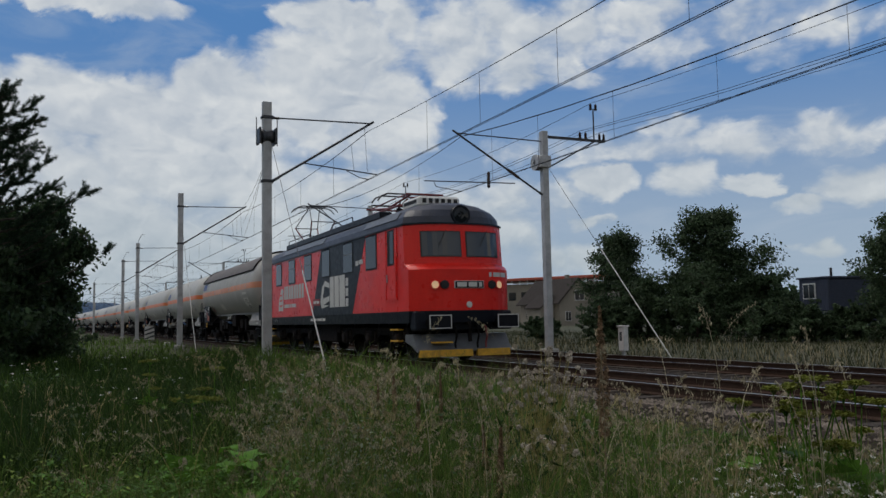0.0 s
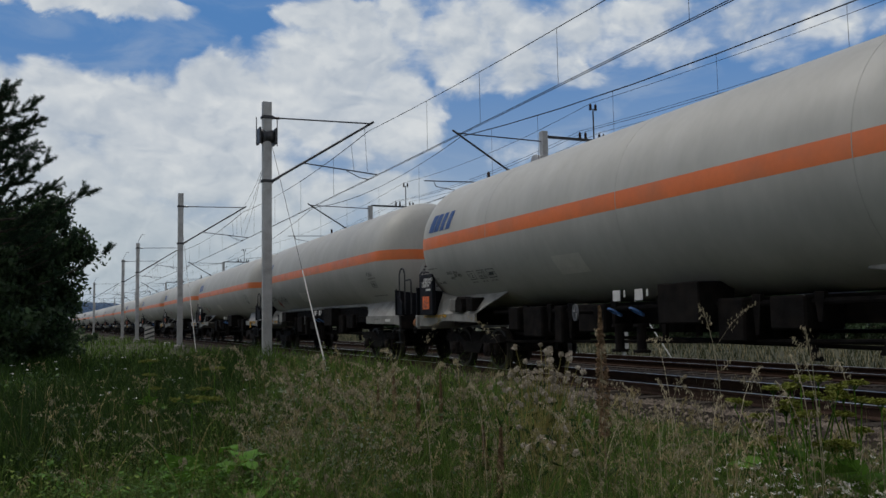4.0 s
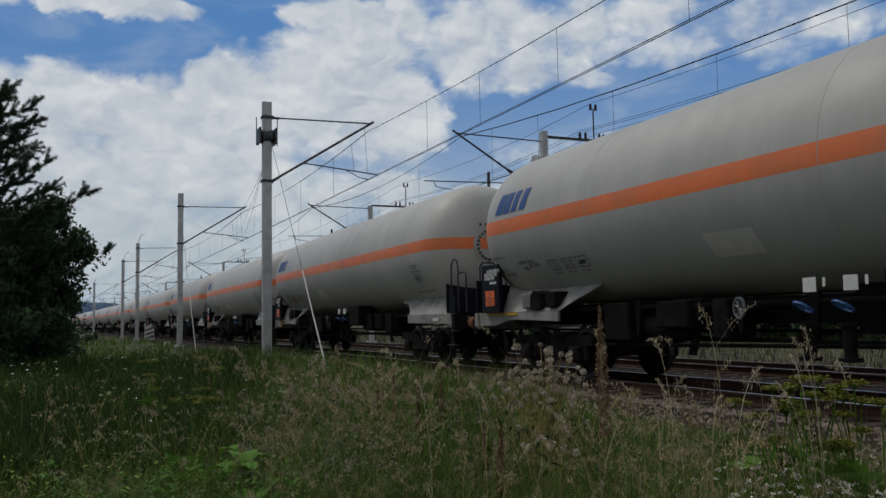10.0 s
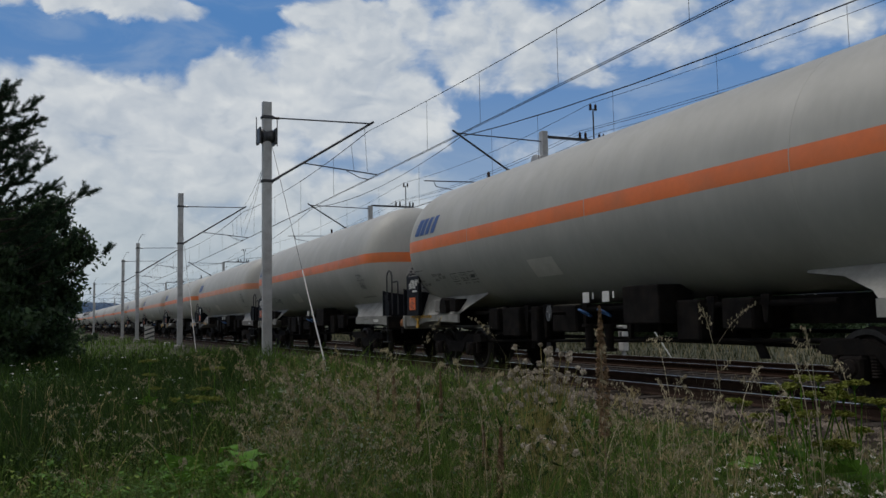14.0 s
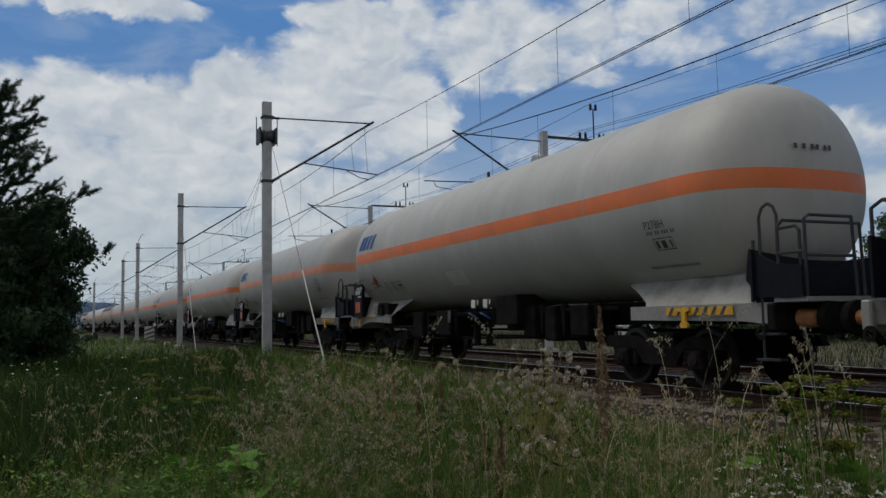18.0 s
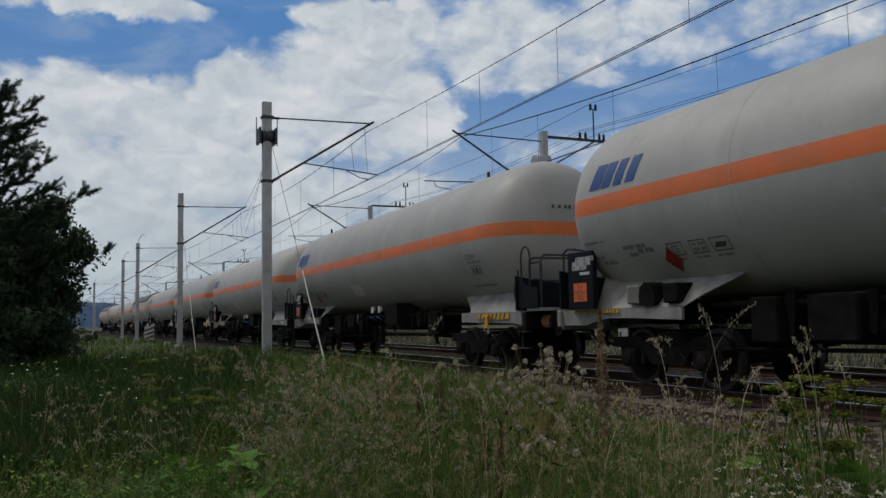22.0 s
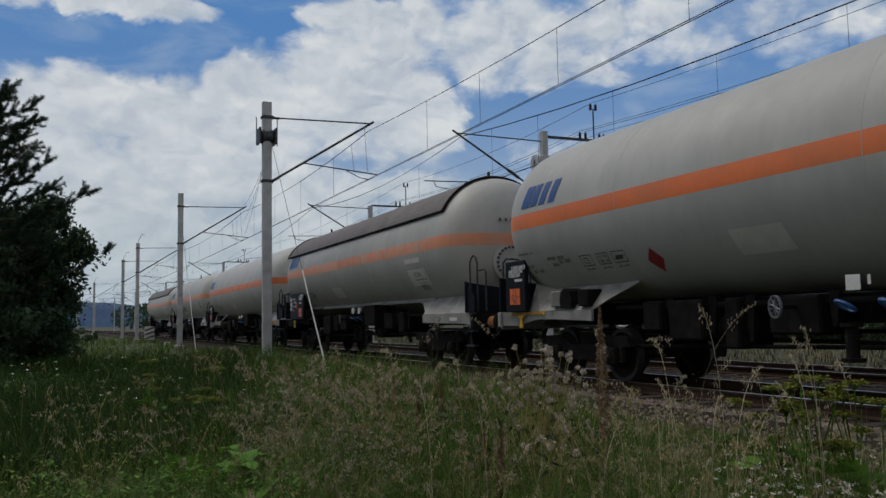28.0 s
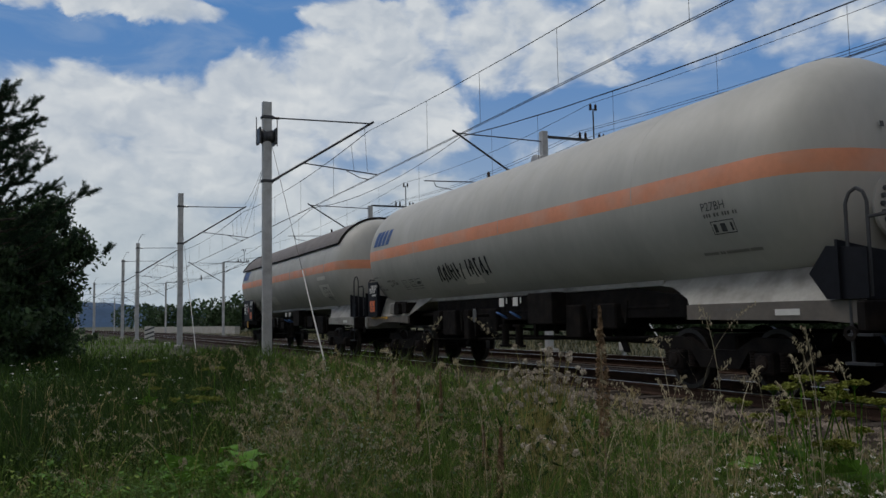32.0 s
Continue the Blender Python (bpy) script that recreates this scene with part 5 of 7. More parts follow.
def bogie(parent, x):
    """A two-axle freight bogie: side frames with spring nests and axle boxes."""
    for s in (-1, 1):
        y0, y1 = s * 0.93, s * 1.06
        out = [(-1.45, 0.62), (-1.35, 0.78), (-0.7, 0.80), (-0.35, 0.62), (0.35, 0.62), (0.7, 0.80), (1.35, 0.78), (1.45, 0.62), (1.2, 0.60), (0.6, 0.62), (0.4, 0.36), (-0.4, 0.36), (-0.6, 0.62), (-1.2, 0.60)]
        sf = part("bogie_frame", prism(B(), [(x + a, b) for a, b in out], "y", min(y0, y1), max(y0, y1)), "under", parent, "grimy cast bogie side frame")
        for dx in (-0.9, 0.9):
            part("axle_box", box(B(), x + dx - 0.17, min(s * 0.97, s * 1.13), 0.30, x + dx + 0.17, max(s * 0.97, s * 1.13), 0.60, 0.03), "under", sf)
            part("axle_cap", lathe(B(), [(0, 0), (0, 0.11), (0.03, 0.10), (0.05, 0)], pose(x + dx, s * 1.13, 0.46, 0, 0, s * 90), 12), "wheel", sf)
            for k in (-0.27, 0.27):
                part("spring", lathe(B(), [(0.0, 0.07)] + [(0.02 + 0.018 * i, 0.07 if i % 2 else 0.055) for i in range(12)] + [(0.25, 0.07)], pose(x + dx + k, s * 1.0, 0.36, 0, -90, 0), 10), "wheel", sf)
    part("bolster", box(B(), x - 0.25, -0.95, 0.5, x + 0.25, 0.95, 0.85, 0.03), "under", parent)
    part("brake_beam", tube(B(), (x - 0.35, -0.8, 0.4), (x - 0.35, 0.8, 0.4), 0.035), "under", parent)
    for dx in (-0.9, 0.9):
        wheelset(parent, x + dx)


def buffer(parent, x, y, s, material="buffer"):
    b = part("buffer", lathe(B(), [(0, 0), (0, 0.13), (0.03, 0.135), (0.34, 0.115), (0.36, 0.09), (0.50, 0.09)], pose(x - s * 0.62, y, 1.06, 0, 0, 0 if s > 0 else 180), 16), material, parent, "painted buffer casing", smooth=False)
    part("buffer_plate", lathe(B(), [(0.48, 0), (0.48, 0.21), (0.51, 0.22), (0.60, 0.20), (0.615, 0.0)], pose(x - s * 0.62, y, 1.06, 0, 0, 0 if s > 0 else 180), 20), "under", b, "dark greasy buffer plate")


def hoop(bm, pts, r=0.022):
    return pipe(bm, pts, r, 6)


def hazard_strip(parent, x0, x1, y, z0, z1):
    """Yellow strip with slanting black bars."""
    st = part("hazard_strip", box(B(), x0, y - 0.006, z0, x1, y + 0.006, z1), "yellow", parent, "yellow strip with black slanting bars")
    h, n = z1 - z0, int((x1 - x0) / (1.6 * (z1 - z0)))
    for i in range(n):
        a = x0 + (i + 0.25) * (x1 - x0 - h) / n
        part("black_bar", prism(B(), [(a, z0), (a + h * 0.55, z0), (a + h * 1.2, z1), (a + h * 0.65, z1)], "y", y - 0.010, y + 0.004), "grey_mark", st)


WORDS = {}


def word(text, size, squeeze=1.0):
    key = (text, size, squeeze)
    if key not in WORDS:
        WORDS[key] = text_mesh(text, size, squeeze)
    return WORDS[key].copy()


def plate_word(text, size, x, y, z, squeeze=1.0):
    """A word standing upright on a board that faces the near side."""
    bm = word(text, size, squeeze)
    for v in bm.verts:
        v.co = Vector((x + v.co.x, y, z + v.co.y))
    return bm


# saddle plates: distance from the buffers, height of the upper edge on the tank, height of the lower edge
FRONT_PLAIN = [(4.95, 1.66, 1.63), (4.3, 1.67, 1.55), (3.78, 1.68, 1.36), (3.65, 1.68, 1.265), (1.5, 1.70, 1.265), (1.15, 1.80, 1.265), (0.93, 1.98, 1.265)]
FRONT_PLATFORM = [(4.10, 1.68, 1.63), (3.7, 1.68, 1.48), (3.4, 1.68, 1.34), (3.32, 1.68, 1.265), (1.04, 1.70, 1.265)]
REAR_WING = [(1.75, 1.80, 1.25), (2.2, 1.69, 1.25), (4.0, 1.69, 1.25), (4.35, 1.69, 1.44), (4.95, 1.71, 1.67)]
REAR_BLOCK = [(1.75, 1.72, 1.25), (2.2, 1.64, 1.25), (4.05, 1.62, 1.25)]


def saddle(parent, edge, side, material, label):
    """A plate that leans from the underside of the tank out to the sole bar."""
    bm = B()
    rows = []
    for x, zt, zb in edge:
        yt = math.sqrt(R * R - (zt - ZC) ** 2) + 0.004
        yb = yt + (1.26 - yt) * (zt - zb) / (zt - 1.25)
        rows.append([bm.verts.new((x, side * yt, zt)), bm.verts.new((x, side * yb, zb))])
    for a, b in zip(rows, rows[1:]):
        bm.faces.new((a[0], a[1], b[1], b[0]))
    bmesh.ops.recalc_face_normals(bm, faces=bm.faces)
    bmesh.ops.solidify(bm, geom=bm.faces[:], thickness=0.02)
    return part("saddle_plate", bm, material, parent, label)


def tank_wagon(length, shield, platform, faded=False, block=False, sill=False):
    if shield:
        label = "grey gas tank wagon with a brown sun shield on top"
    elif platform:
        label = "long grey gas tank wagon with orange band and railed platform"
    else:
        label = "grey gas tank wagon with an orange band and bolted end manhole"
    t = thing("tank_wagon", label, "tank wagon", "tank wagons of the train")
    half, end = length / 2 - 0.93, length / 2
    dome = [(0.0, 0.0), (0.015, 0.45), (0.08, 0.85), (0.20, 1.15), (0.38, 1.38), (0.60, 1.51), (0.82, 1.58), (1.05, R)]
    prof = [(-half + a, r) for a, r in dome] + [(half * k / 4, R) for k in (-3, -2, -1, 0, 1, 2, 3)] + [(half - a, r) for a, r in dome[::-1]]
    bm = lathe(B(), prof, pose(0, 0, ZC), 72)
    z0, z1 = 2.85, 3.14
    for z in (z0, z1):
        bmesh.ops.bisect_plane(bm, geom=list(bm.verts) + list(bm.edges) + list(bm.faces), plane_co=(0, 0, z), plane_no=(0, 0, 1))
    for f in bm.faces:
        f.material_index = 1 if z0 < f.calc_center_median().z < z1 else 0
    bmesh.ops.recalc_face_normals(bm, faces=bm.faces)
    tank = part("tank", bm, ["tank", "stripe_pale" if shield or faded else "stripe"], t, "grey tank with an orange band at mid height", smooth=True)
    # weld seams round the barrel
    for k in ((-0.62, -0.35, -0.08, 0.2, 0.47, 0.74) if shield else (-0.5, 0.05, 0.58)):
        w = 0.03 if shield else 0.010
        rise = 0.008 if shield else 0.003
        part("ring_seam", lathe(B(), [(half * k - w, R - 0.01), (half * k - w * 0.5, R + rise), (half * k + w * 0.5, R + rise), (half * k + w, R - 0.01)], pose(0, 0, ZC), 72), "tank", tank, smooth=False)
    # logo of four slanted blocks
    lx = -end + 2.09
    bm = B()
    for i, w in enumerate((0.29, 0.25, 0.22, 0.23)):
        flat_patch(w, 0.42, 6, 0.32, 0.33 * i, 0.0, bm)
    part("logo", on_tank(bm, lx, 3.25), "blue_mark", t, "dark blue block logo")
    # writing on the flank
    code_x, code_z = (end - 3.85, 2.24) if shield else (end - 2.98, 2.56) if faded else (end - 2.95, 2.45)
    part("tank_code", on_tank(word("P27BH", 0.17), code_x, code_z), "grey_mark", t, "black tank code letters")
    bm = B()
    for (px, pz, w) in ((0.0, 0.0, 0.44), (0.0, 0.17, 0.44)):
        flat_patch(w, 0.012, 1, 0, px - 0.03, pz - 0.02, bm)
    for px in (-0.03, 0.40):
        flat_patch(0.012, 0.18, 3, 0, px, -0.02, bm)
    part("volume_mark", on_tank(bars((0.1, 0.16, 0.06), 0.11, 0.03, 1), code_x + 0.15, code_z - 0.30), "grey_mark", t)
    part("code_frame", on_tank(bm, code_x + 0.14, code_z - 0.31), "grey_mark", t)
    part("test_dates", on_tank(bars((0.16, 0.12, 0.16, 0.1), 0.05, 0.04), code_x + 0.02, code_z - 0.09), "faint_mark", t)
    part("small_print", on_tank(bars((0.30, 0.10, 0.42, 0.22), 0.04, 0.03), code_x - 0.3, code_z - 0.59), "faint_mark", t)
    for i, (dx, z, ws, h) in enumerate(((1.75, 2.36, (0.42, 0.1), 0.035), (1.9, 2.10, (0.1, 0.1), 0.055), (2.05, 2.0, (0.12, 0.2), 0.06), (2.75, 2.2, (0.3, 0.24), 0.06), (2.85, 2.08, (0.22,), 0.06), (3.1, 2.12, (0.14, 0.2), 0.07))):
        part("wagon_marks", on_tank(bars(ws, h, 0.05), -end + dx, z), "faint_mark", t)
    part("conformity_mark", on_tank(word("CE", 0.15), -end + 3.87, 2.06), "grey_mark", t)
    # framed signs beside the writing: conformity mark, table and ramp sign
    for fx0, fw in ((3.80, 0.34), (4.30, 0.34), (4.74, 0.37)):
        fr = B()
        for px, pz, w, h in ((0, 0, fw, 0.014), (0, 0.176, fw, 0.014), (0, 0.014, 0.014, 0.162), (fw - 0.014, 0.014, 0.014, 0.162)):
            flat_patch(w, h, 2, 0, px, pz, fr)
        part("sign_frame", on_tank(fr, -end + fx0, 2.02), "grey_mark", t, "thin black painted frame")
        part("small_print", on_tank(bars((fw * 0.3, fw * 0.4), 0.03, 0.03), -end + fx0 + 0.02, 1.95), "faint_mark", t)
    part("table_lines", on_tank(bars((0.12, 0.10), 0.05, 0.04, 1), -end + 4.36, 2.05), "faint_mark", t)
    part("table_lines", on_tank(bars((0.08, 0.14), 0.04, 0.04, 1), -end + 4.36, 2.13), "faint_mark", t)
    part("ramp_sign", on_tank(flat_patch(0.22, 0.07, 3, 0.9), -end + 4.78, 2.07), "grey_mark", t, "black slanting ramp sign")
    part("paint_patch", on_tank(flat_patch(0.95, 0.34, 4, -0.15), -end + (8.2 if platform else 7.6), 1.93), "patch", t, "pale repaired paint patch")
    # front end: number, manhole, hoops or platform
    fx = half
    if shield or not platform:
        cx, cz = fx + 0.01, 2.95 if length > 19.4 else 2.45
        fl = part("manhole_flange", lathe(B(), [(-0.03, 0), (-0.03, 0.46), (0.02, 0.46), (0.03, 0.40), (0.05, 0.33), (0.055, 0)], pose(cx - 0.05, -0.15, cz), 28), "tank", t, "pale round bolted manhole cover", smooth=False)
        if cz > 2.7:
            part("cover_band", box(B(), cx - 0.02, -0.15 - 0.29, z0, cx + 0.010, -0.15 + 0.29, z1 - 0.02), "stripe_pale" if shield or faded else "stripe", fl, "orange band across the cover")
        for i in range(22):
            a = 2 * math.pi * i / 22
            part("bolt", lathe(B(), [(0, 0), (0, 0.034), (0.035, 0.034), (0.035, 0)], pose(cx - 0.01, -0.15 + 0.36 * math.cos(a), cz + 0.36 * math.sin(a)), 6), "grey_mark", fl)
    bm = bars((0.1, 0.1, 0.2, 0.18), 0.075, 0.05)
    for v in bm.verts:
        u, h = v.co.x - 0.45, 3.42 + v.co.y
        rr = math.hypot(u, h - ZC)
        v.co = Vector((half - 0.006 - 0.20 * max(rr - 0.4, 0) ** 2 / 0.56 + 0.016, u, h))
    part("wagon_marks", bm, "grey_mark", t)
    # underframe
    part("centre_sill", box(B(), -end + 0.62, -0.28, 0.98, end - 0.62, 0.28, 1.38), "under", t)
    for s in (-1, 1):
        hs = part("headstock", box(B(), s * (end - 0.62) - 0.07, -1.36, 0.90, s * (end - 0.62) + 0.07, 1.36, 1.26, 0.02), "under" if s > 0 or shield else "skirt", t)
        for y in (-0.875, 0.875):
            buffer(t, s * end, y, s, "red_buffer" if shield and s < 0 else "buffer")
        part("coupling_hook", pipe(B(), [(s * (end - 0.6), 0, 1.02), (s * (end - 0.3), 0, 0.98), (s * (end - 0.22), 0, 0.85), (s * (end - 0.1), 0, 0.7)], 0.045), "under", t)
        part("brake_hose", pipe(B(), [(s * (end - 0.6), 0.35, 0.95), (s * (end - 0.4), 0.4, 0.75), (s * (end - 0.15), 0.3, 0.55), (s * (end + 0.02), 0.15, 0.62)], 0.03), "under", t)
        bogie(t, s * (end - 3.3))
        for y in (-1, 1):
            if s > 0:
                sk = FRONT_PLATFORM if platform else FRONT_PLAIN
                lo = [(end - 3.65, 1.272), (end - 0.62, 1.272), (end - 0.62, 1.0), (end - 0.85, 1.0), (end - 1.2, 1.03), (end - 3.65, 1.06)]
            else:
                sk = REAR_BLOCK if block else REAR_WING
                lo = [(-end + 0.62, 1.252), (-end + 4.0, 1.252), (-end + 4.0, 1.06), (-end + 2.7, 1.10), (-end + 2.1, 1.10), (-end + 1.65, 1.03), (-end + 1.42, 0.98), (-end + 0.62, 0.98)]
            p = saddle(t, [(s * (end - a), zt, zb) for a, zt, zb in sk], y, "under" if shield and s < 0 else "skirt", "" if shield and s < 0 else "grey-white saddle plate under the tank")
            part("sole_bar", prism(B(), lo, "y", y * 1.28 - 0.025, y * 1.28 + 0.025), "under" if shield and s < 0 else "sole" if faded else "skirt", t)
            part("saddle_seam", pipe(B(), [(s * (end - a), y * (math.sqrt(R * R - (zt - ZC) ** 2) + 0.012), zt) for a, zt, zb in sk], 0.012, 4), "skirt", p, "weld seam along the tank")
            if sill and s > 0:
                part("long_sill", box(B(), -end + 4.0, y * 0.93 - 0.03, 1.60, end - 4.6, y * 0.93 + 0.03, 1.69, 0.01), "skirt", t, "pale sill along the tank")
                part("side_girder", prism(B(), [(-end + 5.2, 1.60), (end - 5.6, 1.60), (end - 4.0, 1.42), (end - 4.0, 1.10), (-end + 5.2, 1.10)], "y", y * 0.90 - 0.03, y * 0.90 + 0.03), "under", t, "black side girder")
            if shield:
                part("long_sill", box(B(), -end + 3.0, y * 0.96 - 0.03, 1.60, end - 3.5, y * 0.96 + 0.03, 1.70, 0.01), "skirt", t, "pale sill along the tank") if s > 0 else None
            part("tow_ring", lathe(B(), [(-0.02, 0.045), (-0.02, 0.09), (0.02, 0.09), (0.02, 0.045), (-0.02, 0.045)], pose(s * (end - 0.72), y * 1.42, 0.88, 0, 0, 90), 12), "under", t)
    # dark apron under the front dome
    arc = [(-1.40, 1.28), (1.40, 1.28)] + [(1.40 - 2.8 * i / 10, 1.98 - 0.14 * math.sin(math.pi * i / 10)) for i in range(11)]
    part("end_apron", prism(B(), arc, "x", end - 0.90, end - 0.86), "blackbox", t, "black sheet apron under the tank end")
    if platform:
        side = [(end - 0.95, 1.99), (end - 1.02, 1.58), (end - 0.80, 1.335), (end - 0.08, 1.335), (end - 0.08, 1.72), (end - 0.5, 1.77)]
    elif faded:
        side = [(end - 1.06, 1.92), (end - 1.33, 1.60), (end - 1.08, 1.28), (end - 0.5, 1.28), (end - 0.5, 1.86)]
    else:
        side = [(end - 0.93, 2.0), (end - 0.95, 1.28), (end - 0.5, 1.28), (end - 0.5, 1.62), (end - 0.75, 1.80)]
    for y in (-1.36, 1.33):
        part("side_apron", prism(B(), side, "y", y, y + 0.03), "blackbox", t, "black side sheet of the end platform")
    part("end_apron", prism(B(), arc, "x", -end + 0.74, -end + 0.78), "blackbox", t, "black sheet apron under the tank end")
    for y in (-1.30, 1.30):
        part("step_rail", hoop(B(), [(end - 0.80, y, 0.55), (end - 0.80, y, 2.40), (end - 0.76, y * 0.985, 2.52), (end - 0.68, y * 0.97, 2.57), (end - 0.60, y * 0.96, 2.52), (end - 0.56, y * 0.95, 2.40), (end - 0.56, y * 0.95, 1.3)]), "dark_steel", t, "black hooped hand rail")
        part("step_rail", hoop(B(), [(end - 0.56, y * 0.95, 2.22), (end - 0.32, y * 0.9, 2.24), (end - 0.26, y * 0.9, 2.18), (end - 0.26, y * 0.9, 1.3)]), "dark_steel", t)
        for z in (0.52, 0.85):
            part("foot_step", box(B(), end - 0.82, min(y, y * 1.1), z, end - 0.42, max(y, y * 1.1), z + 0.03), "dark_steel", t, "dark grating foot step")
    if platform:
        # railed platform over the front buffers
        pf = part("end_platform", box(B(), end - 0.60, -1.3, 1.27, end - 0.06, 1.3, 1.33), "steel", t, "grating platform over the buffers")
        for pts in ([(end - 0.55, -1.25, 1.33), (end - 0.55, -1.25, 2.25), (end - 0.5, -1.2, 2.33), (end - 0.5, 0.2, 2.33), (end - 0.5, 0.25, 1.33)], [(end - 0.1, -1.25, 1.33), (end - 0.1, -1.25, 2.3), (end - 0.12, -1.15, 2.36), (end - 0.12, -0.4, 2.36), (end - 0.12, -0.35, 1.33)], [(end - 0.55, -1.25, 1.9), (end - 0.1, -1.25, 1.9)], [(end - 0.1, -1.25, 1.85), (end - 0.12, -0.36, 1.85)], [(end - 0.9, -1.32, 2.1), (end - 0.9, -1.32, 1.75), (end - 0.55, -1.28, 1.55)]):
            part("guard_rail", pipe(B(), pts, 0.022), "dark_steel", pf, "black tubular guard rail")
    # rear board with hazard plate
    bx0, bx1 = (-end + 1.63, -end + 3.69) if shield else (-end + 1.10, -end + 1.90)
    bd = part("placard_board", box(B(), bx0, -1.44, 1.26, bx1, -1.34, 2.28, 0.015), "blackbox", t, "black board with white tables and an orange plate")
    ox = bx1 - 0.64 if shield else bx0 + 0.21
    op = part("hazard_plate", box(B(), ox, -1.456, 1.40 if not shield else 1.36, ox + 0.40, -1.442, 1.72 if not shield else 1.68), "orange", bd, "orange hazard plate with black numbers")
    oz = -0.04 if shield else 0.0
    part("plate_line", box(B(), ox, -1.460, 1.555 + oz, ox + 0.40, -1.454, 1.567 + oz), "grey_mark", op)
    part("hazard_number", plate_word("23", 0.17, ox + 0.11, -1.461, 1.582 + oz), "grey_mark", op)
    part("substance_number", plate_word("1965", 0.17, ox + 0.03, -1.461, 1.422 + oz, 0.88), "grey_mark", op)
    tb = B()
    tx, tz = (bx1 - 0.62, 2.02) if shield else (bx0 + 0.16, 1.98)
    for r_ in range(3):
        for c_ in range(5 - (r_ == 0)):
            cx0, cz0 = tx + c_ * 0.112 + (0.112 if r_ == 2 else 0), tz + r_ * 0.075 - 0.03
            for e in ((0, 0, 0.112, 0.008), (0, 0.067, 0.112, 0.075), (0, 0, 0.008, 0.075), (0.104, 0, 0.112, 0.075), (0.030, 0.018, 0.044 + 0.03 * ((c_ + r_) % 2), 0.058), (0.078, 0.018, 0.090, 0.058)):
                box(tb, cx0 + e[0], -1.446, cz0 + e[1], cx0 + e[2], -1.441, cz0 + e[3])
    part("load_table", tb, "white", bd, "white load limit table")
    part("service_line", box(B(), bx0 + 0.4 if not shield else bx1 - 0.58, -1.446, 1.86, bx0 + 0.7 if not shield else bx1 - 0.25, -1.441, 1.91), "white", bd)
    if shield:
        for zz, ws in ((2.02, (0.14, 0.2)), (1.89, (0.1, 0.5)), (1.74, (0.24, 0.3))):
            bm = bars(ws, 0.07, 0.06)
            for v in bm.verts:
                v.co = Vector((bx0 + 0.45 + v.co.x, -1.446, zz + v.co.y))
            part("wagon_marks", bm, "white", bd)
        part("wagon_type", plate_word("Zags", 0.14, bx0 + 0.45, -1.446, 1.58), "white", bd)
        for zz, h in ((1.98, 0.12), (1.76, 0.16), (1.62, 0.1)):
            part("marking_frame", box(B(), bx0 + 0.06, -1.446, zz, bx0 + 0.32, -1.441, zz + h), "white", bd)
        rd = B()
        prism(rd, [(bx1 - 0.98, 1.62), (bx1 - 0.82, 1.78), (bx1 - 0.98, 1.94), (bx1 - 1.14, 1.78)], "y", -1.450, -1.442)
        part("hazard_diamond", rd, "red_mark", bd, "dark red diamond hazard label")
    else:
        hazard_strip(t, -end + 1.08, -end + 2.45, -1.325, 1.19, 1.25)
    hook = B()
    prism(hook, [(0, 0.2), (0.26, 0.2), (0.26, 0.16), (0.17, 0.14), (0.17, 0.0), (0.22, -0.04), (0.2, -0.09), (0.06, -0.09), (0.04, -0.04), (0.09, 0.0), (0.09, 0.14), (0, 0.16)], "y", -1.36, -1.32)
    part("lashing_hook", hook.copy(), "yellow", t, "yellow lashing hook", m=pose(-end + 1.85, 0, 1.02)) if shield else None
    for y in (-1.27,):
        part("end_rail", hoop(B(), [(-end + 0.70, y, 1.3), (-end + 0.70, y, 2.3), (-end + 0.85, y, 2.38), (-end + 1.1, y, 2.36)]), "dark_steel", t, "thin black hand rail")
        part("end_rail", pipe(B(), [(-end + 0.72, y * 0.5, 1.3), (-end + 0.72, y * 0.5, 2.36), (-end + 0.85, y, 2.38)], 0.02), "dark_steel", t)
    # brake gear boxes on the rear saddle
    if block:
        cz = [(0, 0), (0.36, 0), (0.36, 0.14), (0.30, 0.18), (0.30, 0.26), (0.37, 0.28), (0.37, 0.40), (0.29, 0.40), (0.27, 0.33), (0.22, 0.33), (0.20, 0.40), (0.14, 0.40), (0.12, 0.33), (0.08, 0.33), (0.06, 0.40), (-0.02, 0.40), (-0.02, 0.28), (0.06, 0.26), (0.06, 0.18), (0, 0.14)]
        part("brake_lever_plate", prism(B(), [(-end + 3.47 + a, 1.09 + b) for a, b in cz], "y", -1.33, -1.295), "blackbox", t, "black notched brake lever plate")
        part("equipment_box", box(B(), -end + 4.06, -1.40, 1.16, -end + 4.55, -0.9, 1.56, 0.02), "skirt", t, "grey equipment box")
        part("equipment_box", box(B(), -end + 4.57, -1.40, 1.18, -end + 5.25, -0.9, 1.57, 0.02), "under", t, "black equipment box")
        hazard_strip(t, -end + 2.85, -end + 3.3, -1.325, 1.13, 1.23)
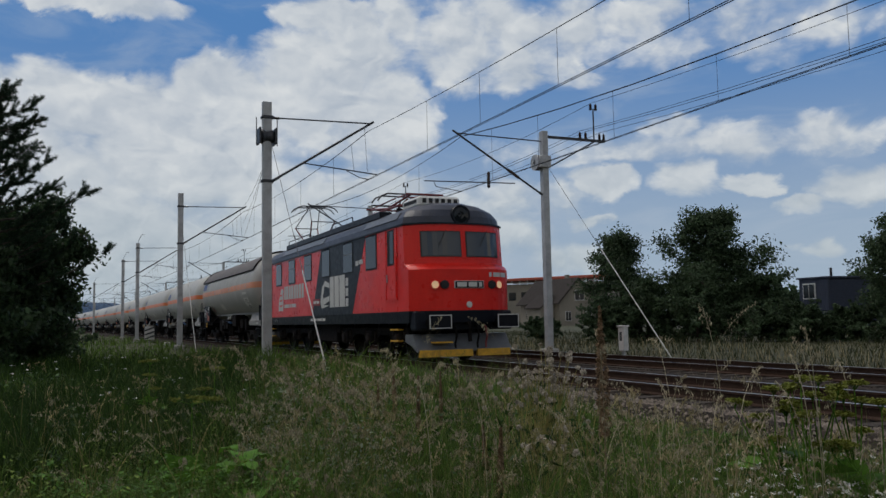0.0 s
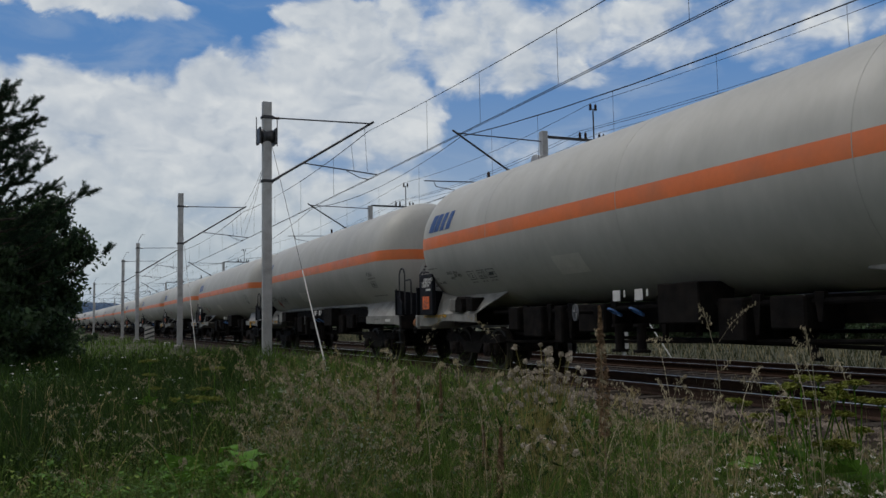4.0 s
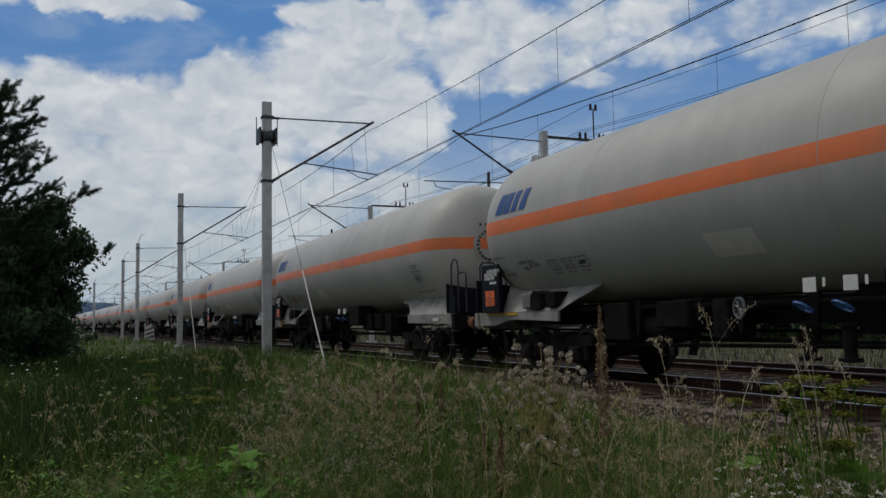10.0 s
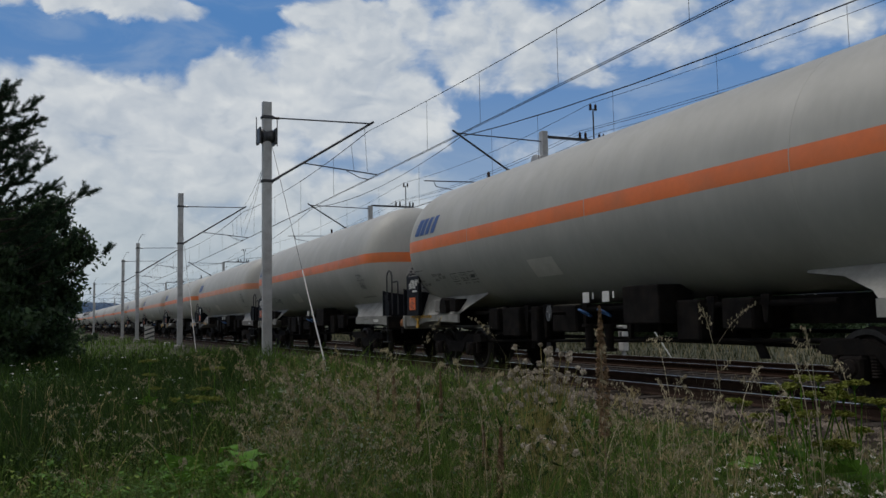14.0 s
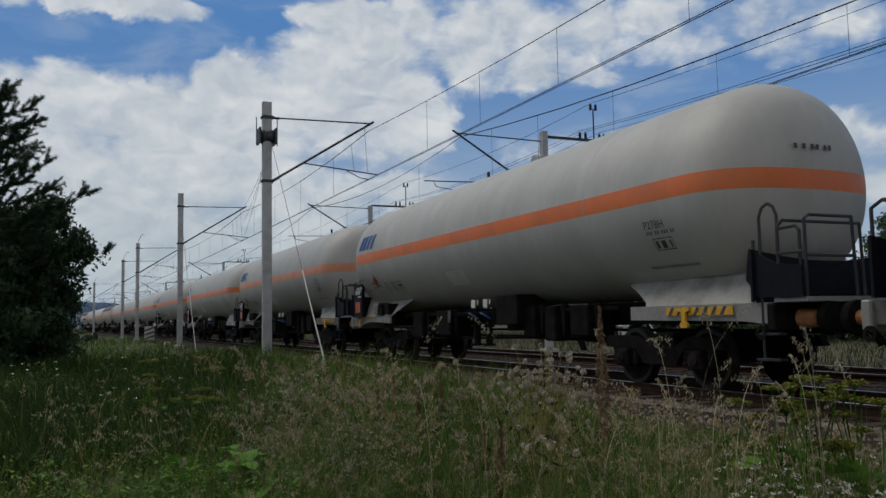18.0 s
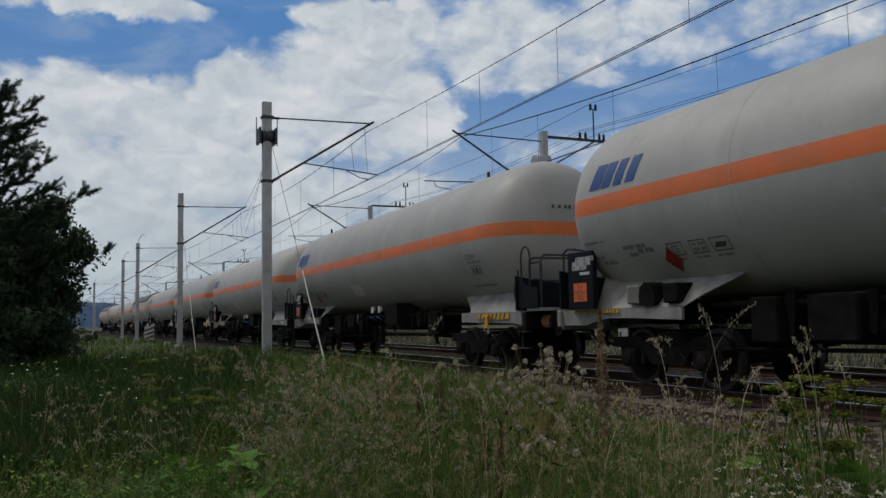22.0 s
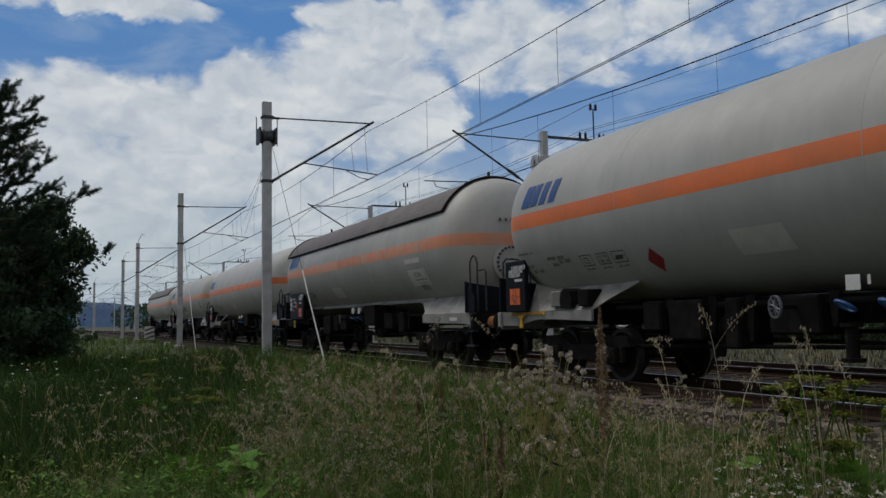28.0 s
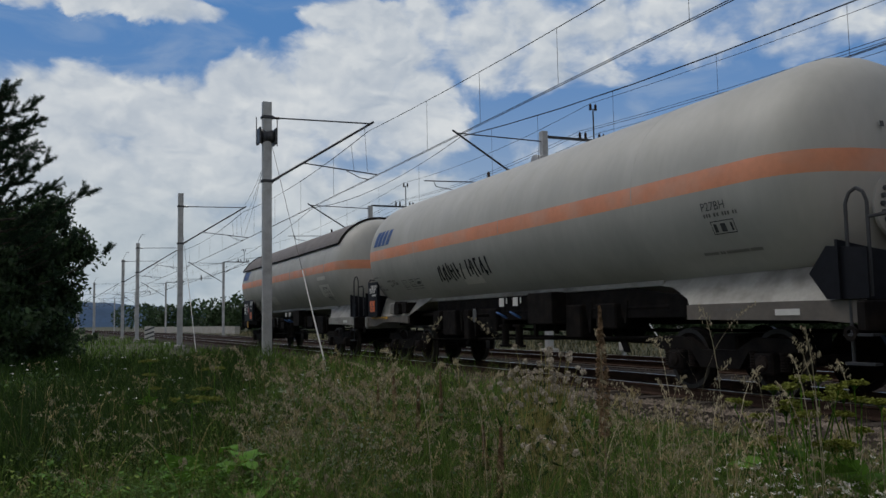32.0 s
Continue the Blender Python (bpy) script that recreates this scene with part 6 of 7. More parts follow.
    for k, dx in enumerate(() if block else (2.85, 3.22, 3.77)):
        bm = B()
        if k == 1:
            prism(bm, [(-0.18, 0.0), (0.18, 0.0), (0.2, 0.12), (0.12, 0.3), (-0.05, 0.36), (-0.16, 0.28), (-0.2, 0.12)], "y", -1.34, -1.0)
        else:
            box(bm, -0.17, -1.33, 0.02, 0.17, -1.0, 0.32, 0.02)
        part("brake_box", bm, "skirt" if k == 0 else "under", t, "pale brake change-over box" if k == 0 else "dark brake change-over box", m=pose(-end + dx, 0, 1.30))
    if platform:
        hazard_strip(t, end - 2.73, end - 1.32, -1.325, 1.12, 1.24)
        part("lashing_hook", hook.copy(), "yellow", t, m=pose(end - 2.43, -0.01, 1.03))
    else:
        bm = bars((0.1, 0.16, 0.08), 0.035, 0.04)
        for v in bm.verts:
            v.co = Vector((end - 2.85 + v.co.x, -1.312, 1.17 + v.co.y))
        part("wagon_marks", bm, "faint_mark", t)
    part("sign_plate", box(B(), end - 1.95, -1.314, 1.1, end - 1.55, -1.306, 1.18), "white", t)
    # valves and pipes in the middle
    part("drain_pipe", tube(B(), (-end + 4.2, -0.9, 1.27), (end - 4.5, -0.9, 1.27), 0.045), "under", t)
    part("brake_pipe", tube(B(), (-end + 0.8, 0.5, 0.86), (end - 0.8, 0.5, 0.86), 0.03), "under", t)
    part("air_tank", lathe(B(), [(-0.55, 0), (-0.55, 0.12), (-0.48, 0.2), (0.48, 0.2), (0.55, 0.12), (0.55, 0)], pose(-2.6 if not platform else -3.4, -0.7, 0.95), 18), "under", t, "black brake air tank", smooth=False)
    part("brake_cylinder", lathe(B(), [(-0.35, 0), (-0.35, 0.18), (0.3, 0.18), (0.42, 0.06), (0.6, 0.04), (0.6, 0)], pose(2.2, 0.3, 0.9), 16), "under", t)
    gear = random.Random(int(length * 100) + 7 * platform + 3 * shield)
    gx = -end + 5.1
    while gx < end - 5.3:
        w, drop = gear.uniform(0.25, 0.9), gear.uniform(0.60, 0.95)
        if abs(gx) > 1.4:
            part("equipment_box", box(B(), gx, -1.05, drop, gx + w, -0.5 + gear.uniform(0, 0.3), 1.36, 0.03), "under", t)
        part("pipe_bracket", prism(B(), [(gx + w + 0.05, 1.40), (gx + w + 0.22, 1.40), (gx + w + 0.16, drop + 0.1), (gx + w + 0.10, drop + 0.1)], "y", -0.95, -0.88), "under", t)
        gx += w + gear.uniform(0.2, 0.9)
    for y0, z0, z1 in ((-0.8, 0.62, 0.78), (-0.45, 0.80, 0.66), (0.5, 0.7, 0.7)):
        part("brake_rod", tube(B(), (-end + 4.3, y0, z0), (end - 4.3, y0, z1), 0.03), "under", t)
    part("brake_lever", prism(B(), [(-3.0, 0.5), (-2.85, 0.5), (-2.6, 1.2), (-2.75, 1.2)], "y", -0.75, -0.70), "under", t)
    part("brake_lever", prism(B(), [(3.1, 1.2), (3.25, 1.2), (3.6, 0.5), (3.45, 0.5)], "y", -0.75, -0.70), "under", t)
    part("valve_cabinet", box(B(), 0.95, -1.25, 1.0, 1.9, -0.55, 1.62, 0.02), "under", t)
    part("tank_sump", lathe(B(), [(-0.5, 0), (-0.5, 0.5), (-0.3, 0.55), (0.5, 0.5), (0.5, 0)], pose(0.2, 0, 1.35, 0, 90, 0), 18), "under", t)
    for vx in (-0.27, 0.33):
        v = part("outlet_valve", lathe(B(), [(-0.32, 0), (-0.32, 0.14), (-0.27, 0.14), (-0.27, 0.08), (0.1, 0.08), (0.1, 0.13), (0.15, 0.13), (0.15, 0)], pose(vx, -1.1, 0.85, 0, -90, 0), 12), "under", t)
        w = part("hand_wheel", lathe(B(), [(-0.015, 0.115), (-0.015, 0.14), (0.015, 0.14), (0.015, 0.115), (-0.015, 0.115)], pose(vx, -1.18, 1.2, 0, -60, 70), 18), "handwheel", v, "blue valve hand wheel")
        for a in (0, 60, 120):
            part("spoke", tube(B(), (0, 0, -0.12), (0, 0, 0.12), 0.009, seg=4), "handwheel", v, m=pose(vx, -1.18, 1.2, 0, -60, 70) @ pose(0, 0, 0, a, 0, 0))
        part("valve_sign", box(B(), vx + 0.12, -1.30, 1.38, vx + 0.32, -1.29, 1.56), "white", t, "small white valve sign")
        part("tag", box(B(), vx + 0.42, -1.30, 1.44, vx + 0.46, -1.29, 1.55), "white", t)
    bw = part("brake_wheel", lathe(B(), [(-0.015, 0.13), (-0.015, 0.15), (0.015, 0.15), (0.015, 0.13), (-0.015, 0.13)], pose(-1.15, -1.40, 1.21, 0, 0, 75), 22), "roofgrey", t, "grey spoked hand brake wheel")
    for a in (0, 36, 72, 108, 144):
        part("spoke", tube(B(), (0, 0, -0.135), (0, 0, 0.135), 0.011, seg=4), "roofgrey", bw, m=pose(-1.15, -1.40, 1.21, 0, 0, 75) @ pose(0, 0, 0, a, 0, 0))
    part("brake_spindle", tube(B(), (-1.15, -1.38, 1.21), (-1.15, -0.5, 1.21), 0.03), "under", t)
    if shield:
        n, rr = 20, R + 0.04
        out = [(rr * math.cos(a), ZC + rr * math.sin(a)) for a in [radians(27 + 126 * i / n) for i in range(n + 1)]]
        inn = [((rr - 0.03) * math.cos(a), ZC + (rr - 0.03) * math.sin(a)) for a in [radians(153 - 126 * i / n) for i in range(n + 1)]]
        sh = part("sun_shield", prism(B(), out + inn, "x", -half + 0.55, half - 0.98), "shield", t, "brown-grey sheet sun shield")
        for s in (-1, 1):
            a = radians(27)
            part("shield_edge", tube(B(), (-half + 0.55, s * (rr + 0.01) * math.cos(a), ZC + rr * math.sin(a)), (half - 0.98, s * (rr + 0.01) * math.cos(a), ZC + rr * math.sin(a)), 0.03, seg=6), "under", sh, "dark edge of the shield")
            arcp = [(half - 0.97 if s > 0 else -half + 0.54, (rr + 0.01) * math.cos(radians(27 + 126 * i / n)), ZC + (rr + 0.01) * math.sin(radians(27 + 126 * i / n))) for i in range(n + 1)]
            part("shield_edge", pipe(B(), arcp, 0.03, 5), "under", sh)
        lb = part("notice_panel", on_tank(flat_patch(1.15, 0.42, 4, 0.0), end - 4.2, 2.02, 0.004), "panel", t, "pale painted notice panel")
        part("pale_strip", on_tank(flat_patch(1.0, 0.12, 2, 0.0), end - 4.2, 2.6, 0.008), "panel", t)
    return t


def loft(levels):
    """Joins closed outlines of equal length, one above the other."""
    bm = B()
    rings = [[bm.verts.new(p) for p in ring] for ring in levels]
    n = len(rings[0])
    for a, b in zip(rings, rings[1:]):
        for i in range(n):
            bm.faces.new((a[i], a[(i + 1) % n], b[(i + 1) % n], b[i]))
    bm.faces.new(rings[0][::-1])
    bm.faces.new(rings[-1])
    bmesh.ops.recalc_face_normals(bm, faces=bm.faces)
    return bm


NOSE, SIDE, TAIL = 8.9, 1.475, 0.40


def nose_x(s, z):
    """Front of the cab at the share s of its half width and height z: a full lower nose and windows set back."""
    back = 0.26 * min(max((z - 2.48) / 0.14, 0.0), 1.0) + 0.11 * max(z - 2.62, 0.0)
    return NOSE - 0.62 * abs(s) ** 3.4 - back


def plan(z, half_w, inset=0.0):
    pts = []
    for k in range(-8, 9):
        s = k / 8
        pts.append((nose_x(s, z) - inset, half_w * s, z))
    return pts + [(-x - TAIL - 0.22 * abs(y / half_w) ** 3.4, y, zz) for x, y, zz in pts[::-1]]


def nose_patch(y0, y1, z0, z1, lift, n=8):
    bm = B()
    rows = [[bm.verts.new((nose_x(y / SIDE, z) + lift, y, z)) for y in [y0 + (y1 - y0) * i / n for i in range(n + 1)]] for z in [z0 + (z1 - z0) * j / 3 for j in range(4)]]
    for a, b in zip(rows, rows[1:]):
        for i in range(n):
            bm.faces.new((a[i], a[i + 1], b[i + 1], b[i]))
    bmesh.ops.recalc_face_normals(bm, faces=bm.faces)
    bmesh.ops.solidify(bm, geom=bm.faces[:], thickness=0.03)
    return bm


def side_quad(x0, x1, z0, z1, y, t=0.008, slant=0.0):
    bm = B()
    return prism(bm, [(x0, z0), (x1, z0), (x1 + slant, z1), (x0 + slant, z1)], "y", y, y - t)


def locomotive():
    t = thing("locomotive", "red and dark blue six-axle electric locomotive with raised pantograph", "locomotive")
    body = part("body", loft([plan(1.37, SIDE), plan(1.45, SIDE), plan(2.46, SIDE), plan(2.52, SIDE), plan(2.62, SIDE), plan(3.0, SIDE), plan(3.69, SIDE)]), "red", t, "glossy red body shell")
    part("gutter", loft([plan(3.69, SIDE + 0.035, -0.03), plan(3.735, SIDE + 0.035, -0.03)]), "navy", t, "dark rain gutter")
    part("skirt", loft([plan(1.05, SIDE - 0.02, 0.06), plan(1.372, SIDE + 0.004, -0.004)]), "navy", t, "dark blue-grey lower skirt")
    roof = part("roof", loft([[(x - (0.04 if x > 0 else -0.04) - i, y, z) if x > 0 else (x + 0.04 + i, y, z) for x, y, _ in plan(3.735, w)] for z, w, i in ((3.735, SIDE - 0.01, 0.0), (3.92, SIDE - 0.05, 0.02), (4.10, SIDE - 0.18, 0.10), (4.25, SIDE - 0.42, 0.28), (4.36, SIDE - 0.78, 0.6), (4.40, SIDE - 1.1, 1.0))]), "roofblue", t, "dark blue-grey rounded roof", smooth=False)
    for y in (-1, 1):
        part("roof_panel", prism(B(), [(y * 1.44, 3.90), (y * 1.45, 3.92), (y * 1.32, 4.11), (y * 1.30, 4.10)], "x", -6.1, 0.1), "roofgrey", roof, "pale grey roof panel")
        part("roof_panel", prism(B(), [(y * 1.44, 3.90), (y * 1.45, 3.92), (y * 1.32, 4.11), (y * 1.30, 4.10)], "x", 4.6, 7.4), "roofgrey", roof, "pale grey roof panel")
        part("roof_walkway", box(B(), -6.6, y * 0.95 - 0.2, 4.22, 5.2, y * 0.95 + 0.2, 4.42, 0.02), "navy", roof, "dark roof walkway")
        part("roof_rail", pipe(B(), [(-6.4, y * 1.1, 4.3), (-6.3, y * 1.1, 4.56), (-3.0, y * 1.1, 4.56), (-2.9, y * 1.1, 4.3)], 0.02), "dark_steel", roof)
        part("roof_rail", pipe(B(), [(0.0, y * 1.1, 4.3), (0.1, y * 1.1, 4.58), (2.4, y * 1.1, 4.58), (2.5, y * 1.1, 4.3)], 0.02), "dark_steel", roof)
        yy = y * SIDE
        out = lambda d: yy + y * d
        # dark band and lettering blocks on both flanks
        part("colour_band", prism(B(), [(-1.25, 1.372), (3.48, 1.372), (4.82, 3.688), (-0.05, 3.688)], "y", out(0.0), out(0.004)), "navy", t, "dark blue-grey slanting band")
        for x0, x1, z0, z1, split in ((-8.48, -8.02, 2.74, 3.58, 0), (-7.04, -6.13, 2.73, 3.58, 0), (-4.82, -3.85, 2.72, 3.6, 1), (-2.35, -1.39, 2.71, 3.6, 1), (0.1, 1.0, 2.72, 3.6, 0), (2.6, 3.54, 2.71, 3.62, 1), (4.87, 5.77, 2.69, 3.62, 0), (6.76, 7.2, 2.71, 3.6, 0)):
            fr = part("window_frame", box(B(), x0 - 0.05, out(0.0) - 0.012, z0 - 0.05, x1 + 0.05, out(0.0) + 0.012, z1 + 0.05, 0.006), "seal", t, "black rubber window frame")
            if split:
                zm = z0 + (z1 - z0) * 0.62
                part("pane", box(B(), x0, out(0.014) - 0.006, z0, x1, out(0.014) + 0.006, zm - 0.02), "glass", fr)
                part("pane", box(B(), x0, out(0.014) - 0.006, zm + 0.02, x1, out(0.014) + 0.006, z1), "glass", fr)
                part("glazing_bar", box(B(), x0, out(0.016) - 0.008, zm - 0.02, x1, out(0.016) + 0.008, zm + 0.02), "roofgrey", fr)
            else:
                part("pane", box(B(), x0, out(0.014) - 0.006, z0, x1, out(0.014) + 0.006, z1), "glass", fr)
        for x0, x1 in ((6.6, 7.44), (-8.66, -7.90)):
            dr = part("cab_door", box(B(), x0 + 0.03, out(0.003) - 0.004, 1.74, x1 - 0.03, out(0.003) + 0.004, 3.68, 0.0), "red", t, "red cab door")
            for a in (x0, x1):
                part("door_edge", box(B(), a - 0.018, out(0.008) - 0.012, 1.70, a + 0.018, out(0.008) + 0.012, 3.7), "red", dr)
            part("door_edge", box(B(), x0, out(0.008) - 0.012, 1.69, x1, out(0.008) + 0.012, 1.72), "red", dr)
            part("door_handle", box(B(), x0 + 0.08, out(0.02) - 0.012, 2.2, x0 + 0.12, out(0.02) + 0.012, 2.42), "steel", dr, "steel door handle")
            xr = x1 + 0.05 if x0 > 0 else x0 - 0.05
            part("grab_rail", pipe(B(), [(xr, out(0.0), 1.7), (xr, out(0.05), 1.75), (xr, out(0.05), 2.9), (xr, out(0.0), 2.95)], 0.014), "red", t)
            for z in (0.88, 0.57):
                part("foot_step", box(B(), x0 + 0.12, min(out(-0.05), out(-0.22)), z - 0.02, x1 - 0.12, max(out(-0.05), out(-0.22)), z + 0.02), "yellow", t, "yellow foot step")
        # lettering blocks: brand marks as plain shapes
        bm = B()
        ww = (0.30, 0.42, 0.36, 0.42, 0.36, 0.34, 0.40, 0.36)
        x = -5.63
        lb = part("lettering", side_quad(x, x + 0.001, 2.32, 2.33, out(0.004), y * -0.001), "white", t, "white block lettering")
        for w in ww:
            part("letter_block", side_quad(x, x + w * 0.86, 2.08, 2.62, out(0.006), -y * 0.004), "white", lb)
            x += w * 1.09
        for k, (x0, w) in enumerate(((-5.6, 0.8), (-4.72, 0.25), (-4.38, 0.7))):
            part("letter_block", side_quad(x0, x0 + w, 1.74, 1.88, out(0.006), -y * 0.004), "white", lb)
        em = part("emblem", prism(B(), [(-6.62, 1.62), (-5.85, 1.62), (-5.8, 1.8), (-5.8, 2.5), (-6.1, 2.55), (-6.45, 2.25), (-6.62, 1.9)], "y", out(0.004), out(0.008)), "white", t, "white rounded emblem")
        for z in (1.80, 2.02, 2.24):
            part("emblem_gap", side_quad(-6.5, -6.02, z, z + 0.07, out(0.0085), -y * 0.003, 0.12), "red", em)
        big = part("lettering", side_quad(1.02, 1.03, 1.62, 1.63, out(0.006), -y * 0.001), "white", t, "large white block lettering")
        for x0, x1 in ((1.02, 1.48), (1.56, 2.06), (2.14, 2.72)):
            part("letter_block", side_quad(x0, x1, 1.62, 2.66, out(0.007), -y * 0.004), "white", big)
        for i in range(3):
            part("letter_block", side_quad(2.80, 3.08, 1.62 + 0.33 * i, 1.88 + 0.33 * i, out(0.007), -y * 0.004), "white", big)
        ic = part("emblem", prism(B(), [(-0.17, 1.85), (0.05, 2.35), (0.45, 2.57), (0.95, 2.45), (0.95, 2.3), (0.35, 2.38), (0.12, 1.95), (0.95, 2.02), (0.95, 1.85), (0.2, 1.72), (0.95, 1.70), (0.0, 1.6)], "y", out(0.006), out(0.010)), "white", t, "white train outline emblem")
        for x0, x1, z0, z1 in ((-1.1, -0.25, 1.72, 1.96),):
            pl = part("number_plate", box(B(), x0, out(0.012) - 0.008, z0, x1, out(0.012) + 0.008, z1), "red_mark", t, "red plate with white bars")
            part("plate_bar", box(B(), x0 + 0.06, out(0.022) - 0.003, z0 + 0.07, x0 + 0.42, out(0.022) + 0.003, z1 - 0.07), "white", pl)
            part("plate_bar", box(B(), x0 + 0.48, out(0.022) - 0.003, z0 + 0.07, x1 - 0.06, out(0.022) + 0.003, z1 - 0.07), "white", pl)
        for x0, x1, z0, z1 in ((3.86, 4.15, 2.86, 3.0), (4.2, 4.55, 2.88, 3.02), (-1.5, -1.2, 1.17, 1.26), (-1.1, -0.7, 1.17, 1.26), (-0.6, 0.0, 1.17, 1.26), (0.08, 0.45, 1.17, 1.26)):
            part("number_bar", side_quad(x0, x1, z0, z1, out(0.008), -y * 0.004), "white", t)
        rp = part("speed_plate", box(B(), -7.35, out(0.006) - 0.004, 1.12, -6.75, out(0.006) + 0.004, 1.32), "navy", t)
        if y < 0:
            part("speed_text", plate_word("R 125m", 0.17, -7.30, out(0.012), 1.16, 0.9), "white", rp)
    # cab front: glass, lamps, number plate, buffers, plough
    for f in (1, -1):
        turn = pose(0 if f > 0 else -TAIL, 0, 0, 0, 0, 0 if f > 0 else 180)
        for y0, y1 in ((-1.12, -0.10), (0.10, 1.12)):
            fr = part("windscreen_frame", nose_patch(y0 - 0.07, y1 + 0.07, 2.76, 3.54, 0.014), "red", t, m=turn)
            part("windscreen_seal", nose_patch(y0 - 0.03, y1 + 0.03, 2.80, 3.50, 0.022), "seal", fr)
            part("windscreen", nose_patch(y0, y1, 2.83, 3.47, 0.030), "windscreen", fr, "glossy windscreen, grey sky reflection put into its base colour")
            part("wiper", pipe(B(), [(nose_x(0.3, 3.5) + 0.06, (y0 + y1) / 2 + 0.1, 3.52), (nose_x(0.3, 3.1) + 0.06, (y0 + y1) / 2 - 0.12, 3.1)], 0.010), "seal", fr)
        part("nose_rib", nose_patch(-1.3, 1.3, 2.585, 2.64, 0.02), "red", t, m=turn)
        np_ = part("number_plate", box(B(), NOSE - 0.01, -0.43, 1.95, NOSE + 0.03, 0.43, 2.15, 0.01), "white", t, "black number plate with white border and bars", m=turn)
        part("plate_field", box(B(), NOSE + 0.02, -0.41, 1.965, NOSE + 0.035, 0.41, 2.135), "blackbox", np_)
        for a, b in ((-0.36, -0.08), (-0.03, 0.22), (0.28, 0.37)):
            part("plate_bar", box(B(), NOSE + 0.03, a, 1.99, NOSE + 0.040, b, 2.11), "white", np_)
        part("number_bar", nose_patch(0.62, 0.70, 2.26, 2.38, 0.012, 2), "white", t, m=turn)
        part("number_bar", nose_patch(0.76, 1.02, 2.26, 2.38, 0.012, 2), "white", t, m=turn)
        part("number_bar", nose_patch(1.06, 1.3, 2.26, 2.38, 0.012, 2), "white", t, m=turn)
        part("maker_plate", lathe(B(), [(0, 0), (0, 0.09), (0.02, 0.08), (0.02, 0)], pose(NOSE - 0.005, 0.0, 1.52), 16), "board", t, m=turn)
        for y in (-0.93, 0.93):
            xx = nose_x(y / SIDE, 2.05)
            hl = part("headlight", lathe(B(), [(-0.1, 0), (-0.1, 0.125), (0.06, 0.125), (0.075, 0.105), (0.05, 0.1)], pose(xx, y, 2.05, 0, 0, math.copysign(12, y)), 20), "red", t, "round headlight in a red housing", m=turn, smooth=False)
            part("lens", lathe(B(), [(0.045, 0), (0.055, 0.06), (0.045, 0.1)], pose(xx, y, 2.05, 0, 0, math.copysign(12, y)), 20), "headlamp" if f > 0 else "glass", hl, "glowing warm headlight lens" if f > 0 else "dark lamp lens")
            ml = part("marker_light", lathe(B(), [(-0.1, 0), (-0.1, 0.115), (0.05, 0.115), (0.06, 0.0)], pose(nose_x((y - math.copysign(0.24, y)) / SIDE, 2.05), y - math.copysign(0.24, y), 2.05), 18), "seal", t, "dark red marker light", m=turn)
        tl = part("top_lamp", lathe(B(), [(-0.75, 0), (-0.7, 0.18), (-0.3, 0.27), (0.0, 0.29), (0.05, 0.27), (0.04, 0.22)], pose(8.46, 0, 3.95), 24), "navy", t, "round roof headlamp in a dark housing", m=turn, smooth=False)
        part("lens", lathe(B(), [(0.02, 0), (0.04, 0.1), (0.03, 0.21)], pose(8.46, 0, 3.95), 24), "glass", tl, "dim round lamp glass")
        part("lamp_core", lathe(B(), [(0.045, 0), (0.055, 0.05), (0.045, 0.08)], pose(8.46, -0.06, 3.95), 14), "glass", tl)
        bb = part("buffer_beam", box(B(), 8.2, -1.42, 0.85, 8.62, 1.42, 1.36, 0.04), "navy", t, m=turn)
        for y in (-0.98, 0.98):
            bf = part("buffer", lathe(B(), [(0, 0), (0, 0.17), (0.35, 0.14), (0.37, 0.1), (0.6, 0.1)], pose(8.58, y, 1.06), 16), "under", t, "dark buffer", m=turn)
            bp = part("buffer_plate", box(B(), 9.14, y - 0.32, 0.90, 9.22, y + 0.32, 1.26, 0.03), "blackbox", bf, "wide dark buffer plate with a white rim")
            for z in (0.905, 1.235):
                part("white_rim", box(B(), 9.215, y - 0.31, z, 9.228, y + 0.31, z + 0.022), "white", bf)
            for k in (-0.31, 0.29):
                part("white_rim", box(B(), 9.216, y + k, 0.905, 9.229, y + k + 0.022, 1.257), "white", bf)
        part("coupling_hook", pipe(B(), [(8.55, 0, 1.05), (8.85, 0, 1.05), (8.95, 0, 0.92), (8.88, 0, 0.78), (8.9, 0, 0.55)], 0.05), "under", t, m=turn)
        for y in (-0.35, 0.3, 0.55):
            part("brake_hose", pipe(B(), [(8.55, y, 1.0), (8.75, y, 0.92), (8.82, y, 0.7), (8.72, y, 0.5), (8.74, y, 0.38)], 0.028), "red_buffer" if y > 0.5 else "under", t, m=turn)
        pw = B()
        prism(pw, [(7.75, 0.75), (8.3, 0.75), (8.62, 0.32), (8.6, 0.28), (8.2, 0.45), (7.75, 0.55)], "y", -1.38, 1.38)
        part("plough", pw, "roofgrey", t, "grey rail guard", m=turn)
        ys = part("yellow_strip", prism(B(), [(8.52, 0.16), (8.66, 0.16), (8.66, 0.345), (8.60, 0.345)], "y", -1.32, 0.2), "yellow", t, "worn yellow lower edge of the rail guard", m=turn)
        part("yellow_strip", prism(B(), [(8.52, 0.16), (8.66, 0.16), (8.66, 0.345), (8.60, 0.345)], "y", 0.34, 1.32), "yellow", t, m=turn)
        part("step_plate", box(B(), 8.5, -0.95, 0.52, 8.8, -0.45, 0.56), "yellow", t, m=turn)
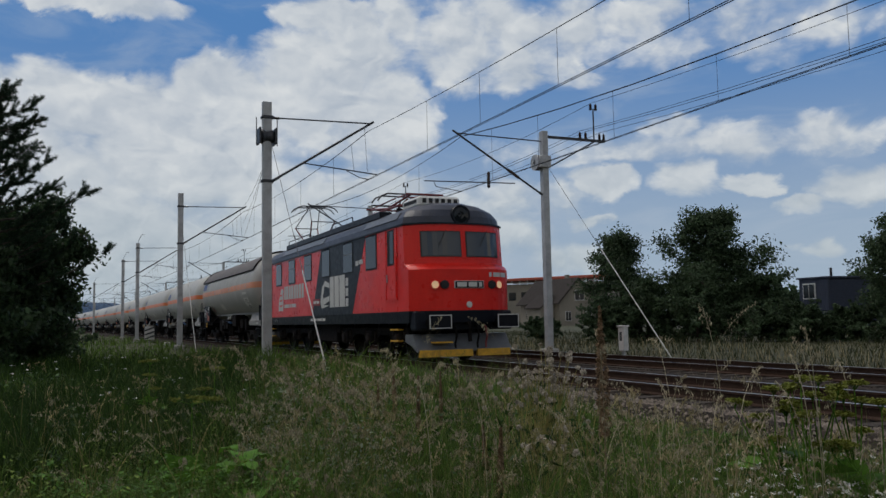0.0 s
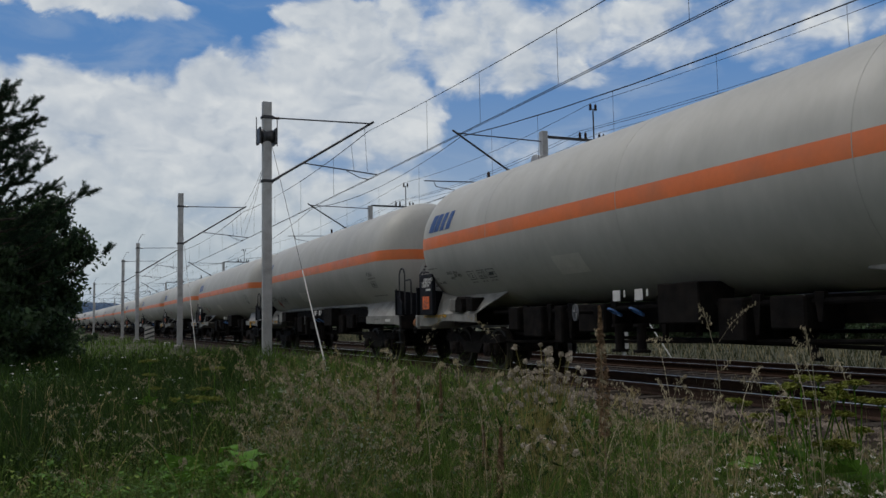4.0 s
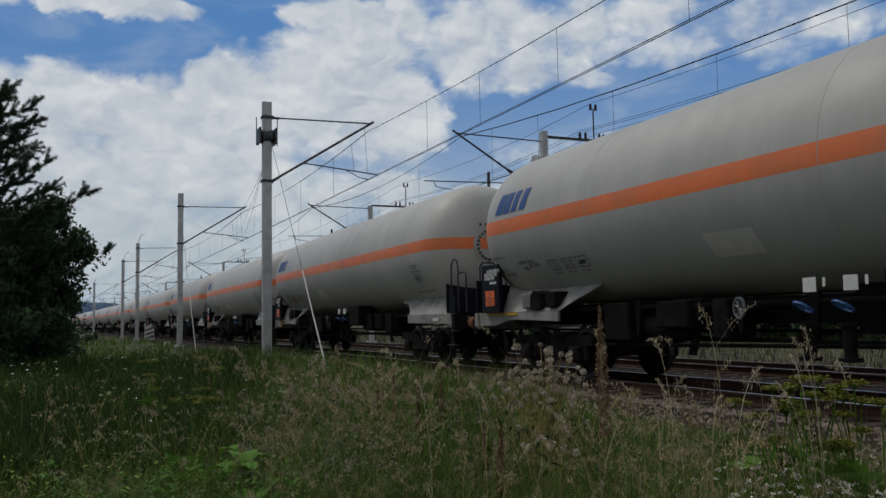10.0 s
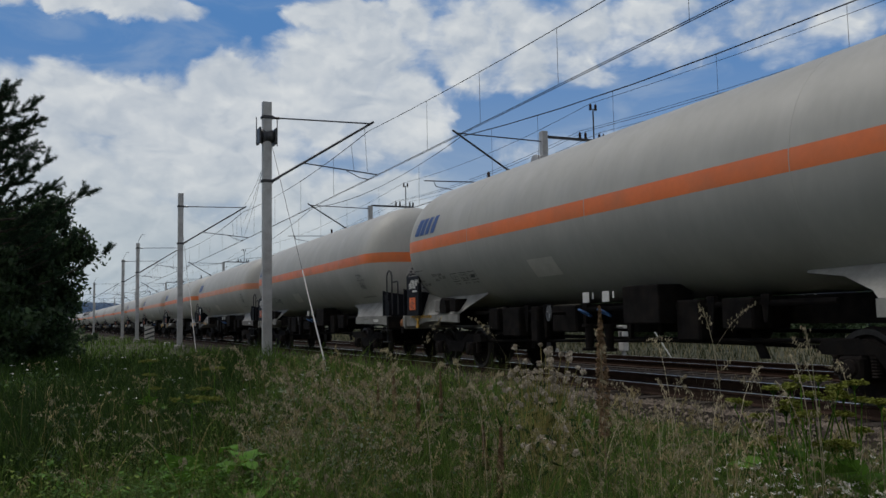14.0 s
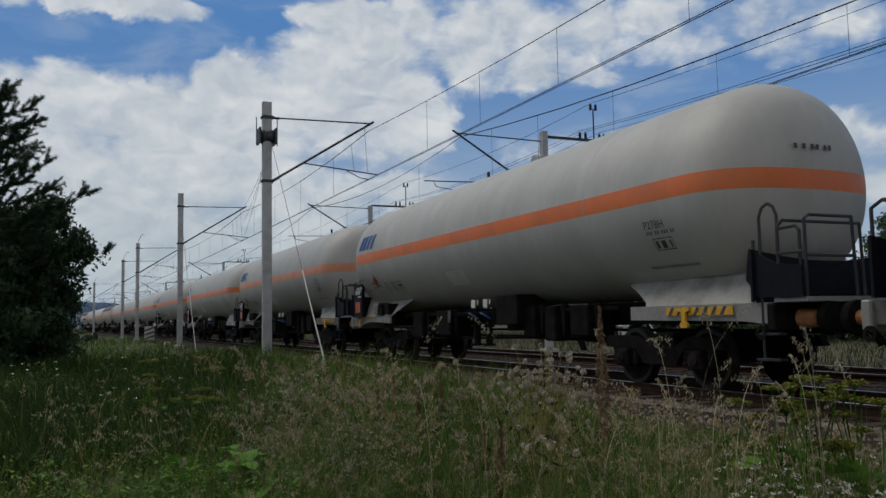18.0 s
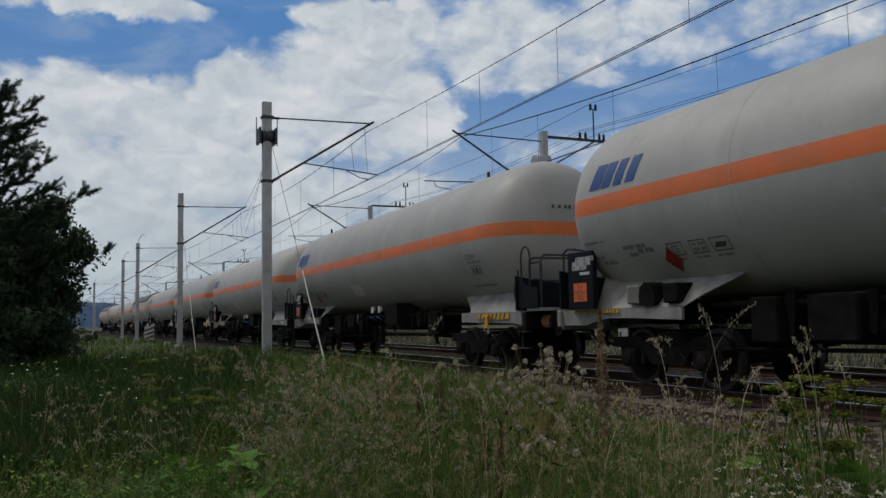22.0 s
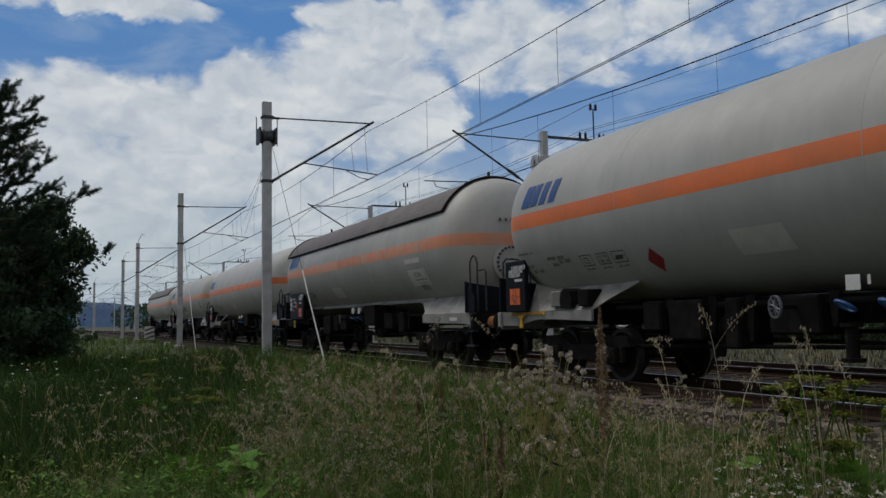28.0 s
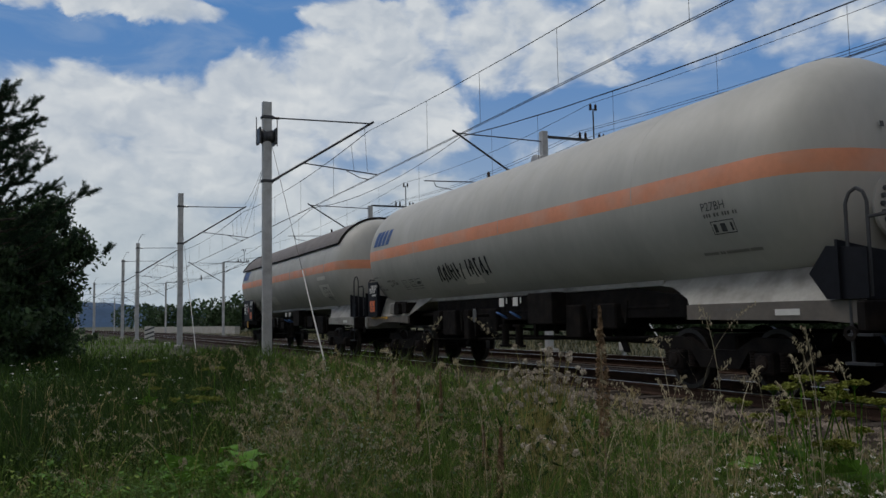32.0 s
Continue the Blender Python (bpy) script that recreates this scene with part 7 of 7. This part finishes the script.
        # white louvred vents on the cab roof
        rv = part("roof_vent", box(B(), 6.3, -0.85, 4.28, 7.6, 0.4, 4.58, 0.06), "frame", t, "white louvred roof vent", m=turn)
        for i in range(6):
            part("vent_slot", box(B(), 7.58, -0.75 + i * 0.19, 4.38, 7.61, -0.64 + i * 0.19, 4.51), "seal", rv)
        part("vent_slot", box(B(), 6.45, -0.855, 4.40, 7.4, -0.84, 4.50), "seal", rv)
    # bogies with three axles each
    for s in (-1, 1):
        cx = s * 4.55
        for y in (-1, 1):
            out = [(-3.1, 0.62), (-3.0, 0.92), (3.0, 0.92), (3.1, 0.62), (2.75, 0.5), (2.0, 0.5), (1.6, 0.72), (0.75, 0.72), (0.4, 0.5), (-0.4, 0.5), (-0.75, 0.72), (-1.6, 0.72), (-2.0, 0.5), (-2.75, 0.5)]
            a, b = sorted((y * 1.05, y * 1.22))
            bf = part("bogie_frame", prism(B(), [(cx + p, q) for p, q in out], "y", a, b), "under", t, "black bogie side frame")
            for dx in (-2.4, 0, 2.4):
                a, b = sorted((y * 1.1, y * 1.32))
                part("axle_box", box(B(), cx + dx - 0.24, a, 0.42, cx + dx + 0.24, b, 0.84, 0.04), "under", bf)
                part("axle_cap", lathe(B(), [(0, 0), (0, 0.15), (0.05, 0.13), (0.06, 0)], pose(cx + dx, y * 1.32, 0.625, 0, 0, y * 90), 14), "wheel", bf)
                for k in (-0.42, 0.42):
                    part("spring", lathe(B(), [(0.0, 0.1)] + [(0.02 + 0.03 * i, 0.1 if i % 2 else 0.08) for i in range(11)] + [(0.36, 0.1)], pose(cx + dx + k, y * 1.2, 0.5, 0, -90, 0), 10), "wheel", bf)
            part("sand_box", box(B(), cx - 3.35, min(y * 1.0, y * 1.3), 0.75, cx - 2.95, max(y * 1.0, y * 1.3), 1.05, 0.03), "under", t)
            part("sand_pipe", pipe(B(), [(cx + 3.0, y * 1.1, 0.8), (cx + 3.2, y * 0.95, 0.45), (cx + 3.1, y * 0.78, 0.12)], 0.025), "under", t)
        for dx in (-2.4, 0, 2.4):
            wheelset(t, cx + dx, 0.625)
    part("battery_box", box(B(), -1.2, -1.3, 0.45, 1.2, 1.3, 1.06, 0.03), "under", t)
    # raised pantograph over the rear cab
    px = -6.25

    def pan(name, up):
        g = part(name, pipe(B(), [(px - 1.0, -0.6, 4.5), (px + 1.0, -0.6, 4.5), (px + 1.0, 0.6, 4.5), (px - 1.0, 0.6, 4.5), (px - 1.0, -0.6, 4.5)] if up else [(3.0, -0.6, 4.6), (5.4, -0.6, 4.6), (5.4, 0.6, 4.6), (3.0, 0.6, 4.6), (3.0, -0.6, 4.6)], 0.04), "lead", t, "dark red pantograph" if not up else "raised pantograph with dark red base")
        return g

    pu = pan("pantograph", True)
    for y in (-0.5, 0.5):
        part("lower_arm", tube(B(), (px - 0.3, y * 0.6, 4.52), (px - 1.35, y, 5.30), 0.03), "lead", pu)
        part("lower_arm", tube(B(), (px + 0.3, y * 0.6, 4.52), (px + 1.35, y, 5.30), 0.03), "lead", pu)
        part("upper_arm", tube(B(), (px - 1.35, y, 5.30), (px - 0.1, y * 0.5, 6.02), 0.02), "dark_steel", pu)
        part("upper_arm", tube(B(), (px + 1.35, y, 5.30), (px + 0.1, y * 0.5, 6.02), 0.02), "dark_steel", pu)
    part("cross_tie", tube(B(), (px - 1.35, -0.5, 5.3), (px - 1.35, 0.5, 5.3), 0.02), "dark_steel", pu)
    part("cross_tie", tube(B(), (px + 1.35, -0.5, 5.3), (px + 1.35, 0.5, 5.3), 0.02), "dark_steel", pu)
    for dx in (-0.28, 0.28):
        part("contact_strip", pipe(B(), [(px + dx, -0.95, 5.86), (px + dx, -0.82, 6.02), (px + dx, -0.6, 6.09), (px + dx, 0.6, 6.09), (px + dx, 0.82, 6.02), (px + dx, 0.95, 5.86)], 0.025), "dark_steel", pu, "dark contact strip with horns")
    part("head_frame", pipe(B(), [(px - 0.28, -0.4, 6.06), (px + 0.28, -0.4, 6.06), (px + 0.28, 0.4, 6.06), (px - 0.28, 0.4, 6.06)], 0.02), "dark_steel", pu)
    pd = pan("pantograph", False)
    for y in (-0.5, 0.5):
        part("lower_arm", tube(B(), (4.2, y, 4.66), (6.0, y * 0.9, 4.86), 0.035), "lead", pd)
        part("lower_arm", tube(B(), (4.2, y, 4.66), (2.4, y * 0.9, 4.84), 0.035), "lead", pd)
        part("upper_arm", tube(B(), (6.0, y * 0.9, 4.88), (4.3, y * 0.4, 5.02), 0.025), "lead", pd)
        part("upper_arm", tube(B(), (2.4, y * 0.9, 4.86), (4.1, y * 0.4, 5.02), 0.025), "lead", pd)
    for dx in (-0.28, 0.28):
        part("contact_strip", pipe(B(), [(4.2 + dx, -0.95, 4.86), (4.2 + dx, -0.82, 5.02), (4.2 + dx, -0.6, 5.1), (4.2 + dx, 0.6, 5.1), (4.2 + dx, 0.82, 5.02), (4.2 + dx, 0.95, 4.86)], 0.025), "dark_steel", pd, "dark contact strip with horns")
    part("cross_tie", tube(B(), (6.0, -0.6, 4.87), (6.0, 0.6, 4.87), 0.03), "lead", pd)
    part("cross_tie", tube(B(), (2.4, -0.6, 4.85), (2.4, 0.6, 4.85), 0.03), "lead", pd)
    for x, y in ((-7.2, -0.55), (-7.2, 0.55), (-5.3, -0.55), (-5.3, 0.55), (3.1, -0.55), (3.1, 0.55), (5.3, -0.55), (5.3, 0.55), (-3.6, 0.0), (-2.2, 0.0), (0.6, 0.2), (1.6, 0.2)):
        part("insulator", lathe(B(), [(0, 0.06), (0.06, 0.1), (0.08, 0.06), (0.14, 0.1), (0.16, 0.06), (0.22, 0.1), (0.25, 0.05), (0.32, 0)], pose(x, y, 4.28, 0, -90, 0), 12), "porcelain", roof)
    part("roof_busbar", pipe(B(), [(-5.2, 0, 4.65), (-3.6, 0, 4.6), (-2.2, 0, 4.6), (0.6, 0.2, 4.6), (1.6, 0.2, 4.6), (3.1, 0.3, 4.65)], 0.02), "wire", roof)
    part("arrester", lathe(B(), [(0, 0.09), (0.1, 0.13), (0.4, 0.13), (0.5, 0.05), (0.75, 0.02), (0.75, 0)], pose(-4.3, 0.35, 4.3, 0, -90, 0), 14), "roofgrey", roof, "grey lightning arrester")
    part("resistor_box", box(B(), -1.8, -0.65, 4.34, 0.2, 0.65, 4.56, 0.03), "navy", roof)
    return t


KINDS = {}
TRAIN = []
for i, (a, b) in enumerate(zip(COUPLED, COUPLED[1:])):
    key = (LONG if a - b > 19.4 else SHORT, i in (0, 18, 21), i in (3, 4, 5, 11, 12, 14, 16, 19), i in (10, 12, 20), i in (2, 10), i in (2, 10, 20))
    if key in KINDS:
        wagon = copy_thing(KINDS[key], pose(0, 0, 0))
    else:
        wagon = KINDS[key] = tank_wagon(*key)
    TRAIN.append((wagon, (a + b) / 2))
# diamond hazard labels: wagon, distance from its rear buffers, height
for i, dx, z in ((0, 4.45, 2.01), (3, 3.94, 2.02), (4, 5.37, 2.15), (5, 2.66, 1.51), (7, 3.94, 1.91), (10, 3.85, 1.96), (11, 3.38, 2.29), (12, 2.45, 2.08), (12, 2.87, 2.3), (13, 3.76, 1.97), (14, 3.93, 1.95), (15, 2.66, 1.47), (17, 5.82, 2), (19, 2.65, 1.48), (8, 2.91, 1.5), (2, 3.57, 1.95), (6, 3.75, 2.05)):
    d = B()
    w = 0.19 if z > 1.7 else 0.12
    d.faces.new([d.verts.new(c) for c in ((0, -w, 0), (w, 0, 0), (0, w, 0), (-w, 0, 0))])
    bmesh.ops.subdivide_edges(d, edges=d.edges, cuts=2, use_grid_fill=True)
    wagon_end = (COUPLED[i] - COUPLED[i + 1]) / 2
    if z > 1.7:
        on_tank(d, -wagon_end + dx, z, 0.012)
    else:
        for v in d.verts:
            v.co = Vector((-wagon_end + dx + v.co.x, -1.26 - 0.035 + (z - 1.25 + v.co.y) * 0.72, z + v.co.y))
    part("hazard_diamond", d, "red_mark", TRAIN[i][0], "dark red diamond hazard label")
# yellow lashing hooks under the rear boards of some wagons
for i in (2, 6, 7, 8, 11, 15, 17):
    hk = prism(B(), [(0, 0.16), (0.22, 0.16), (0.22, 0.13), (0.14, 0.11), (0.14, 0.0), (0.18, -0.03), (0.16, -0.08), (0.05, -0.08), (0.03, -0.03), (0.08, 0.0), (0.08, 0.11), (0, 0.13)], "y", -1.36, -1.33)
    part("lashing_hook", hk, "yellow", TRAIN[i][0], "yellow lashing hook", m=pose(-(COUPLED[i] - COUPLED[i + 1]) / 2 + 1.5, 0, 1.02))
# two bursts of sprayed strokes on the flank of the last but one wagon
rng = random.Random(8)
x = -3.12
for count, gap in ((9, 0.16), (7, 0.17)):
    for k in range(count):
        sc = B()
        tall = 0.33 + 0.06 * rng.random()
        flat_patch(0.07, tall, 4, rng.uniform(-0.35, 0.45), 0.0, 0.04 * math.sin(k * 2.1), sc)
        if k % 2:
            flat_patch(0.12, 0.06, 2, 0.0, 0.0, tall * rng.choice((0.05, 0.45, 0.85)), sc)
        part("graffiti_stroke", on_tank(sc, x, 2.06 + 0.02 * (x + 3.12), 0.009), "blackbox", TRAIN[20][0], "black sprayed stroke")
        x += gap
    x += 0.22
TRAIN.append((locomotive(), -28.95))
WHEELS = [(w, rel + w.matrix_basis.translation.x, w.matrix_basis.translation.z) for ob, rel in TRAIN for w in ob.children if w.name.split(".")[0] == "wheelset"]


def roll_rows(rel, r, place):
    """Rows of a rolling wheelset while it passes: turned by the way that it has gone."""
    span = [k / FPS for k in range(0, 32 * FPS + 1) if -38 < rel + travelled(k / FPS) < 6]
    rows = [(0.0, place)]
    for s in span:
        if s > 0:
            rows.append((s, place @ pose(0, 0, 0, 0, math.degrees((travelled(s) - travelled(span[0])) / r), 0)))
    if rows[-1][0] < 32.0:
        rows.append((32.0, rows[-1][1]))
    return rows


def motions():
    walk(backdrop, [(0.0, pose(0, 0, 0)), (32.0, pose(0, 0, 0, 0, 0, -2.1))])
    for ob, rel in TRAIN:
        walk(ob, [(float(s), line_pose(rel + travelled(s))) for s in range(33)])
    for w, rel, r in WHEELS:
        walk(w, roll_rows(rel, r, w.matrix_basis.copy()))

# ---- sleepers: one mesh, many objects ----
sl_bm = prism(B(), [(-0.14, -0.34), (0.14, -0.34), (0.12, -0.165), (-0.12, -0.165)], "y", -1.3, 1.3)
sl_mesh = bpy.data.meshes.new("sleeper")
sl_bm.to_mesh(sl_mesh)
sl_bm.free()
sl_mesh.materials.append(M["sleeper"])
for off in (0.0, FAR_OFF):
    for k in range(145):
        s_ob = new("sleeper", sl_mesh)
        s_ob.parent = track_bed
        s_ob.matrix_basis = line_pose(8.0 - 0.6 * k + 0.02 * math.sin(k * 7.3), off + 0.015 * math.sin(k * 3.1), 0.0)

motions()
